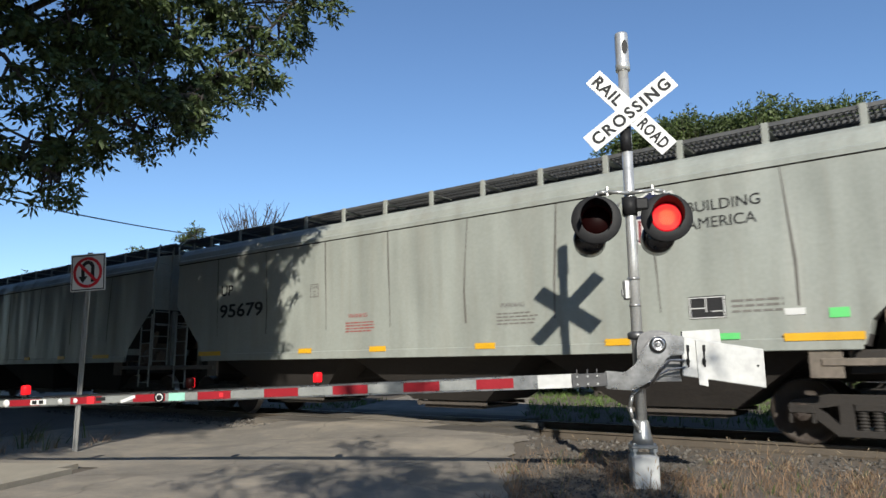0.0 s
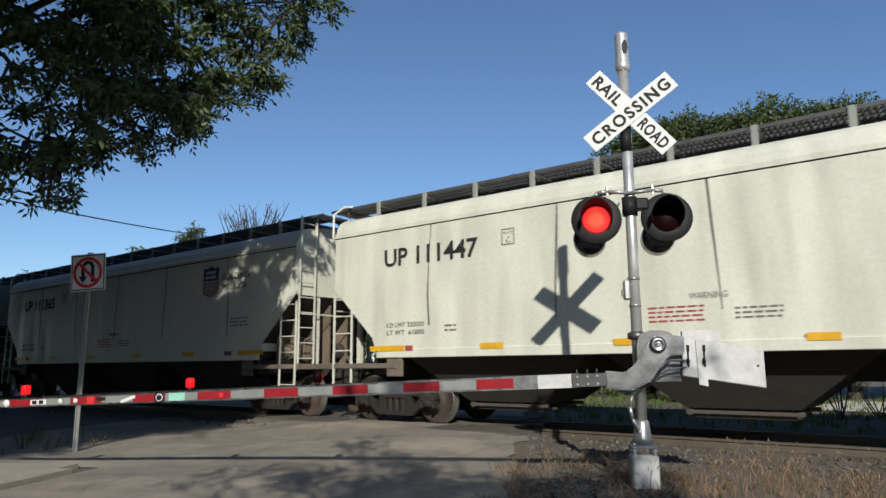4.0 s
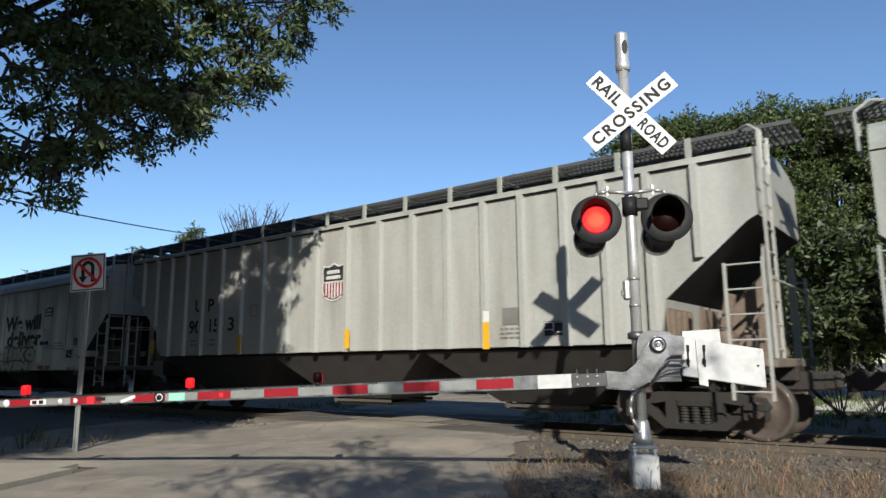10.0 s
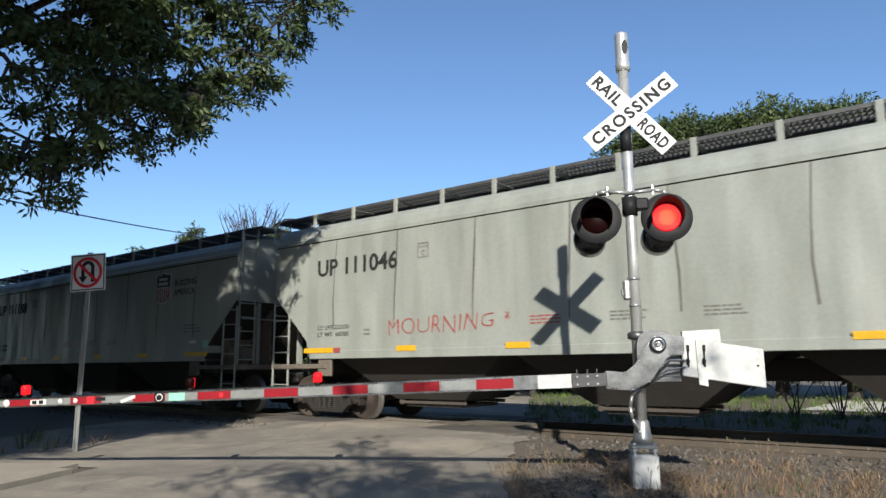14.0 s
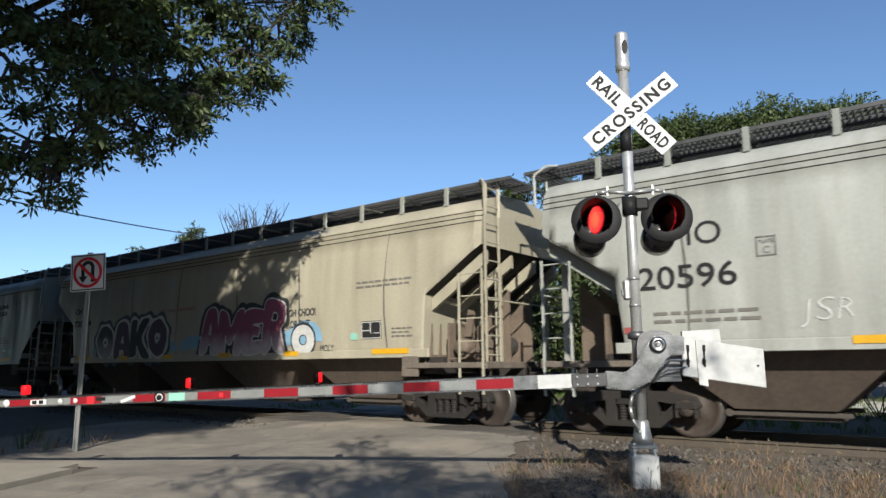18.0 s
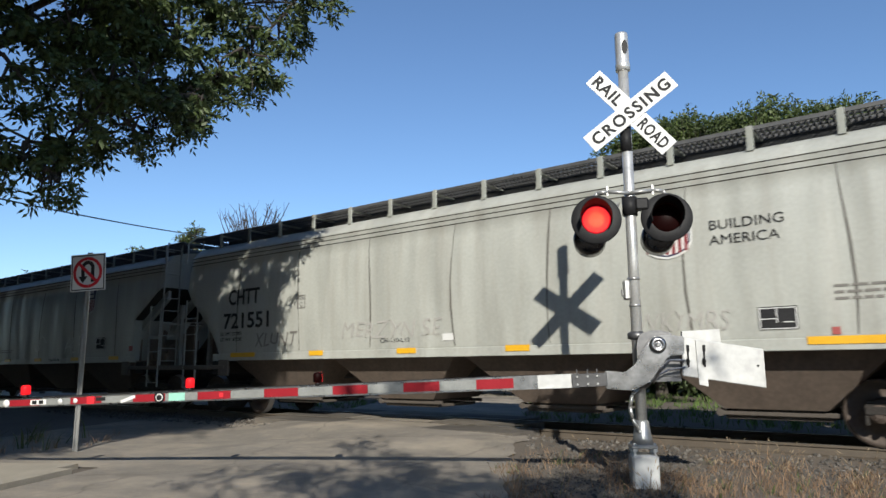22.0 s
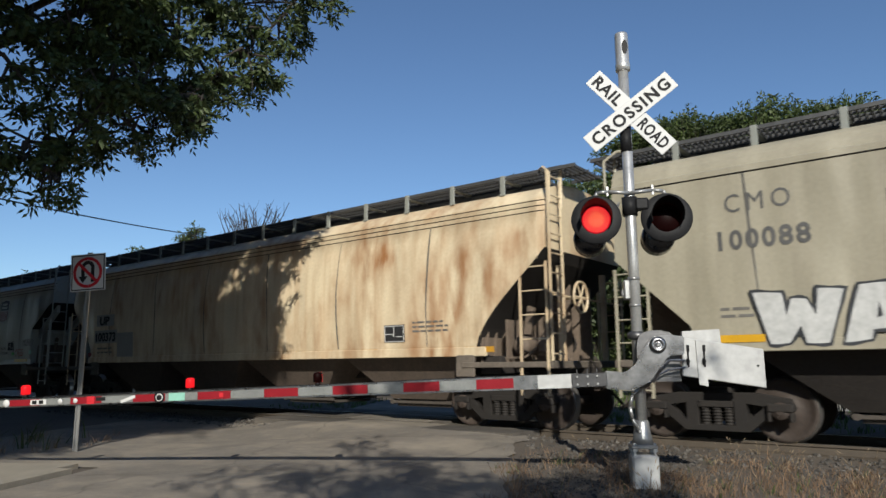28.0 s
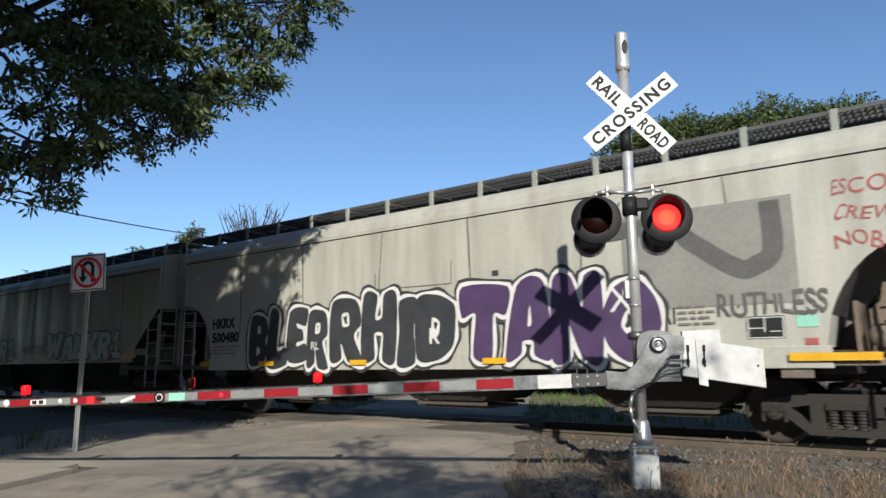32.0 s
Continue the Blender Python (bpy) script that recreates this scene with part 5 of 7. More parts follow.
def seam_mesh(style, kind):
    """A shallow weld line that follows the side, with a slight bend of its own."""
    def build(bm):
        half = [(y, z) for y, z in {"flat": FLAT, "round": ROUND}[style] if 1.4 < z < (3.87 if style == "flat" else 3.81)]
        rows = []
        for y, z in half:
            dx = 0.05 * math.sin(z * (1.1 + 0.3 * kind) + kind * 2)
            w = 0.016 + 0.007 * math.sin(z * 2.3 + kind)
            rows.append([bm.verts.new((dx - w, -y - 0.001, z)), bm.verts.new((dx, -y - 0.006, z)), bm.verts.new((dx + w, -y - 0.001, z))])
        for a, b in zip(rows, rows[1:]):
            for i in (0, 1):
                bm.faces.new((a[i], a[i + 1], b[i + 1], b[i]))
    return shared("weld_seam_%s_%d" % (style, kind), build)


def rib_shape(bm):
    prism(bm, [(-0.075, 0.0), (-0.05, -0.085), (0.05, -0.085), (0.075, 0.0)], 1.44, 4.15, "xy")


def bracket_shape(bm):
    box(bm, -0.05, 0.05, -1.335, -1.305, 4.26, 4.64, 0.006)
    box(bm, -0.05, 0.05, -1.33, -0.70, 4.545, 4.572)
    box(bm, -0.05, 0.05, -1.36, -1.27, 4.25, 4.29)


def hatch_shape(bm):
    box(bm, -1.25, 1.25, -0.5, 0.5, 4.598, 4.66, 0.02)


def side_y(z):
    for (ya, za), (yb, zb) in zip(ROUND, ROUND[1:]):
        if za <= z <= zb:
            return ya + (yb - ya) * (z - za) / max(zb - za, 1e-6)
    return ROUND[0][0] if z < 2 else ROUND[7][0]


def hug(car, z, h):
    """Lays what is drawn on a plain side onto a rounded one."""
    if not car["round"]:
        return Matrix.Identity(4)
    y0, y1 = side_y(z), side_y(z + h)
    proud = max(side_y(z + h * k / 8) - y0 - (y1 - y0) * k / 8 for k in range(9))
    return Matrix.Translation((0, -y0 - 0.003 - proud, z)) @ Matrix.Rotation(math.atan2(y1 - y0, h), 4, "X") @ Matrix.Translation((0, HALF, -z))


def shield(car, x, z, w, blank=False, mono=False):
    """A plain crest: dark top with two pale bars over red and white stripes."""
    x *= ALONG
    h = w * 1.14
    edge = [(-0.5, 0.80), (-0.43, 0.95), (-0.22, 0.91), (0, 1.0), (0.22, 0.91), (0.43, 0.95), (0.5, 0.80), (0.45, 0.66), (0.485, 0.46), (0.475, 0.26), (0.38, 0.11), (0.2, 0.035), (0, 0.0), (-0.2, 0.035), (-0.38, 0.11), (-0.475, 0.26), (-0.485, 0.46), (-0.45, 0.66)]
    y = -HALF - 0.004
    dark = LETTER if mono else BLUE

    def ring(k, pts):
        return [(x + a * w * k, z + ((b - 0.49) * k + 0.49) * h) for a, b in pts]
    bm = bmesh.new()
    prism(bm, ring(1.12, edge), y, y + 0.003)
    s = part("crest", bm, CREST_WHITE, car, "plain shield-shaped crest, dark over striped")
    if not blank:
        bm = bmesh.new()
        prism(bm, ring(1.04, edge), y - 0.002, y - 0.0005)
        part("crest_rim", bm, dark, s)
        bm = bmesh.new()
        prism(bm, ring(0.97, edge), y - 0.004, y - 0.0025)
        part("crest_field", bm, CREST_WHITE, s)
    bm = bmesh.new()
    top = [(a, b) for a, b in edge if b > 0.5]
    prism(bm, ring(0.97, [(-0.49, 0.52)] + top[-1:] + top[:-1] + [(0.49, 0.52)]), y - 0.006, y - 0.0045)
    part("crest_top", bm, dark, s)
    for r, (half, zz) in enumerate(((0.30, 0.745), (0.34, 0.585))):
        for k in range(5 if r == 0 else 7):
            n = 5 if r == 0 else 7
            a = -half + 2 * half * k / n
            bm = bmesh.new()
            box(bm, x + a * w, x + (a + 1.5 * half / n) * w, y - 0.008, y - 0.0065, z + zz * h, z + (zz + 0.1) * h)
            part("crest_bar", bm, CREST_WHITE, s)
    if not blank:
        for k in range(7):
            a = -0.41 + k * 0.137
            bm = bmesh.new()
            lo = 0.03 + 0.28 * max(0, abs(a) - 0.1) ** 1.5
            prism(bm, [(x + (a - 0.038) * w, z + lo * h), (x + (a + 0.038) * w, z + lo * h), (x + (a + 0.038) * w, z + 0.49 * h), (x + (a - 0.038) * w, z + 0.49 * h)], y - 0.006, y - 0.0045)
            part("stripe", bm, CREST_RED, s)
    s.matrix_basis = hug(car, z, h)
    return s


def wobble(me, amount, seed):
    """Makes lettering uneven, as sprayed or scrawled by a person in a hurry."""
    for v in me.vertices:
        q = (v.co.x * 2.6 + seed * 3.7, v.co.z * 2.6, seed)
        v.co.x += amount * noise.noise(q)
        v.co.z += amount * noise.noise((q[1] + 9.1, q[0], 4.0))


def split_letters(me):
    """The separate characters of a line of lettering, each as a mesh of its own."""
    bm = bmesh.new()
    bm.from_mesh(me)
    seen, spans = set(), []
    for v in bm.verts:
        if v in seen:
            continue
        group, todo = [], [v]
        seen.add(v)
        while todo:
            w = todo.pop()
            group.append(w)
            for e in w.link_edges:
                o = e.other_vert(w)
                if o not in seen:
                    seen.add(o)
                    todo.append(o)
        spans.append([min(w.co.x for w in group), max(w.co.x for w in group), group])
    spans.sort(key=lambda g: g[0])
    merged = []
    for g in spans:
        if merged and g[0] < merged[-1][1] - 0.3 * min(g[1] - g[0], merged[-1][1] - merged[-1][0]):
            merged[-1][1] = max(merged[-1][1], g[1])
            merged[-1][2] += g[2]
        else:
            merged.append(g)
    out = []
    for g in merged:
        verts = {v: i for i, v in enumerate(g[2])}
        faces = [[verts[v] for v in f.verts] for f in bm.faces if f.verts[0] in verts]
        m = bpy.data.meshes.new("letter")
        m.from_pydata([tuple(v.co) for v in g[2]], [], faces)
        out.append(m)
    bm.free()
    return out


def letter(car, text, x, z, h, mat=None, width=None, bold=0.0, gap=1.0, lean=0.0, turn=0.0, off=0.006, line=1.0, label="", name="lettering", wild=None):
    """Lettering on a car's side: large characters are parts of their own, small print stays one part."""
    x = x * ALONG
    width = width * ALONG if width else None
    me = words(text, h, bold, width, gap, lean, line).copy()
    if wild is None:
        wild = (0.45 if "\n" in text else 0.22) * h if "tag" in label else 0.0
    if wild:
        wobble(me, wild, len(text) + int(x * 7) % 11)
    m = hug(car, z, h) @ Matrix.Translation((x, -HALF - off, z)) @ Matrix.Rotation(radians(turn), 4, "Y")
    if h < 0.24 or "\n" in text or name != "lettering":
        ob = placed(name, me, mat or LETTER, car, label)
        ob.matrix_basis = m
        return ob
    for one in split_letters(me):
        ob = placed("letter", one, mat or LETTER, car, label)
        ob.matrix_basis = m
    return ob


def bars(car, x, z, w, h, rows, mat=None, seed=1):
    """Small print that cannot be read, as plain bars."""
    rnd = random.Random(seed)
    x, w = x * ALONG, w * ALONG
    bm = bmesh.new()
    for r in range(rows):
        zz, a = z - r * h * 1.7, x
        while a < x + w * (1 - 0.25 * rnd.random()):
            b = a + h * rnd.uniform(1.5, 4)
            box(bm, a, min(b, x + w), -HALF - 0.006, -HALF - 0.003, zz, zz + h * 0.7)
            a = b + h * 0.7
    ob = part("small_print", bm, PRINT if mat is None or mat == FADED else mat, car)
    ob.matrix_basis = hug(car, z - rows * h * 1.7, (rows + 1) * h * 1.7)
    return ob


def plate(car, x, z, w, h, mat, name="placard", off=0.0, label=""):
    x, w = x * ALONG, w * ALONG
    bm = bmesh.new()
    box(bm, x, x + w, -HALF - 0.009 - off, -HALF - 0.001 - off, z, z + h)
    ob = part(name, bm, mat, car, label)
    ob.matrix_basis = hug(car, z, h)
    return ob


def consolidated(car, x, z, s=0.62):
    """The black stencil panel with white lines that each car carries."""
    p = plate(car, x, z, s, s * 0.62, LETTER, "stencil_panel", 0, "black stencil panel with white border")
    x, s = x * ALONG, s * ALONG
    bm = bmesh.new()
    y0, y1 = -HALF - 0.013, -HALF - 0.0095
    for a, b, c, d in ((0.02, 0.98, 0.02, 0.06), (0.02, 0.98, 0.94, 0.98), (0.02, 0.05, 0.02, 0.98), (0.95, 0.98, 0.02, 0.98), (0.46, 0.49, 0.3, 0.98), (0.05, 0.46, 0.46, 0.5), (0.62, 0.9, 0.3, 0.34)):
        box(bm, x + a * s, x + b * s, y0, y1, z + c * s * 0.62, z + d * s * 0.62)
    part("panel_lines", bm, WHITE, p)
    return p


def c_box(car, x, z, s=0.30):
    x = x * ALONG
    bm = bmesh.new()
    y0, y1 = -HALF - 0.007, -HALF - 0.003
    for a, b, c, d in ((0, 1, 0, 0.07), (0, 1, 1.03, 1.1), (0, 0.07, 0, 1.1), (0.93, 1, 0, 1.1)):
        box(bm, x + a * s, x + b * s, y0, y1, z + c * s, z + d * s)
    f = part("plate_frame", bm, FADED, car)
    f.matrix_basis = hug(car, z, s)
    x = x / ALONG
    letter(car, "C", x + s * 0.35, z + s * 0.15, s * 0.4, FADED)
    letter(car, "PLATE", x + s * 0.15, z + s * 0.72, s * 0.2, FADED)
    return f


def hopper_car(label, length, style, paint, q0, yellow=(), bays=3, under=None, cut="flat", low=SILL - 0.05, seams=6):
    """A covered hopper; its origin is at rail height under the leading end of the body."""
    car = tagged(new("covered_hopper_car"), label, "railway car", "train")
    car.location = (q0, TRACK_Y, 0)
    car["q0"] = q0
    car["round"] = 1 if style == "round" else 0
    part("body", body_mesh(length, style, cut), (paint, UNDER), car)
    sill = {"flat": SILL, "round": SILL, "rib": 1.43}[style]
    wide = {"flat": 1.63, "round": 1.575, "rib": 1.55}[style]
    if style != "rib":
        bm = bmesh.new()
        for s in (-1, 1):
            box(bm, 1.25, length - 1.25, *sorted((s * (wide - 0.05), s * (wide + 0.02))), low, SILL + 0.015 if low < 1.2 else SILL + 0.12, 0.01)
        part("side_sill", bm, paint, car)
    bm = bmesh.new()
    box(bm, -0.1, length + 0.1, -0.3, 0.3, 0.86, 1.2, 0.02)
    for x in (1.24, length - 1.24):
        box(bm, x - 0.22, x + 0.22, -1.45, 1.45, 0.98, 1.30, 0.02)
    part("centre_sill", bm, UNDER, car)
    for e, x in ((1, 0.0), (-1, length)):
        bm = bmesh.new()
        box(bm, x - 0.10 if e > 0 else x - 0.04, x + 0.04 if e > 0 else x + 0.10, -1.6, 1.6, 1.07, 1.20, 0.015)
        for s in (-1, 1):
            a, b = sorted((x, x + e * 1.75))
            box(bm, a, b, s * 1.60 - 0.03, s * 1.60 + 0.03, 1.09, 1.19, 0.01)
            a, b = sorted((x + e * 1.5, x + e * 1.9))
            box(bm, a, b, s * 1.58 - 0.03, s * 1.58 + 0.03, 0.93, 1.32, 0.01)
        part("end_sill", bm, SILL_DIRT, car, "dusty end sill and step")
        # shear plates and slope braces under the sloping end
        for s in (-0.42, 0.42):
            bm = bmesh.new()
            prism(bm, [(x + e * 0.12, 1.19), (x + e * 1.5, 1.19), (x + e * 1.42, 1.5), (x + e * 0.95, 1.82), (x + e * 0.12, 2.6)], s - 0.02, s + 0.02)
            part("shear_plate", bm, GRIME, car)
        bm = bmesh.new()
        box(bm, *sorted((x + e * 0.95, x + e * 1.0)), -1.3, -0.44, 1.15, 1.95)
        part("bolster_web", bm, GRIME, car)
        for s in (-1, 1):
            bm = bmesh.new()
            box(bm, *sorted((x + e * 1.40, x + e * 1.44)), *sorted((s * 0.34, s * 1.46)), 1.15, 2.25 if cut == "diag" else 1.98)
            for k in range(4):
                yy = s * (0.5 + 0.28 * k)
                box(bm, *sorted((x + e * 1.34, x + e * 1.40)), yy - 0.02, yy + 0.02, 1.18, 1.95)
            part("end_bulkhead", bm, GRIME, car, "dusty brown ribbed bulkhead plate")
        if cut == "diag":
            for s in (-1.34, -0.45, 0.45, 1.34):
                bm = bmesh.new()
                prism(bm, [(x + e * 0.03, 3.27), (x + e * 0.03, 3.02), (x + e * 1.3, 2.20), (x + e * 1.3, 2.45)], s - 0.05, s + 0.05)
                part("slope_brace", bm, paint, car)
        plat = None
        for y0 in (-1.3, -0.75, -0.235):
            bm = bmesh.new()
            a, b = sorted((x + e * 0.1, x - e * 0.5))
            box(bm, a, b, y0, y0 + 0.035, 4.57, 4.63)
            if plat is None:
                plat = part("crossover_platform", bm, GRATE, car, "dark steel grating at the roof's end")
            else:
                part("beam", bm, GRATE, plat)
        for k in range(5):
            bm = bmesh.new()
            a, b = sorted((x - e * (0.06 + k * 0.095), x - e * (0.095 + k * 0.095)))
            box(bm, a, b, -1.262, -0.237, 4.575, 4.62)
            part("slat", bm, GRATE, plat)
        bm = bmesh.new()
        tube(bm, (x + e * 0.62, 0.15, 1.52), (x + e * 0.62, 1.1, 1.52), 0.19, 14)
        part("air_reservoir", bm, UNDER, car)
        for s in (-1, 1):
            bm = bmesh.new()
            ladder(bm, x - e * 0.02, e * 0.52, 0.62 if s < 0 else 1.0, 2.62 if style != "round" else 2.9, s * 1.60, 6)
            part("side_ladder", bm, paint, car)
        bm = bmesh.new()
        ladder(bm, x - e * 0.10, 0, 1.2, 4.5, -1.59 if e < 0 else 1.59, 10, dy=0.46 if e < 0 else -0.46)
        part("end_ladder", bm, paint, car)
        bm = bmesh.new()
        tube(bm, (x - e * 0.1, -1.5, 2.32), (x - e * 0.1, 1.5, 2.32), 0.017, 6)
        part("cross_rail", bm, paint, car)
        bm = bmesh.new()
        pipe(bm, [(x - e * 0.12, -1.58, 3.9), (x - e * 0.13, -1.57, 4.45), (x + e * 0.05, -1.45, 4.62), (x + e * 0.2, -1.31, 4.63)], 0.022)
        part("grab_rail", bm, paint, car)
        bm = bmesh.new()
        pipe(bm, [(x - e * 0.12, -1.12, 3.9), (x - e * 0.13, -1.12, 4.62), (x + e * 0.1, -1.12, 4.64)], 0.02)
        part("grab_rail", bm, paint, car)
        for s in (-0.9, 0.9):
            bm = bmesh.new()
            prism(bm, [(x + e * 0.02, 1.2), (x + e * 0.12, 1.2), (x + e * 0.12, 2.9), (x + e * 0.02, 2.9)], s - 0.05, s + 0.05)
            part("end_post", bm, paint, car)
        c = placed("coupler", shared("coupler", coupler_shape), UNDER, car)
        c.matrix_basis = pose(x, 0, 0, 0, 0, 0 if e > 0 else 180)
        truck(car, x + e * 1.24)
    bx = length - 0.7
    bm = bmesh.new()
    lathe(bm, [(0.05, -1.32), (0.15, -1.3), (0.17, -1.26), (0.17, -0.95), (0.14, -0.9), (0.06, -0.88)], (bx, 0, 1.48), "y", 16)
    part("brake_cylinder", bm, GRIME, car)
    bm = bmesh.new()
    box(bm, bx + 0.28, bx + 0.52, -1.2, -0.92, 1.3, 1.62, 0.03)
    box(bm, bx + 0.32, bx + 0.48, -1.26, -1.18, 1.36, 1.54, 0.02)
    part("control_valve", bm, GRIME, car)
    bm = bmesh.new()
    pipe(bm, [(bx - 0.4, -1.28, 1.25), (bx + 0.1, -1.3, 1.27), (bx + 0.3, -1.2, 1.45), (bx + 0.42, -1.05, 1.75), (bx + 0.42, -0.6, 1.95)], 0.022, 6)
    part("brake_pipe", bm, GRIME, car)
    bm = bmesh.new()
    prism(bm, [(bx - 0.05, 1.68), (bx + 0.1, 1.68), (bx + 0.2, 2.15), (bx + 0.05, 2.2)], -1.1, -1.05)
    part("brake_lever", bm, GRIME, car)
    span = (length - 3.4) / bays
    for k in range(bays):
        x = 1.7 + span * (k + 0.5)
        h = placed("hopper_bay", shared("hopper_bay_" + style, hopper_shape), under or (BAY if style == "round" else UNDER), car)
        h.matrix_basis = Matrix.Translation((x, 0, 0)) @ Matrix.Diagonal((span / 3.75, 1, 1, 1))
        o = placed("outlet_gate", shared("outlet_gate", outlet_shape), OUTLET, h)
        o.matrix_basis = Matrix.Diagonal((3.75 / span, 1, 1, 1))
    part("running_board", grating(length), GRATE, car, "dark steel grating walkway")
    n = int((length - 1.6) / 1.19)
    for k in range(n + 1):
        b = placed("bracket", shared("bracket", bracket_shape), paint, car)
        b.location = (0.98 + k * (length - 1.96) / n, 0, 0)
    # coaming in the dark grating colour, which stands in for shade behind the board
    bm = bmesh.new()
    box(bm, 0.35, length - 0.35, -0.66, 0.66, 4.38, 4.60, 0.02)
    part("hatch_coaming", bm, GRATE, car, "trough hatch coaming, coloured dark for the shade behind the walkway")
    for k in range(4):
        h = placed("roof_hatch", shared("roof_hatch", hatch_shape), paint, car)
        h.location = (length * (k + 0.5) / 4, 0, 0)
    if style == "rib":
        for x in (0.64, 1.35, 2.07, 2.81, 3.58, 4.40, 5.22, 6.05, 6.97, 7.92, 8.88, 9.83, 10.73, 11.59, 12.43, 13.24, 14.07, 14.81, 15.55, 16.30):
            r = placed("rib", shared("rib", rib_shape), paint, car)
            r.location = (x, -1.528, 0)
            if cut_height(cut, min(x, length - x), 1.43) > 1.5:
                zb = cut_height(cut, min(x, length - x), 1.43) + 0.12
                k = (4.15 - zb) / 2.71
                r.matrix_basis = Matrix.Translation((x, -1.528, 4.15 - 4.15 * k)) @ Matrix.Diagonal((1, 1, k, 1))
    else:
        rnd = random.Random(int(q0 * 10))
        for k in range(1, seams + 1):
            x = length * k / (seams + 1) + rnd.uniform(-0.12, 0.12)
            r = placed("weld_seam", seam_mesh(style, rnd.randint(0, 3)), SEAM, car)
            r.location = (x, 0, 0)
    for x, w in yellow:
        x, w = x * ALONG, w * ALONG
        y = 1.652 if style == "flat" else 1.598
        zz = 1.425 if style == "flat" else 1.375
        if low < 1.2:
            zz, y = 1.16, 1.685
        if style == "rib":
            continue
        bm = bmesh.new()
        box(bm, x, x + w, -y - 0.01, -y + 0.002, zz, zz + 0.105)
        part("reflector", bm, YELLOW, car, "yellow reflective strip")
    return car


def paint(name, colour, streak=0.3, tone=(0.16, 0.13, 0.10), vary=0.12):
    m = material(name, colour, 0.45, 0.0, 18, 0.7, vary, 0.03, streak=streak, streak_colour=tone)
    n, link = m.node_tree.nodes, m.node_tree.links.new
    bsdf = n["Principled BSDF"]
    tc, mp, t, bp = (n.new("ShaderNode" + k) for k in ("TexCoord", "Mapping", "TexNoise", "Bump"))
    mp.inputs["Scale"].default_value = (1.15, 0.0, 0.3)
    link(tc.outputs["Object"], mp.inputs["Vector"])
    t.inputs["Scale"].default_value, t.inputs["Detail"].default_value = 1.0, 1.5
    link(mp.outputs["Vector"], t.inputs["Vector"])
    bp.inputs["Strength"].default_value, bp.inputs["Distance"].default_value = 1.0, 0.16
    link(t.outputs["Fac"], bp.inputs["Height"])
    link(bsdf.inputs["Normal"].links[0].from_socket, bp.inputs["Normal"])
    link(bp.outputs["Normal"], bsdf.inputs["Normal"])
    return m


def rust_paint(name, colour, streak, tone, vary):
    """Cream paint with blotches of rust, drawn out downwards in fine streaks."""
    m = paint(name, colour, streak, tone, vary)
    nt = m.node_tree
    n, link = nt.nodes, nt.links.new
    bsdf = n["Principled BSDF"]
    old = bsdf.inputs["Base Color"].links[0].from_socket
    tc = n.new("ShaderNodeTexCoord")
    fields = []
    for scale, k, lo, hi in (((0.8, 0.8, 0.7), 0.8, 0.38, 0.66), ((3.2, 3.2, 1.0), 1.3, 0.34, 0.66)):
        mp = n.new("ShaderNodeMapping")
        mp.inputs["Scale"].default_value = scale
        link(tc.outputs["Object"], mp.inputs["Vector"])
        t = n.new("ShaderNodeTexNoise")
        t.inputs["Scale"].default_value, t.inputs["Detail"].default_value = k, 8
        link(mp.outputs["Vector"], t.inputs["Vector"])
        r = n.new("ShaderNodeMapRange")
        r.inputs["From Min"].default_value, r.inputs["From Max"].default_value = lo, hi
        link(t.outputs["Fac"], r.inputs["Value"])
        fields.append(r.outputs["Result"])
    mul = n.new("ShaderNodeMath")
    mul.operation = "MULTIPLY"
    link(fields[0], mul.inputs[0])
    link(fields[1], mul.inputs[1])
    mix = n.new("ShaderNodeMix")
    mix.data_type = "RGBA"
    link(mul.outputs[0], mix.inputs["Factor"])
    link(old, mix.inputs["A"])
    mix.inputs["B"].default_value = (0.27, 0.12, 0.045, 1)
    link(mix.outputs["Result"], bsdf.inputs["Base Color"])
    return m


def fading_paint(name, low, high, level, soft):
    """Spray paint that passes from one colour to another up the letters."""
    m = material(name, low, 0.6, 0, 30, 3, 0.2, 0)
    nt = m.node_tree
    n, link = nt.nodes, nt.links.new
    bsdf = n["Principled BSDF"]
    old = bsdf.inputs["Base Color"].links[0].from_socket
    tc = n.new("ShaderNodeTexCoord")
    sep = n.new("ShaderNodeSeparateXYZ")
    link(tc.outputs["Object"], sep.inputs[0])
    t = n.new("ShaderNodeTexNoise")
    t.inputs["Scale"].default_value, t.inputs["Detail"].default_value = 3.5, 3
    link(tc.outputs["Object"], t.inputs["Vector"])
    add = n.new("ShaderNodeMath")
    add.operation = "MULTIPLY_ADD"
    link(t.outputs["Fac"], add.inputs[0])
    add.inputs[1].default_value = 0.5
    link(sep.outputs["Z"], add.inputs[2])
    r = n.new("ShaderNodeMapRange")
    r.inputs["From Min"].default_value, r.inputs["From Max"].default_value = level + 0.25 - soft, level + 0.25 + soft
    link(add.outputs[0], r.inputs["Value"])
    mix = n.new("ShaderNodeMix")
    mix.data_type = "RGBA"
    link(r.outputs["Result"], mix.inputs["Factor"])
    link(old, mix.inputs["A"])
    mix.inputs["B"].default_value = (*high, 1)
    link(mix.outputs["Result"], bsdf.inputs["Base Color"])
    return m


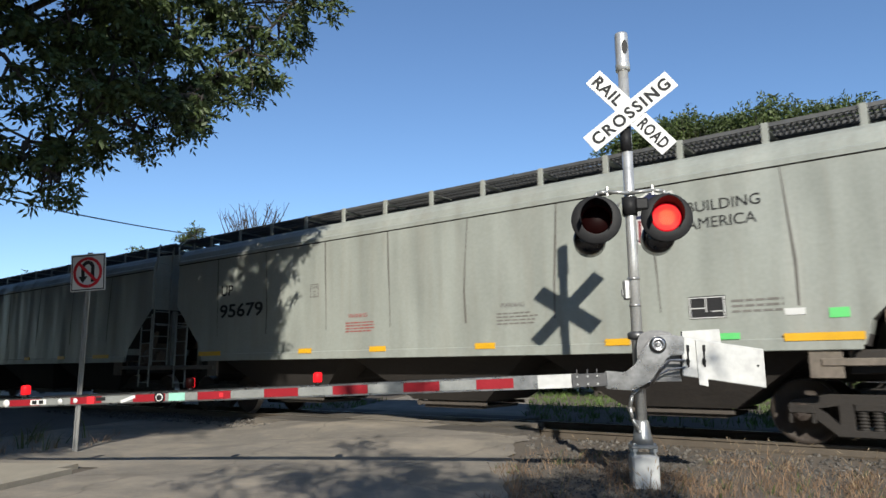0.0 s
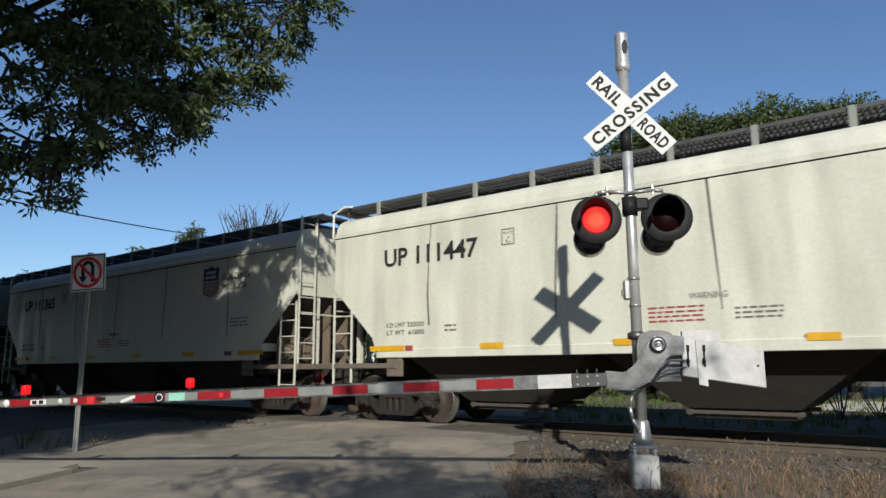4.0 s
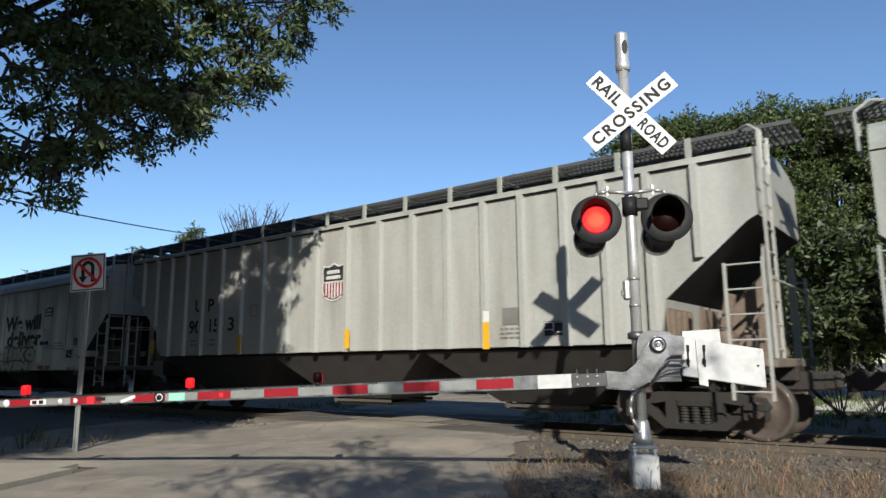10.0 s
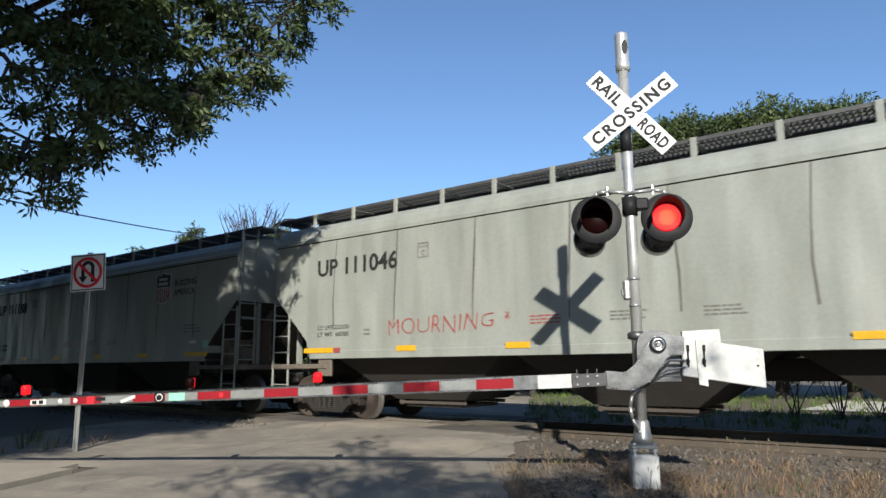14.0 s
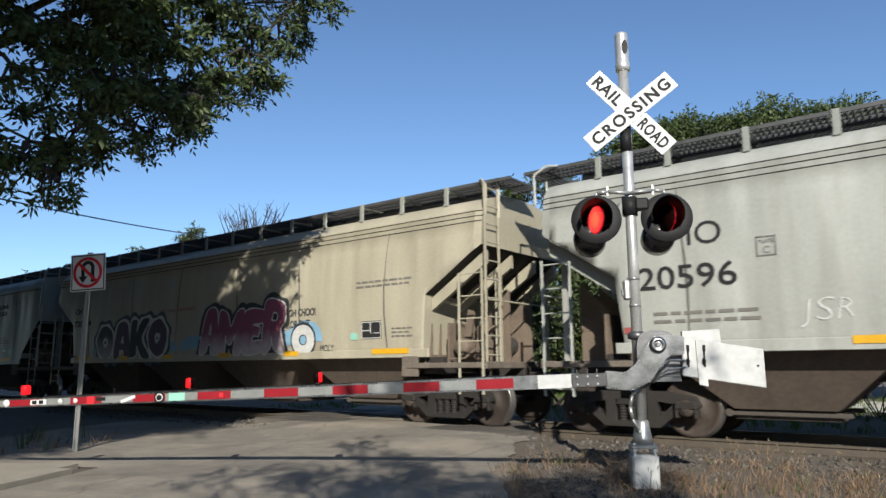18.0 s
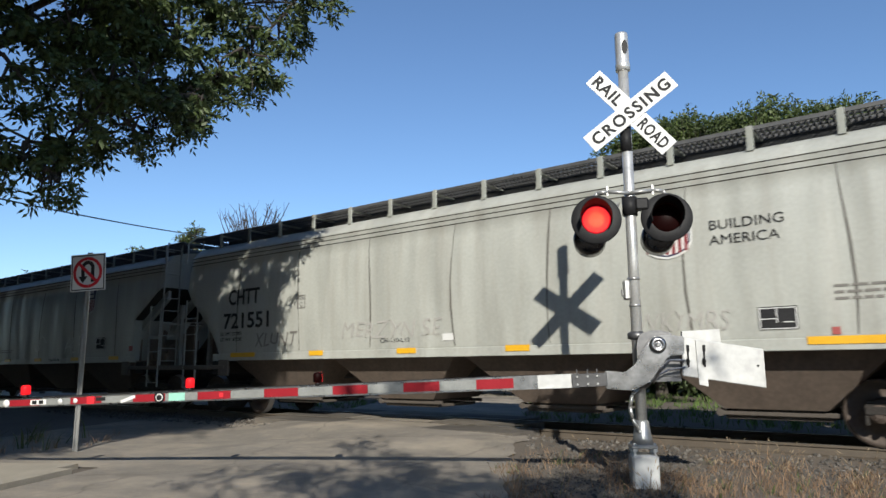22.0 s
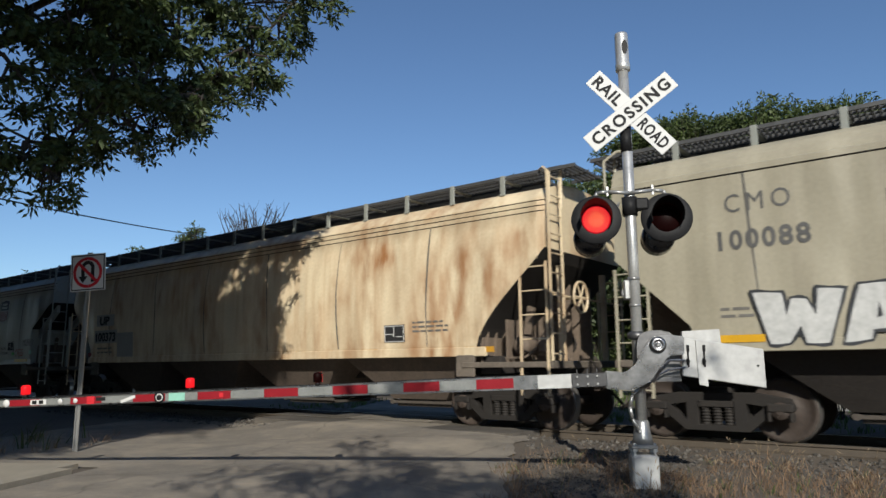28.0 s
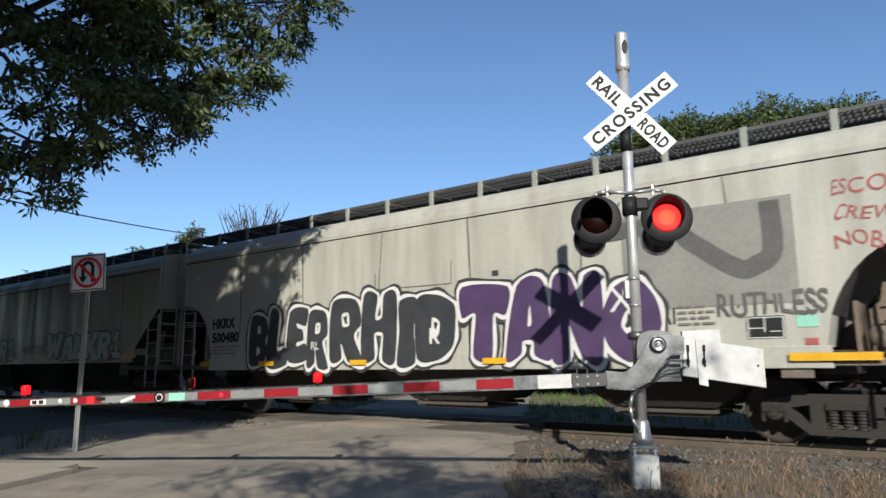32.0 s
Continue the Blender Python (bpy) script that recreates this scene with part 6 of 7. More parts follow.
SILL_DIRT = material("dusty_sill", (0.115, 0.095, 0.076), 0.75, 0, 16, 2.5, 0.35, 0.1)
GRIME = material("grimy_plate", (0.125, 0.094, 0.07), 0.8, 0, 20, 3, 0.3, 0.15)
# dark line colour that stands in for the soft shading at dented seams
SEAM = material("seam_shade", (0.085, 0.08, 0.07), 0.7, 0, 30, 2, 0.3, 0.0)
BAY = material("dusty_brown_bay", (0.085, 0.064, 0.05), 0.8, 0, 14, 2, 0.35, 0.1, streak=0.4, streak_colour=(0.05, 0.04, 0.032))
OUTLET = material("dusty_outlet", (0.06, 0.05, 0.042), 0.8, 0.1, 20, 3, 0.3, 0.2)
GREY_GREEN = paint("grey_green_paint", (0.232, 0.245, 0.221), 0.25)
CREAM = paint("cream_paint", (0.508, 0.509, 0.436), 0.08)
PALE = paint("pale_grey_paint", (0.367, 0.373, 0.341), 0.2)
PALE_DULL = paint("dull_pale_paint", (0.315, 0.32, 0.29), 0.25)
RIB_GREY = paint("ribbed_grey_paint", (0.282, 0.282, 0.261), 0.25)
TAN = paint("tan_paint", (0.32, 0.292, 0.222), 0.15)
SILVER_GREY = paint("silver_grey_paint", (0.297, 0.302, 0.276), 0.25)
RUSTED = rust_paint("rust_streaked_paint", (0.59, 0.49, 0.335), 0.45, (0.30, 0.15, 0.06), 0.12)
OLIVE = paint("olive_grey_paint", (0.30, 0.272, 0.203), 0.25)
DULL = paint("dull_white_paint", (0.328, 0.322, 0.282), 0.3)
G_WHITE = material("white_spray_paint", (0.52, 0.51, 0.49), 0.6, 0, 40, 3, 0.1, 0)
G_BLACK = material("black_spray_paint", (0.03, 0.032, 0.036), 0.55, 0, 40, 3, 0.4, 0)
G_PURPLE = material("purple_spray_paint", (0.058, 0.034, 0.085), 0.5, 0, 40, 3, 0.3, 0)
G_PINK = material("pink_spray_paint", (0.17, 0.05, 0.085), 0.55, 0, 40, 3, 0.2, 0)
G_RED = material("red_spray_paint", (0.25, 0.055, 0.05), 0.6, 0, 40, 3, 0.2, 0)
G_BLUE = material("blue_spray_paint", (0.172, 0.31, 0.43), 0.55, 0, 40, 3, 0.2, 0)
G_GREEN = material("green_sticker", (0.103, 0.473, 0.138), 0.5, 0, 40, 3, 0.1, 0)
MINT = material("mint_sticker", (0.215, 0.447, 0.361), 0.5, 0, 40, 3, 0.1, 0)
ORANGE = material("orange_reflector", (0.473, 0.241, 0.026), 0.45, 0, 40, 3, 0.15, 0)


def standard_yellow(length, n=5):
    out = [(1.18, 0.95)]
    out += [(1.18 + (length - 3.4) * k / n + 0.4, 0.42) for k in range(1, n)]
    return out + [(length - 2.15, 0.95)]


def gap_to(a, b):
    return b - a - 1.284


Q = dict(Y=-36.9, A=-18.07, B=0.74, C=18.42, D=36.04, E=54.94, F=74.05, G=91.97, H=110.6, I=129.48, J=148.71, K=168.01, L=187.39, M=206.44, N=224.22, O=242.3)
Q = {k: v * ALONG + 0.7952 for k, v in Q.items()}
LEN = {k: gap_to(Q[k], Q[chr(ord(k) + 1)]) for k in "ABCDEFGHIJKLMN"}
LEN["E"], LEN["K"] = 17.15, 17.23
LEN["F"] -= 0.2
LEN["Y"] = gap_to(Q["Y"], Q["A"])
CARS = {}


def cars():
    def make(key, label, style, pt, yellow, bays=3, **kw):
        n = LEN[key]
        yellow = [(x if x >= 0 else n / ALONG + x, w) for x, w in yellow]
        CARS[key] = hopper_car(label, n, style, pt, Q[key], yellow, bays, **kw)
        return CARS[key], n

    usual = [(1.12, 0.93), (3.9, 0.5), (6.5, 0.5), (9.3, 0.42), (11.9, 0.48), (14.3, 0.98)]
    make("Y", "grey-green covered hopper car in the tree's shade", "flat", GREY_GREEN, usual)
    c, n = make("A", "grey-green covered hopper car with crest and slogan", "flat", GREY_GREEN, [(1.2, 0.95), (5.13, 0.43), (7.35, 0.45), (10.03, 0.44), (12.61, 0.42), (15.27, 0.97)], seams=8)
    letter(c, "UP", 2.03, 2.90, 0.27, width=0.5, bold=0.02)
    letter(c, "95679", 2.0, 2.36, 0.33, width=1.75, bold=0.02)
    c_box(c, 5.44, 2.65, 0.27)
    shield(c, 13.48, 2.97, 0.70)
    letter(c, "BUILDING\nAMERICA", 14.03, 3.12, 0.17, width=1.08, bold=0.015, line=1.1)
    consolidated(c, 13.98, 1.78, 0.53)
    bars(c, 14.6, 2.0, 0.7, 0.045, 3)
    letter(c, "WARNING", 6.68, 2.14, 0.085, G_RED, 0.56)
    bars(c, 6.6, 2.02, 0.85, 0.035, 4, G_RED, 2)
    letter(c, "WARNING", 10.57, 2.14, 0.085, FADED, 0.52)
    bars(c, 10.5, 2.02, 0.85, 0.035, 4, FADED, 3)
    plate(c, 15.30, 1.78, 0.26, 0.09, WHITE)
    plate(c, 15.85, 1.72, 0.24, 0.13, G_GREEN, "sticker", label="green sticker")
    plate(c, 14.39, 1.47, 0.30, 0.09, G_GREEN, "sticker", 0.035, label="green sticker")

    for key, number in (("B", "UP 111365"), ("C", "UP 111447")):
        c, n = make(key, "cream-white covered hopper car with black lettering", "flat", CREAM, usual, seams=5)
        letter(c, number, 1.48, 3.13, 0.36, width=2.38, bold=0.025)
        c_box(c, 4.39, 3.26, 0.27)
        letter(c, "LD LMT 225000", 1.56, 1.89, 0.095, width=0.98, bold=0.01)
        letter(c, "LT WT  61000", 1.56, 1.74, 0.095, width=0.98, bold=0.01)
        bars(c, 3.05, 1.86, 0.28, 0.05, 2, FADED, 5)
        letter(c, "WARNING", 7.74, 2.08, 0.10, FADED, 0.56)
        bars(c, 7.09, 1.96, 0.86, 0.04, 4, G_RED, 6)
        bars(c, 8.39, 1.90, 0.65, 0.04, 3, FADED, 7)
        shield(c, 12.97, 2.93, 0.68)
        letter(c, "BUILDING\nAMERICA", 13.47, 3.05, 0.17, width=1.12, bold=0.015, line=1.1)
        bars(c, 13.9, 2.3, 0.8, 0.05, 3, FADED, 8)
        plate(c, 2.08, 1.425, 0.2, 0.1, G_RED, "reflector", 0.035)
        plate(c, 13.75, 1.42, 0.3, 0.1, G_PINK, "reflector", 0.035)

    c, n = make("D", "pale grey covered hopper car with large slogan and graffiti", "flat", PALE, [], 4, low=1.08, seams=6)
    letter(c, "UP", 1.71, 2.51, 0.30, width=0.57, bold=0.03)
    letter(c, "90802", 1.76, 1.89, 0.34, width=1.43, bold=0.02)
    c_box(c, 4.0, 2.25, 0.27)
    bars(c, 1.87, 1.6, 0.8, 0.06, 2, FADED, 9)
    letter(c, "DUKE", 2.1, 1.72, 0.13, FADED, 0.5, lean=0.2)
    letter(c, "We will", 9.96, 2.50, 0.50, width=3.0, bold=0.045)
    letter(c, "deliver...", 10.23, 1.95, 0.50, width=3.45, bold=0.045)
    shield(c, 13.56, 2.48, 0.66, True)
    for x, w, m in ((1.36, 0.30, 1), (16.04, 0.19, -1)):
        for k in range(4):
            plate(c, x + k * w / 4, 2.27 - 0.05 * k, 0.03, 0.8, G_BLACK, "paint_stripe")
        plate(c, x + 0.1, 1.38, w * 0.7, 0.88, YELLOW, "reflector")
    for x in (5.35, 7.48, 12.52):
        plate(c, x, 1.39, 0.16, 0.42, YELLOW, "reflector")
    tag(c, (((0.0, 0.95), (0.5, 1.0)), ((0.03, 0.8), (0.22, 0.78), (0.1, 0.35), (0.0, 0.1)), ((0.24, 0.05), (0.28, 0.75), (0.44, 0.85)), ((0.24, 0.42), (0.5, 0.45)), ((0.36, 0.1), (0.52, 0.9), (0.6, 0.08)), ((0.62, 0.05), (0.66, 0.98), (0.72, 0.3)), ((0.86, 0.9), (0.7, 0.42), (0.9, 0.06)), ((0.93, 0.55), (0.88, 0.62), (0.9, 0.72), (0.96, 0.66), (0.94, 0.42)), ((0.97, 0.62), (1.02, 0.68), (0.98, 0.45), (1.06, 0.44))), 4.5, 1.5, 2.2, 0.55, G_BLACK, 0.035)
    tag(c, (((0.0, 0.8), (0.12, 0.6), (0.3, 0.95), (0.1, 0.3)), ((0.15, 0.2), (0.4, 0.7), (0.3, 0.15)), ((0.4, 0.6), (0.5, 0.2), (0.6, 0.65), (0.55, 0.1)), ((0.7, 0.05), (0.66, 0.75), (0.95, 0.55), (0.78, 0.3)), ((0.0, 0.42), (1.0, 0.5))), 9.2, 1.5, 0.85, 0.36, G_BLACK, 0.028)
    bars(c, 8.35, 1.7, 0.8, 0.05, 2, FADED, 10)
    graffiti(c, "HIKO", 10.1, 1.40, 2.6, 0.44, (G_CREAM,), ((0.17, G_BLACK),), 0.5, 0.05, 0.006, 12, "cream and black graffiti letter", G_BLACK)
    graffiti(c, "WIN", 9.95, 1.10, 2.5, 0.28, (G_CREAM,), ((0.12, G_BLACK),), 0.6, 0.0, 0.068, 13, "cream and black graffiti letter")
    letter(c, "Hello", 13.2, 1.78, 0.2, G_BLUE, 0.85, bold=0.01, label="blue spray tag")
    bars(c, 14.12, 1.94, 0.78, 0.055, 3, FADED, 14)
    consolidated(c, 15.06, 1.46, 0.45)
    plate(c, 15.64, 1.61, 0.22, 0.17, WHITE)
    plate(c, 15.52, 1.87, 0.3, 0.23, FADED, "patch", label="grey painted patch")
    plate(c, 15.89, 1.45, 0.15, 0.08, G_RED, "sticker")
    bars(c, 13.1, 1.12, 1.05, 0.16, 1, G_RED, 45).location.y = -0.04
    letter(c, "100-181", 15.27, 1.09, 0.11, FADED, 0.62, off=0.04)

    c, n = make("E", "grey covered hopper car with ribbed sides", "rib", RIB_GREY, [], 3, cut="rib")
    for t, x, z, w in (("U", 3.34, 2.58, 0.30), ("P", 3.93, 2.56, 0.26), ("90", 3.09, 2.02, 0.54), ("15", 4.03, 2.03, 0.40), ("3", 4.83, 2.04, 0.26)):
        letter(c, t, x, z, 0.34, bold=0.02, off=-0.082, width=w)
    for x, w, k in ((3.19, 0.48, 11), (4.05, 0.52, 12)):
        bars(c, x, 1.8, w, 0.07, 2, FADED, k).location.y = 0.085
    c_box(c, 5.75, 2.33, 0.26).location.y = 0.085
    shield(c, 8.72, 2.58, 0.66, mono=True).location.y = 0.07
    for x, z, h in ((1.38, 1.51, 0.38), (5.39, 1.46, 0.46), (9.17, 1.5, 0.40), (12.78, 1.42, 0.48)):
        plate(c, x, z, 0.14, h, YELLOW, "reflector", 0.0)
    plate(c, 12.79, 1.9, 0.13, 0.2, WHITE, "placard", 0.0)
    plate(c, 13.16, 1.84, 0.34, 0.3, FADED, "patch", -0.085, label="grey painted patch")
    bars(c, 13.1, 1.75, 0.46, 0.045, 3, FADED, 15).location.y = 0.085
    consolidated(c, 14.0, 1.6, 0.42).location.y = 0.085

    for key, number in (("F", "UP 111188"), ("G", "UP 111046")):
        c, n = make(key, "grey-green covered hopper car with crest and slogan", "flat", GREY_GREEN, usual, seams=8)
        letter(c, number, 1.49, 3.10, 0.36, width=2.40, bold=0.025)
        c_box(c, 4.43, 3.23, 0.27)
        letter(c, "LD LMT 225300", 1.53, 1.92, 0.095, width=0.97, bold=0.01)
        letter(c, "LT WT  60700", 1.53, 1.77, 0.095, width=0.97, bold=0.01)
        bars(c, 2.95, 1.86, 0.22, 0.05, 2, FADED, 5)
        shield(c, 12.96, 2.92, 0.70)
        letter(c, "BUILDING\nAMERICA", 13.53, 3.07, 0.17, width=1.07, bold=0.015, line=1.1)
        bars(c, 14.12, 2.22, 0.75, 0.05, 3, FADED, 8)
        plate(c, 15.04, 1.65, 0.22, 0.17, MINT, "sticker", label="mint-green sticker")
        plate(c, 14.42, 1.75, 0.3, 0.08, WHITE)
        plate(c, 2.08, 1.425, 0.2, 0.1, G_RED, "reflector", 0.035)
        for k in range(3):
            bars(c, 7.0 + 1.5 * k, 1.95, 0.65, 0.035, 3, FADED if k else G_RED, 20 + k)
        if key == "G":
            letter(c, "MOURNING *", 3.65, 1.74, 0.34, G_RED, 2.95, bold=-0.018, lean=0.1, turn=-1.0, label="thin red spray tag")

    c, n = make("H", "tan covered hopper car with pink and white graffiti", "round", TAN, [(1.6, 0.9), (4.4, 0.5), (6.8, 0.5), (9.4, 0.5), (11.97, 0.5), (14.78, 1.0)], 4, cut="diag", seams=6)
    letter(c, "CHTT", 1.45, 2.82, 0.19, width=0.85, bold=0.01)
    letter(c, "720354", 1.45, 2.43, 0.19, width=1.1, bold=0.01)
    for x, w, h, m in ((2.75, 4.7, 0.55, G_BLUE), (7.6, 5.4, 0.6, G_BLUE)):
        letter(c, "ooooo", x, 1.45, h, m, w, bold=0.16, off=0.002, name="graffiti_cloud", label="pale blue sprayed cloud")
    graffiti(c, "OAKO", 3.05, 1.45, 3.95, 0.98, (G_PLUM, G_GREYD, G_BLACK, G_GREYD), ((0.36, G_TEAL), (0.24, G_BLACK), (0.17, G_WHITE)), 0.75, 0.05, 0.004, 7, "fat graffiti letter with a white outline")
    graffiti(c, "AMER", 8.55, 1.5, 3.4, 1.08, (G_FADE,), ((0.26, G_BLACK), (0.06, G_WHITE)), 0.8, 0.14, 0.004, 9, "pink and white graffiti letter with a dark outline", G_BLACK)
    letter(c, "o", 12.1, 1.52, 0.75, G_BLUE, 1.15, bold=0.16, off=0.002, name="graffiti_cloud", label="pale blue sprayed cloud")
    letter(c, "O", 12.2, 1.44, 0.60, G_BLACK, 0.85, bold=0.14, off=0.010, name="graffiti", label="round white sprayed shape with dark rim")
    letter(c, "O", 12.24, 1.47, 0.54, G_FAINT, 0.77, bold=0.10, off=0.014, name="graffiti_fill")
    letter(c, "MOLY", 13.2, 1.45, 0.16, G_BLACK, 0.42, bold=0.01, off=0.012)
    letter(c, "HIGH CHOO!\nKROP OUT", 11.96, 2.0, 0.17, G_BLACK, 1.1, bold=0.02, line=1.1, off=0.012)
    letter(c, "DO NOT HAMMER", 6.6, 2.62, 0.09, G_RED, 1.7)
    bars(c, 14.32, 2.84, 1.8, 0.055, 2, FADED, 30)
    consolidated(c, 14.47, 1.69, 0.58)
    plate(c, 14.15, 1.68, 0.2, 0.14, MINT, "sticker", label="mint-green sticker")
    bars(c, 15.33, 1.86, 0.55, 0.045, 3, FADED, 31)

    c, n = make("I", "silver-grey covered hopper car with black lettering", "round", SILVER_GREY, [(1.70, 1.0), (4.62, 0.49), (7.4, 0.5), (9.95, 0.5), (12.67, 0.49), (15.15, 0.57)], 4, cut="diag", seams=6)
    letter(c, "CMO", 1.87, 2.89, 0.36, width=1.19, bold=0.01)
    letter(c, "20596", 1.74, 2.26, 0.36, width=1.5, bold=0.01)
    c_box(c, 3.53, 2.62, 0.26)
    bars(c, 1.95, 1.86, 1.7, 0.07, 2, FADED, 33)
    plate(c, 1.45, 1.6, 0.18, 0.1, G_RED, "sticker")
    letter(c, "ARI THROUGH SILL", 5.78, 1.38, 0.09, width=1.18, off=0.045, bold=0.01)
    letter(c, "CH-110-L04", 11.1, 1.38, 0.09, width=0.78, off=0.045, bold=0.01)
    letter(c, "JSR", 4.0, 1.70, 0.30, G_FAINT, 0.7, bold=-0.02, lean=0.2, label="thin white spray tag")
    letter(c, "F", 6.41, 1.72, 0.26, G_FAINT, 0.3, bold=-0.02, lean=0.3, label="thin white spray tag")
    tag(c, (((0.0, 0.55), (0.12, 0.2), (0.36, 0.28), (0.36, 0.72), (0.6, 1.0), (0.95, 0.62)),), 9.9, 1.6, 0.95, 0.62, G_FAINT, 0.03)
    letter(c, "ALR", 12.17, 1.58, 0.62, G_FAINT, 1.3, bold=-0.028, lean=0.1, label="thin white spray tag")
    shield(c, 13.70, 2.85, 0.70)
    consolidated(c, 14.30, 1.70, 0.57)
    plate(c, 16.3, 1.62, 0.2, 0.14, G_RED, "sticker")
    bars(c, 6.9, 1.78, 1.3, 0.04, 2, FADED, 44)

    c, n = make("J", "silver-grey covered hopper car with crest and slogan", "round", SILVER_GREY, [(2.05, 0.96), (4.97, 0.45), (7.6, 0.5), (10.2, 0.5), (12.73, 0.6), (15.09, 0.97)], 4, cut="arch", seams=7)
    letter(c, "CHTT", 1.91, 2.66, 0.38, width=1.24, bold=0.02)
    letter(c, "721551", 1.72, 2.08, 0.38, width=1.81, bold=0.02)
    letter(c, "LD LMT 223800", 1.60, 1.91, 0.085, width=0.87, bold=0.01)
    letter(c, "LT WT  63200", 1.60, 1.77, 0.085, width=0.87, bold=0.01)
    c_box(c, 4.54, 2.43, 0.27)
    letter(c, "XLUNT", 3.0, 1.62, 0.33, FADED, 1.55, lean=0.25, label="faded grey spray tag")
    letter(c, "MERZYN SE", 6.0, 1.72, 0.34, PATCH, 2.8, lean=0.25, label="faded grey spray tag")
    letter(c, "CH-110-L10", 7.14, 1.60, 0.09, width=0.8)
    plate(c, 8.77, 1.60, 0.26, 0.13, WHITE)
    shield(c, 13.25, 2.75, 0.70)
    letter(c, "BUILDING\nAMERICA", 13.89, 2.85, 0.15, width=1.05, bold=0.015, line=1.1)
    letter(c, "WKYMRS", 12.7, 1.62, 0.3, PATCH, 1.4, lean=0.2, label="faded grey spray tag")
    consolidated(c, 14.49, 1.59, 0.51)
    bars(c, 15.48, 2.12, 0.9, 0.05, 3, FADED, 35)
    plate(c, 16.41, 1.66, 0.2, 0.15, MINT, "sticker", label="mint-green sticker")
    plate(c, 15.4, 1.5, 0.1, 0.1, G_RED, "sticker")

    c, n = make("K", "pale grey covered hopper car with black lettering and graffiti", "round", PALE_DULL, [(2.03, 0.83), (4.84, 0.45), (7.43, 0.61), (10.05, 0.46), (12.6, 0.48), (15.09, 1.04)], 4, cut="diag", seams=7)
    letter(c, "CMO", 1.99, 2.87, 0.36, width=1.15, bold=0.01)
    letter(c, "20250", 1.79, 2.24, 0.36, width=1.56, bold=0.01)
    c_box(c, 3.65, 2.57, 0.26)
    letter(c, "LD LMT 223600 LD\nLT WT  62400 NEW 05-2005", 1.99, 1.72, 0.085, width=1.72, line=1.45, bold=0.01)
    letter(c, "ARI THROUGH SILL", 5.89, 1.38, 0.09, width=1.18, off=0.045, bold=0.01)
    letter(c, "CH-110-L04", 11.25, 1.38, 0.09, width=0.8, off=0.045, bold=0.01)
    flower(c, 10.78, 2.98, 0.34)
    tag(c, (((0.1, 0.6), (0.22, 0.95), (0.34, 0.6)), ((0.14, 0.74), (0.32, 0.74)), ((0.42, 0.6), (0.44, 0.95), (0.62, 0.86), (0.45, 0.76), (0.64, 0.58)), ((0.72, 0.58), (0.74, 0.95)), ((0.92, 0.95), (0.74, 0.76), (0.94, 0.58)), ((0.1, 0.05), (0.14, 0.45), (0.34, 0.38), (0.14, 0.26)), ((0.44, 0.02), (0.46, 0.44), (0.64, 0.36), (0.46, 0.26), (0.66, 0.0)), ((0.84, 0.02), (0.72, 0.2), (0.84, 0.42), (0.96, 0.22), (0.84, 0.02))), 10.44, 2.74, 0.7, 0.5, G_SLATE, 0.028)
    for pts in (((3.9, 1.7), (4.1, 1.95), (5.2, 1.98), (5.3, 2.4), (5.6, 2.44), (5.9, 2.2), (6.2, 1.7)), ((6.45, 1.65), (6.7, 1.85), (7.3, 1.7), (7.35, 2.1), (6.9, 2.3)), ((7.4, 1.65), (7.5, 2.15), (8.0, 2.35), (8.4, 2.2)), ((9.3, 1.7), (9.9, 1.95), (10.7, 1.95), (11.3, 1.75), (11.6, 1.6), (11.8, 1.9))):
        stroke(c, pts, FADED, 0.013)
    letter(c, "TO LS", 4.5, 2.1, 0.16, FADED, 0.4)
    letter(c, "O", 12.75, 1.56, 0.58, FADED, 0.52, bold=0.0, label="faded grey spray tag")
    letter(c, "o", 12.85, 1.68, 0.42, PATCH, 0.32, bold=0.05)
    for pts, wide in ((((11.95, 1.62), (12.3, 1.86), (12.72, 1.98)), 0.12), (((12.05, 1.62), (12.4, 1.78), (12.75, 1.84)), 0.12), (((12.2, 1.62), (12.5, 1.68), (12.75, 1.7)), 0.08)):
        stroke(c, pts, G_MIST, wide)
    for pts in (((11.4, 1.55), (11.7, 1.75), (12.2, 1.98), (12.7, 2.08)), ((11.45, 1.55), (11.8, 1.68), (12.3, 1.8)), ((11.3, 1.6), (11.35, 1.8), (11.5, 1.7)), ((4.6, 2.32), (4.7, 2.1), (4.62, 1.9)), ((5.05, 2.35), (5.2, 1.95), (5.3, 1.62)), ((4.3, 1.6), (4.45, 1.85), (4.6, 1.8), (4.5, 1.62))):
        stroke(c, pts, FADED, 0.016, 0.009)
    shield(c, 13.78, 2.85, 0.72)
    letter(c, "ECONOMY\nMELTDOWN...", 13.50, 1.66, 0.10, FADED, 1.0, line=1.2, bold=0.01)
    consolidated(c, 14.40, 1.78, 0.53)
    plate(c, 14.78, 1.62, 0.2, 0.1, G_GREEN, "sticker", label="green sticker")
    letter(c, "OGSi", 15.07, 1.58, 0.27, G_RED, 0.68, label="thin red spray tag")
    letter(c, "MURKY", 15.70, 1.92, 0.26, FADED, 0.94, lean=0.2, label="thin grey spray tag")
    plate(c, 16.25, 1.64, 0.18, 0.14, MINT, "sticker", label="mint-green sticker")

    c, n = make("L", "rust-streaked cream covered hopper car", "round", RUSTED, [], 4, cut="arch", seams=6)
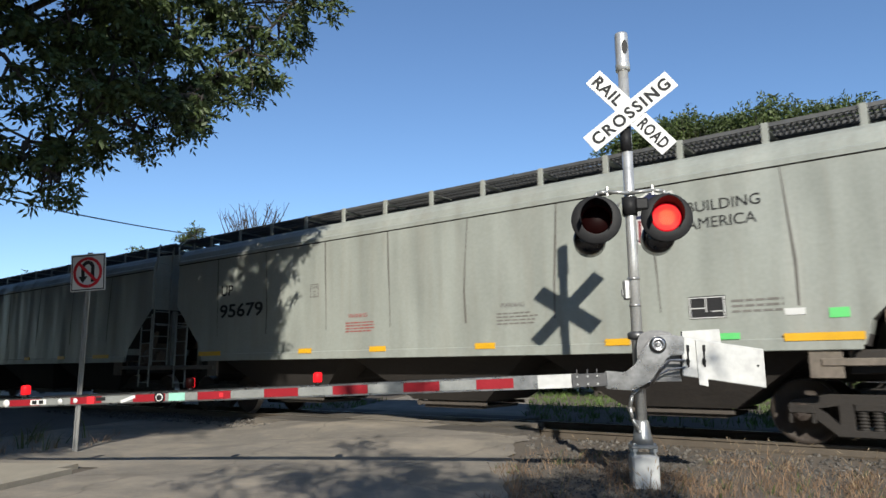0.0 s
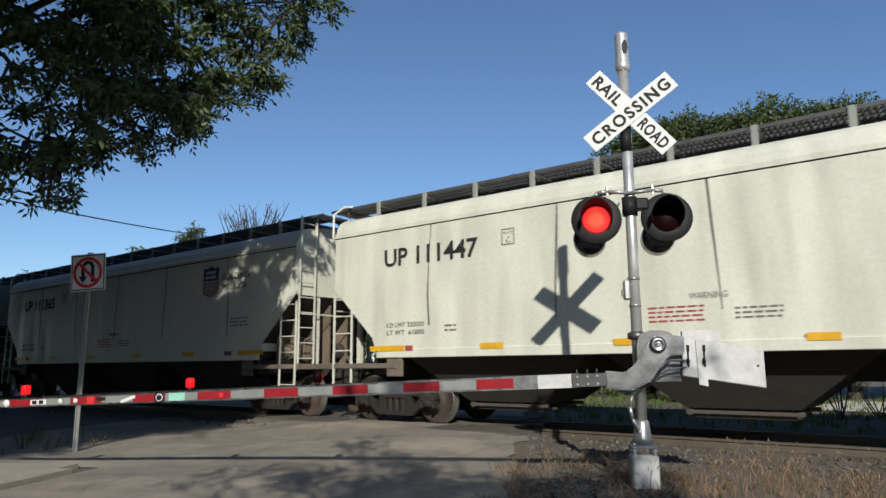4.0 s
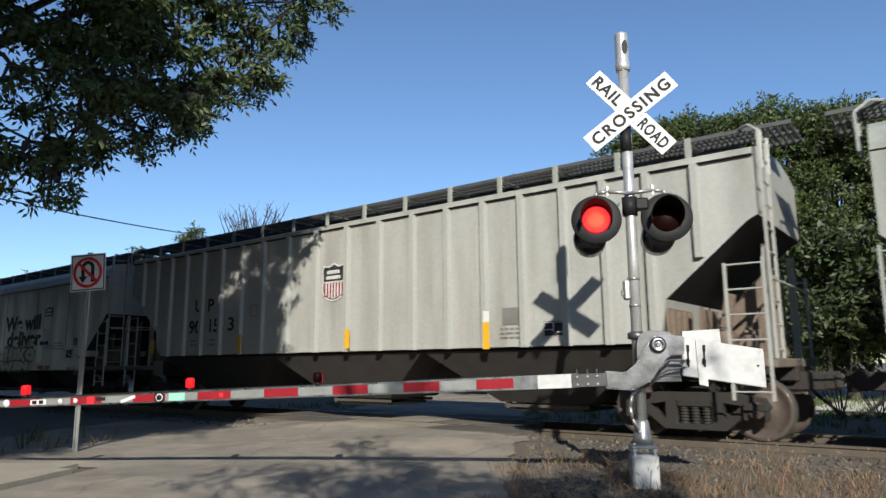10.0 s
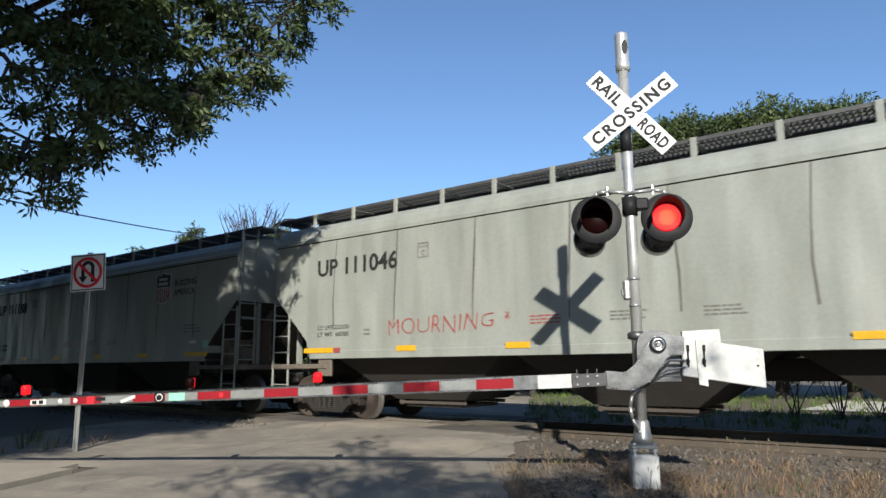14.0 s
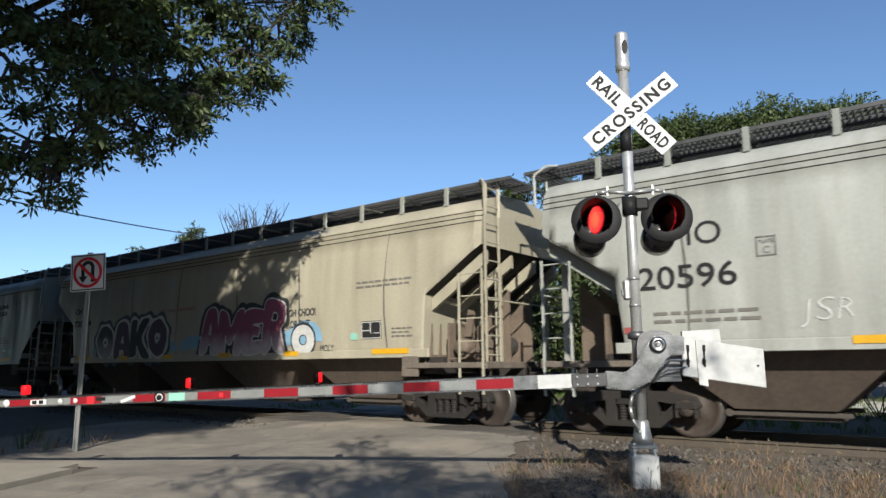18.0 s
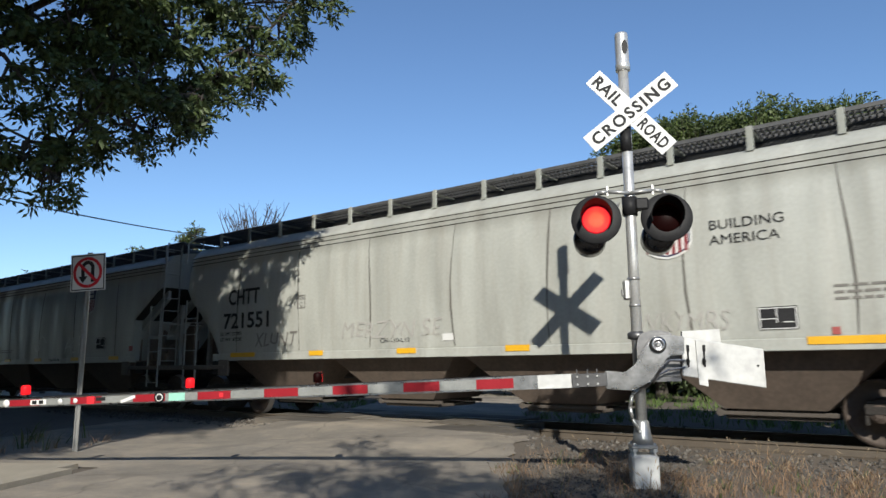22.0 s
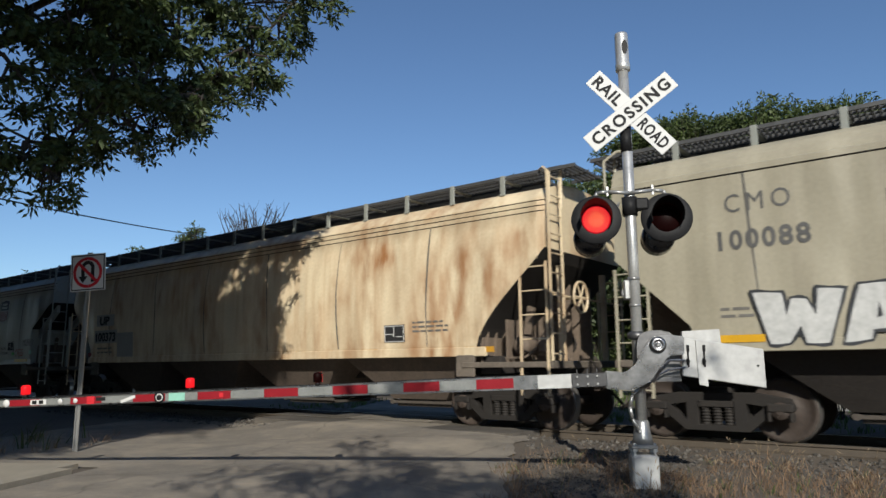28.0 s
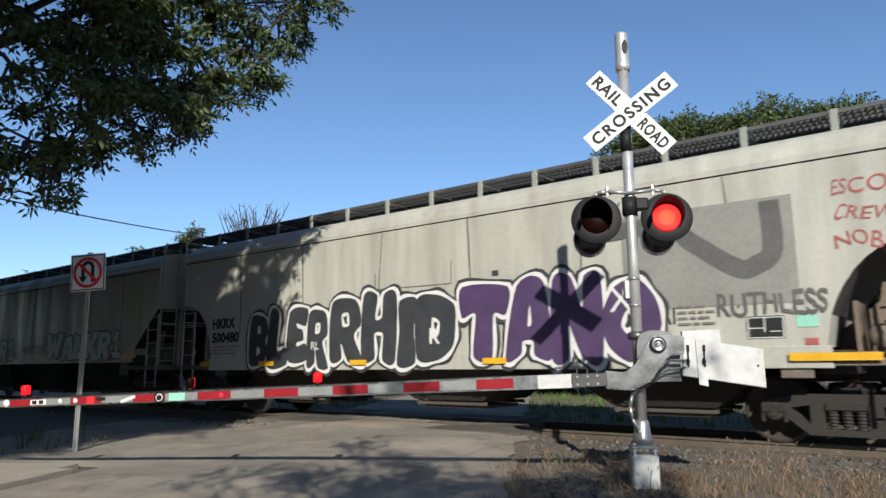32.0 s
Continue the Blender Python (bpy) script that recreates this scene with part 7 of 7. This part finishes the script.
    for x, w in ((5.2, 0.47), (8.0, 0.47), (10.81, 0.47), (13.24, 0.47), (15.96, 0.66)):
        plate(c, x, 1.37, w, 0.1, ORANGE, "reflector")
    plate(c, 1.74, 2.39, 1.07, 0.34, PATCH, "patch", label="grey painted patch")
    plate(c, 1.67, 1.88, 1.35, 0.38, PATCH, "patch", label="grey painted patch")
    plate(c, 3.06, 1.46, 0.9, 0.7, PATCH, "patch", label="grey painted patch")
    letter(c, "UP", 1.95, 2.43, 0.25, width=0.6, bold=0.04, off=0.012)
    letter(c, "100373", 1.75, 1.94, 0.26, width=1.2, bold=0.03, off=0.012)
    bars(c, 1.84, 1.7, 0.9, 0.07, 2, FADED, 36)
    plate(c, 1.25, 1.5, 0.2, 0.1, G_RED, "sticker")
    consolidated(c, 13.94, 1.60, 0.55)
    bars(c, 14.7, 1.95, 0.9, 0.05, 3, FADED, 37)
    bm = bmesh.new()
    lathe(bm, [(0.26, -0.02), (0.29, -0.02), (0.29, 0.02), (0.26, 0.02), (0.26, -0.02)], (n + 0.32, -0.9, 2.3), "x", 20, False)
    for k in range(3):
        a = k * math.pi / 3
        tube(bm, (n + 0.32, -0.9 - 0.27 * math.cos(a), 2.3 - 0.27 * math.sin(a)), (n + 0.32, -0.9 + 0.27 * math.cos(a), 2.3 + 0.27 * math.sin(a)), 0.015, 6)
    tube(bm, (n - 0.05, -0.9, 2.3), (n + 0.34, -0.9, 2.3), 0.03, 8)
    part("brake_wheel", bm, RUSTED, c)

    c, n = make("M", "olive-grey covered hopper car with white graffiti", "flat", OLIVE, [(1.3, 0.9), (3.92, 0.48), (6.61, 0.47), (9.25, 0.53), (12.0, 0.45), (14.5, 0.95)], seams=7)
    letter(c, "CMO", 1.78, 3.30, 0.28, G_SLATE, 0.9, bold=0.03, gap=1.4)
    letter(c, "100088", 1.65, 2.76, 0.28, G_SLATE, 1.25, bold=0.03, gap=1.2)
    c_box(c, 3.83, 3.05, 0.27)
    bars(c, 1.61, 1.88, 0.7, 0.06, 2, FADED, 41)
    for t, x, w, h, k in (("WALKR1", 2.11, 4.85, 0.74, 4), ("WALKR1", 9.62, 4.95, 0.78, 6)):
        graffiti(c, t, x, 1.42, w, h, (G_FAINT,), ((0.075, G_BLACK),), 0.12, 0.06, 0.036, k, "pale graffiti letter with a thin black outline")
    letter(c, "MMEZOS", 7.5, 1.64, 0.3, G_RED, 1.8, bold=-0.015, lean=0.3, label="thin red spray tag")
    letter(c, "WARNING", 9.9, 2.2, 0.09, FADED, 0.6)
    plate(c, 13.9, 1.425, 0.22, 0.1, G_RED, "reflector", 0.045)

    c, n = make("N", "dull white covered hopper car with black and purple graffiti", "flat", DULL, [(1.0, 0.4), (3.38, 0.55), (6.45, 0.48), (9.85, 0.5), (14.95, 1.1)], low=1.06, seams=6, cut="curve")
    letter(c, "HKRX", 1.36, 2.10, 0.24, width=0.95, bold=0.045)
    letter(c, "500480", 1.36, 1.75, 0.24, width=1.12, bold=0.045)
    bars(c, 1.4, 1.62, 1.1, 0.05, 3, FADED, 38)
    for t, x, w, h, m2, k in (("BLER", 2.98, 2.75, 1.12, G_BLACK, 3), ("RHID", 5.78, 3.45, 1.24, G_BLACK, 5), ("TANO", 9.4, 3.75, 1.32, G_PURPLE, 8)):
        graffiti(c, t, x, 1.2, w, h, (m2,), ((0.24, G_BLACK), (0.13, G_WHITE)), 0.8, 0.04, 0.036, k, "fat graffiti letter with a white outline")
    letter(c, "RL", 5.2, 1.5, 0.18, G_WHITE, 0.25, off=0.05)
    letter(c, "X", 12.35, 1.95, 0.42, G_WHITE, 0.4, off=0.05)
    letter(c, "R", 8.6, 1.55, 0.3, G_WHITE, 0.25, bold=0.02, off=0.05)
    plate(c, 12.6, 1.95, 2.55, 1.5, G_DRAB, "patch", label="grey painted patch")
    for pts in (((12.3, 3.22), (13.3, 3.22), (13.75, 2.9), (14.35, 2.48), (14.62, 2.5), (14.85, 2.7), (14.85, 3.4)),):
        stroke(c, pts, G_SLATE, 0.27, 0.013)
    letter(c, "RUTHLESS", 14.04, 1.80, 0.33, G_SLATE, 1.45, bold=0.02, off=0.014, label="grey spray tag")
    letter(c, "TAI", 12.92, 1.72, 0.26, G_BLACK, 0.48, off=0.014)
    bars(c, 13.44, 1.95, 0.55, 0.05, 4, FADED, 42).location.y = -0.012
    consolidated(c, 14.42, 1.47, 0.5)
    plate(c, 15.07, 1.61, 0.27, 0.17, MINT, "sticker", label="mint-green sticker")
    plate(c, 15.16, 1.37, 0.16, 0.09, G_RED, "sticker")
    letter(c, "ESCO\nCREW\nNOB", 15.64, 2.62, 0.22, G_RED, 0.74, line=1.2, lean=0.2, label="thin red spray tag")
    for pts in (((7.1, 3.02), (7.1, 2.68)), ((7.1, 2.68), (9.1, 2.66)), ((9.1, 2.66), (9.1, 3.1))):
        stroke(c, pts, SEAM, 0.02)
    plate(c, 10.05, 2.72, 0.14, 0.1, G_BLACK, "bracket_plate")


# Fat graffiti letters: an outline in a unit square, then its holes.
GLYPHS = {}
GLYPHS["B"] = [[(0, 0), (0.72, 0), (0.98, 0.13), (1.0, 0.36), (0.84, 0.5), (0.97, 0.66), (0.94, 0.9), (0.7, 1), (0, 1)], [(0.4, 0.2), (0.58, 0.22), (0.58, 0.34), (0.4, 0.36)], [(0.4, 0.64), (0.56, 0.64), (0.56, 0.78), (0.4, 0.8)]]
GLYPHS["L"] = [[(0, 0), (1, 0), (0.96, 0.34), (0.5, 0.3), (0.52, 1), (0.04, 1.03)]]
GLYPHS["E"] = [[(0, 0), (1, 0.02), (0.96, 0.3), (0.5, 0.28), (0.5, 0.38), (0.82, 0.4), (0.8, 0.62), (0.5, 0.62), (0.5, 0.72), (0.96, 0.7), (1, 1), (0.05, 1)]]
GLYPHS["R"] = [[(0, 0), (0.38, 0), (0.4, 0.3), (0.6, -0.03), (1.08, -0.03), (0.78, 0.42), (0.98, 0.6), (0.95, 0.9), (0.7, 1.02), (0, 1)], [(0.38, 0.6), (0.6, 0.62), (0.6, 0.78), (0.38, 0.8)]]
GLYPHS["H"] = [[(0, 0), (0.38, 0), (0.38, 0.36), (0.6, 0.36), (0.6, 0), (1, 0), (1, 1), (0.62, 1), (0.6, 0.64), (0.38, 0.64), (0.38, 1), (0, 1)]]
GLYPHS["I"] = [[(0, 0), (1, 0), (0.92, 0.5), (1, 1), (0.05, 1), (0.1, 0.5)]]
GLYPHS["D"] = [[(0, 0), (0.6, 0), (0.95, 0.18), (1.04, 0.5), (0.95, 0.85), (0.55, 1.03), (0, 1)], [(0.42, 0.32), (0.6, 0.38), (0.6, 0.62), (0.42, 0.7)]]
GLYPHS["T"] = [[(0.28, 0), (0.74, -0.02), (0.7, 0.62), (1.02, 0.6), (1.06, 1), (-0.06, 1.02), (-0.03, 0.6), (0.32, 0.64)]]
GLYPHS["A"] = [[(0, 0), (0.36, 0), (0.42, 0.2), (0.62, 0.2), (0.68, 0), (1.05, 0), (0.8, 1), (0.26, 1)], [(0.46, 0.42), (0.6, 0.42), (0.53, 0.68)]]
GLYPHS["N"] = [[(0, 0), (0.36, 0), (0.36, 0.42), (0.62, 0), (1, 0), (1, 1), (0.64, 1), (0.64, 0.6), (0.36, 1), (0, 1)]]
GLYPHS["O"] = [[(0.5, -0.03), (0.86, 0.1), (1.04, 0.45), (0.96, 0.82), (0.6, 1.03), (0.22, 0.94), (-0.03, 0.6), (0.06, 0.2)], [(0.46, 0.34), (0.62, 0.44), (0.6, 0.62), (0.44, 0.66), (0.36, 0.5)]]
GLYPHS["W"] = [[(0.16, 0), (0.42, 0), (0.5, 0.3), (0.58, 0), (0.86, 0), (1.06, 1), (0.76, 1), (0.69, 0.5), (0.58, 0.85), (0.43, 0.85), (0.34, 0.5), (0.27, 1), (-0.08, 1)]]
GLYPHS["K"] = [[(0, 0), (0.36, 0), (0.36, 0.3), (0.68, -0.06), (1.12, -0.06), (0.64, 0.5), (1.05, 1.02), (0.64, 1.04), (0.36, 0.66), (0.36, 1), (0, 1)]]
GLYPHS["1"] = [[(0.12, 0), (1.05, 0), (1.05, 0.22), (0.76, 0.22), (0.72, 1.02), (0.45, 1.0), (0.05, 0.7), (0.28, 0.6), (0.42, 0.7), (0.42, 0.22), (0.12, 0.22)]]
GLYPHS["M"] = [[(0, 0), (0.3, 0), (0.3, 0.46), (0.42, 0.2), (0.58, 0.2), (0.7, 0.46), (0.7, 0), (1.02, 0), (1, 1), (0.7, 1), (0.5, 0.6), (0.3, 1), (-0.02, 1)]]


def rounded(pts, soft):
    """A closed outline, its corners kept (soft 0) or drawn round (soft 1)."""
    out, n = [], len(pts)
    for i in range(n):
        p0, p1, p2, p3 = (Vector(pts[(i + k) % n]) for k in (-1, 0, 1, 2))
        m1, m2 = (p2 - p0) * 0.5 * soft + (p2 - p1) * (1 - soft), (p3 - p1) * 0.5 * soft + (p2 - p1) * (1 - soft)
        for k in range(6):
            t = k / 6
            out.append(p1 * (2 * t ** 3 - 3 * t * t + 1) + m1 * (t ** 3 - 2 * t * t + t) + p2 * (3 * t * t - 2 * t ** 3) + m2 * (t ** 3 - t * t))
    return out


def filled(loops):
    """A flat face with holes, in x and z, from closed outlines."""
    cu = bpy.data.curves.new("paint", "CURVE")
    cu.dimensions, cu.fill_mode = "2D", "BOTH"
    for pts in loops:
        sp = cu.splines.new("POLY")
        sp.points.add(len(pts) - 1)
        for p, v in zip(sp.points, pts):
            p.co = (v.x, v.y, 0, 1)
        sp.use_cyclic_u = True
    ob = bpy.data.objects.new("paint", cu)
    me = bpy.data.meshes.new_from_object(ob)
    bpy.data.objects.remove(ob)
    me.transform(Matrix.Rotation(math.pi / 2, 4, "X"))
    return me


def outlined(loops, width):
    """A band of paint along closed outlines."""
    bm = bmesh.new()
    for pts in loops:
        n, row = len(pts), []
        for i, q in enumerate(pts):
            a, b = (q - pts[i - 1]), (pts[(i + 1) % n] - q)
            a, b = Vector((-a.y, a.x)).normalized(), Vector((-b.y, b.x)).normalized()
            m = a + b
            m = m.normalized() * min(1.35, 1 / max(0.3, m.normalized().dot(a))) if m.length > 0.2 else a
            wide = width * (0.5 + 0.14 * math.sin(i * 0.9))
            row.append([bm.verts.new((q.x + m.x * k * wide, 0, q.y + m.y * k * wide)) for k in (-1, 1)])
        for i in range(n):
            j = (i + 1) % n
            bm.faces.new((row[i][0], row[j][0], row[j][1], row[i][1]))
    me = bpy.data.meshes.new("paint")
    bm.to_mesh(me)
    bm.free()
    return me


def graffiti(car, text, x, z, w, h, fill, bands, soft=1.0, lean=0.0, off=0.036, seed=1, label="", cast=None):
    """A sprayed word: for each letter its bands from the outermost in, then the fill on top."""
    rnd = random.Random(seed)
    x, w = x * ALONG, w * ALONG
    share = [{"I": 0.5, "1": 0.75, "W": 1.35, "M": 1.25}.get(c, 1.0) for c in text]
    at, step = x, w / sum(share)
    for i, c in enumerate(text):
        lw, lh, lz = share[i] * step * 0.96, h * rnd.uniform(0.9, 1.06), z + h * rnd.uniform(-0.03, 0.06)
        loops = []
        for pts in GLYPHS[c]:
            pts = [(a + rnd.uniform(-0.035, 0.035), b + rnd.uniform(-0.03, 0.03)) for a, b in pts]
            loops.append([Vector((at + a * lw + lean * b * lh, lz + b * lh)) for a, b in rounded(pts, soft)])
        m = hug(car, z, h)
        body = placed("graffiti_letter", filled(loops), fill[i % len(fill)], car, label)
        body.matrix_basis = m @ Matrix.Translation((0, -HALF - off - 0.004 * len(bands) - 0.0006 * i, 0))
        for k, (width, mat) in enumerate(bands):
            b = placed("graffiti_band", outlined(loops, width), mat, car)
            b.matrix_basis = m @ Matrix.Translation((0, -HALF - off - 0.004 * k - 0.0006 * i, 0))
        if cast:
            back = placed("graffiti_shade", filled([[p + Vector((0.07, -0.05)) * h for p in loops[0]]]), cast, car)
            back.matrix_basis = m @ Matrix.Translation((0, -HALF - off + 0.003 - 0.0006 * i, 0))
        at += share[i] * step


def tag(car, lines, x, z, w, h, mat, width=0.03, off=0.007):
    """A quick scrawl: thin sprayed lines, their points given in a unit box."""
    for pts in lines:
        stroke(car, [(x + a * w, z + b * h) for a, b in pts], mat, width, off)


def stroke(car, pts, mat, width, off=0.006):
    """One sprayed line as a flat ribbon on the side."""
    bm = bmesh.new()
    p = [Vector((a * ALONG, 0, b)) for a, b in pts]
    fine = []
    for i in range(len(p) - 1):
        p0, p1, p2, p3 = p[max(i - 1, 0)], p[i], p[i + 1], p[min(i + 2, len(p) - 1)]
        for k in range(5):
            t = k / 5
            fine.append(0.5 * (2 * p1 + (p2 - p0) * t + (2 * p0 - 5 * p1 + 4 * p2 - p3) * t * t + (3 * p1 - p0 - 3 * p2 + p3) * t ** 3))
    fine.append(p[-1])
    row = []
    for i, q in enumerate(fine):
        d = (fine[min(i + 1, len(fine) - 1)] - fine[max(i - 1, 0)]).normalized()
        nrm = Vector((-d.z, 0, d.x)) * width / 2
        row.append((bm.verts.new((q.x + nrm.x, -HALF - off, q.z + nrm.z)), bm.verts.new((q.x - nrm.x, -HALF - off, q.z - nrm.z))))
    for a, b in zip(row, row[1:]):
        bm.faces.new((a[0], b[0], b[1], a[1]))
    bmesh.ops.recalc_face_normals(bm, faces=bm.faces[:])
    ob = part("spray_line", bm, mat, car)
    low, high = min(b for a, b in pts), max(b for a, b in pts)
    ob.matrix_basis = hug(car, low, max(high - low, 0.05))
    return ob


def flower(car, x, z, r):
    pts = []
    for k in range(64):
        a = 2 * math.pi * k / 63
        rr = r * (1.05 + 0.62 * abs(math.sin(a * 3.5)))
        pts.append((x + rr * math.cos(a), z + rr * 0.82 * math.sin(a)))
    stroke(car, pts, G_SLATE, 0.034)["label"] = "black outlined flower tag"


PRINT = material("faded_small_print", (0.13, 0.122, 0.11), 0.6, 0, 40, 3, 0.3, 0)
PATCH = material("overpainted_patch", (0.275, 0.267, 0.249), 0.6, 0, 20, 1.5, 0.15, 0.0)
G_CREAM = material("cream_spray_paint", (0.43, 0.396, 0.292), 0.6, 0, 40, 3, 0.15, 0)
G_SLATE = material("faded_black_paint", (0.075, 0.073, 0.07), 0.6, 0, 20, 2, 0.3, 0)
G_DRAB = material("drab_overpaint", (0.185, 0.18, 0.165), 0.6, 0, 20, 1.2, 0.2, 0)
G_MIST = material("blue_grey_spray_paint", (0.15, 0.165, 0.2), 0.6, 0, 12, 2, 0.35, 0)
G_TEAL = material("dark_teal_spray_paint", (0.055, 0.085, 0.105), 0.6, 0, 12, 2, 0.4, 0)
G_PLUM = fading_paint("plum_to_teal_spray_paint", (0.35, 0.30, 0.31), (0.05, 0.055, 0.06), 1.8, 0.3)
G_FADE = fading_paint("white_to_plum_spray_paint", (0.42, 0.36, 0.37), (0.2, 0.06, 0.1), 1.78, 0.22)
G_FAINT = material("faint_spray_paint", (0.44, 0.44, 0.425), 0.6, 0, 12, 3, 0.2, 0)
G_GREYD = material("grey_plum_spray_paint", (0.086, 0.06, 0.086), 0.6, 0, 12, 1.5, 0.5, 0)
cars()
# ---- what moves ----
SPEED = 7.353


def travel(t):
    return SPEED * t


def motions():
    times = [0.0, 3.5, 5.5, 10.0, 14.5, 16.5, 21.0, 25.5, 27.5, 32.0]
    for key, car in CARS.items():
        q = Q[key]
        walk(car, [(t, Matrix.Translation((q - travel(t), TRACK_Y, 0))) for t in times])
    step = 2 / 30
    n = int(round(32.0 / step))
    turns = [(k * step, Matrix.Rotation(-travel(k * step) / RAD, 4, "Y")) for k in range(n + 1)]
    for w, e in SPINNING:
        walk(w, [(t, Matrix.Translation((e, 0, RAD)) @ m) for t, m in turns])
    # the lamps on the mast and two on the arm light in turn, every 1.19 s
    for side, at in (("L", (0, -0.012, 0)), ("R", (0, -0.012, 0)), ("A", (-3.13, 0, 0)), ("B", (-4.68, 0, 0))):
        rows = []
        lit = side in ("R", "A")
        a = 0.0 if lit else 180.0
        rows.append((0.0, a))
        t = 0.12
        while t < 31.8:
            for k in range(1, 4):
                rows.append((t - 0.05 + k / 30 - 1 / 30, a + 60 * (k - 1)))
            a += 180
            rows.append((t + 0.05, a))
            t += 0.595
        rows.append((32.0, a))
        clean, last = [], -1
        for t, ang in rows:
            if frame(t) > last:
                clean.append((t, ang))
                last = frame(t)
        walk(LAMPS[side], [(t, Matrix.Translation(at) @ Matrix.Rotation(radians(ang), 4, "Z")) for t, ang in clean])


motions()
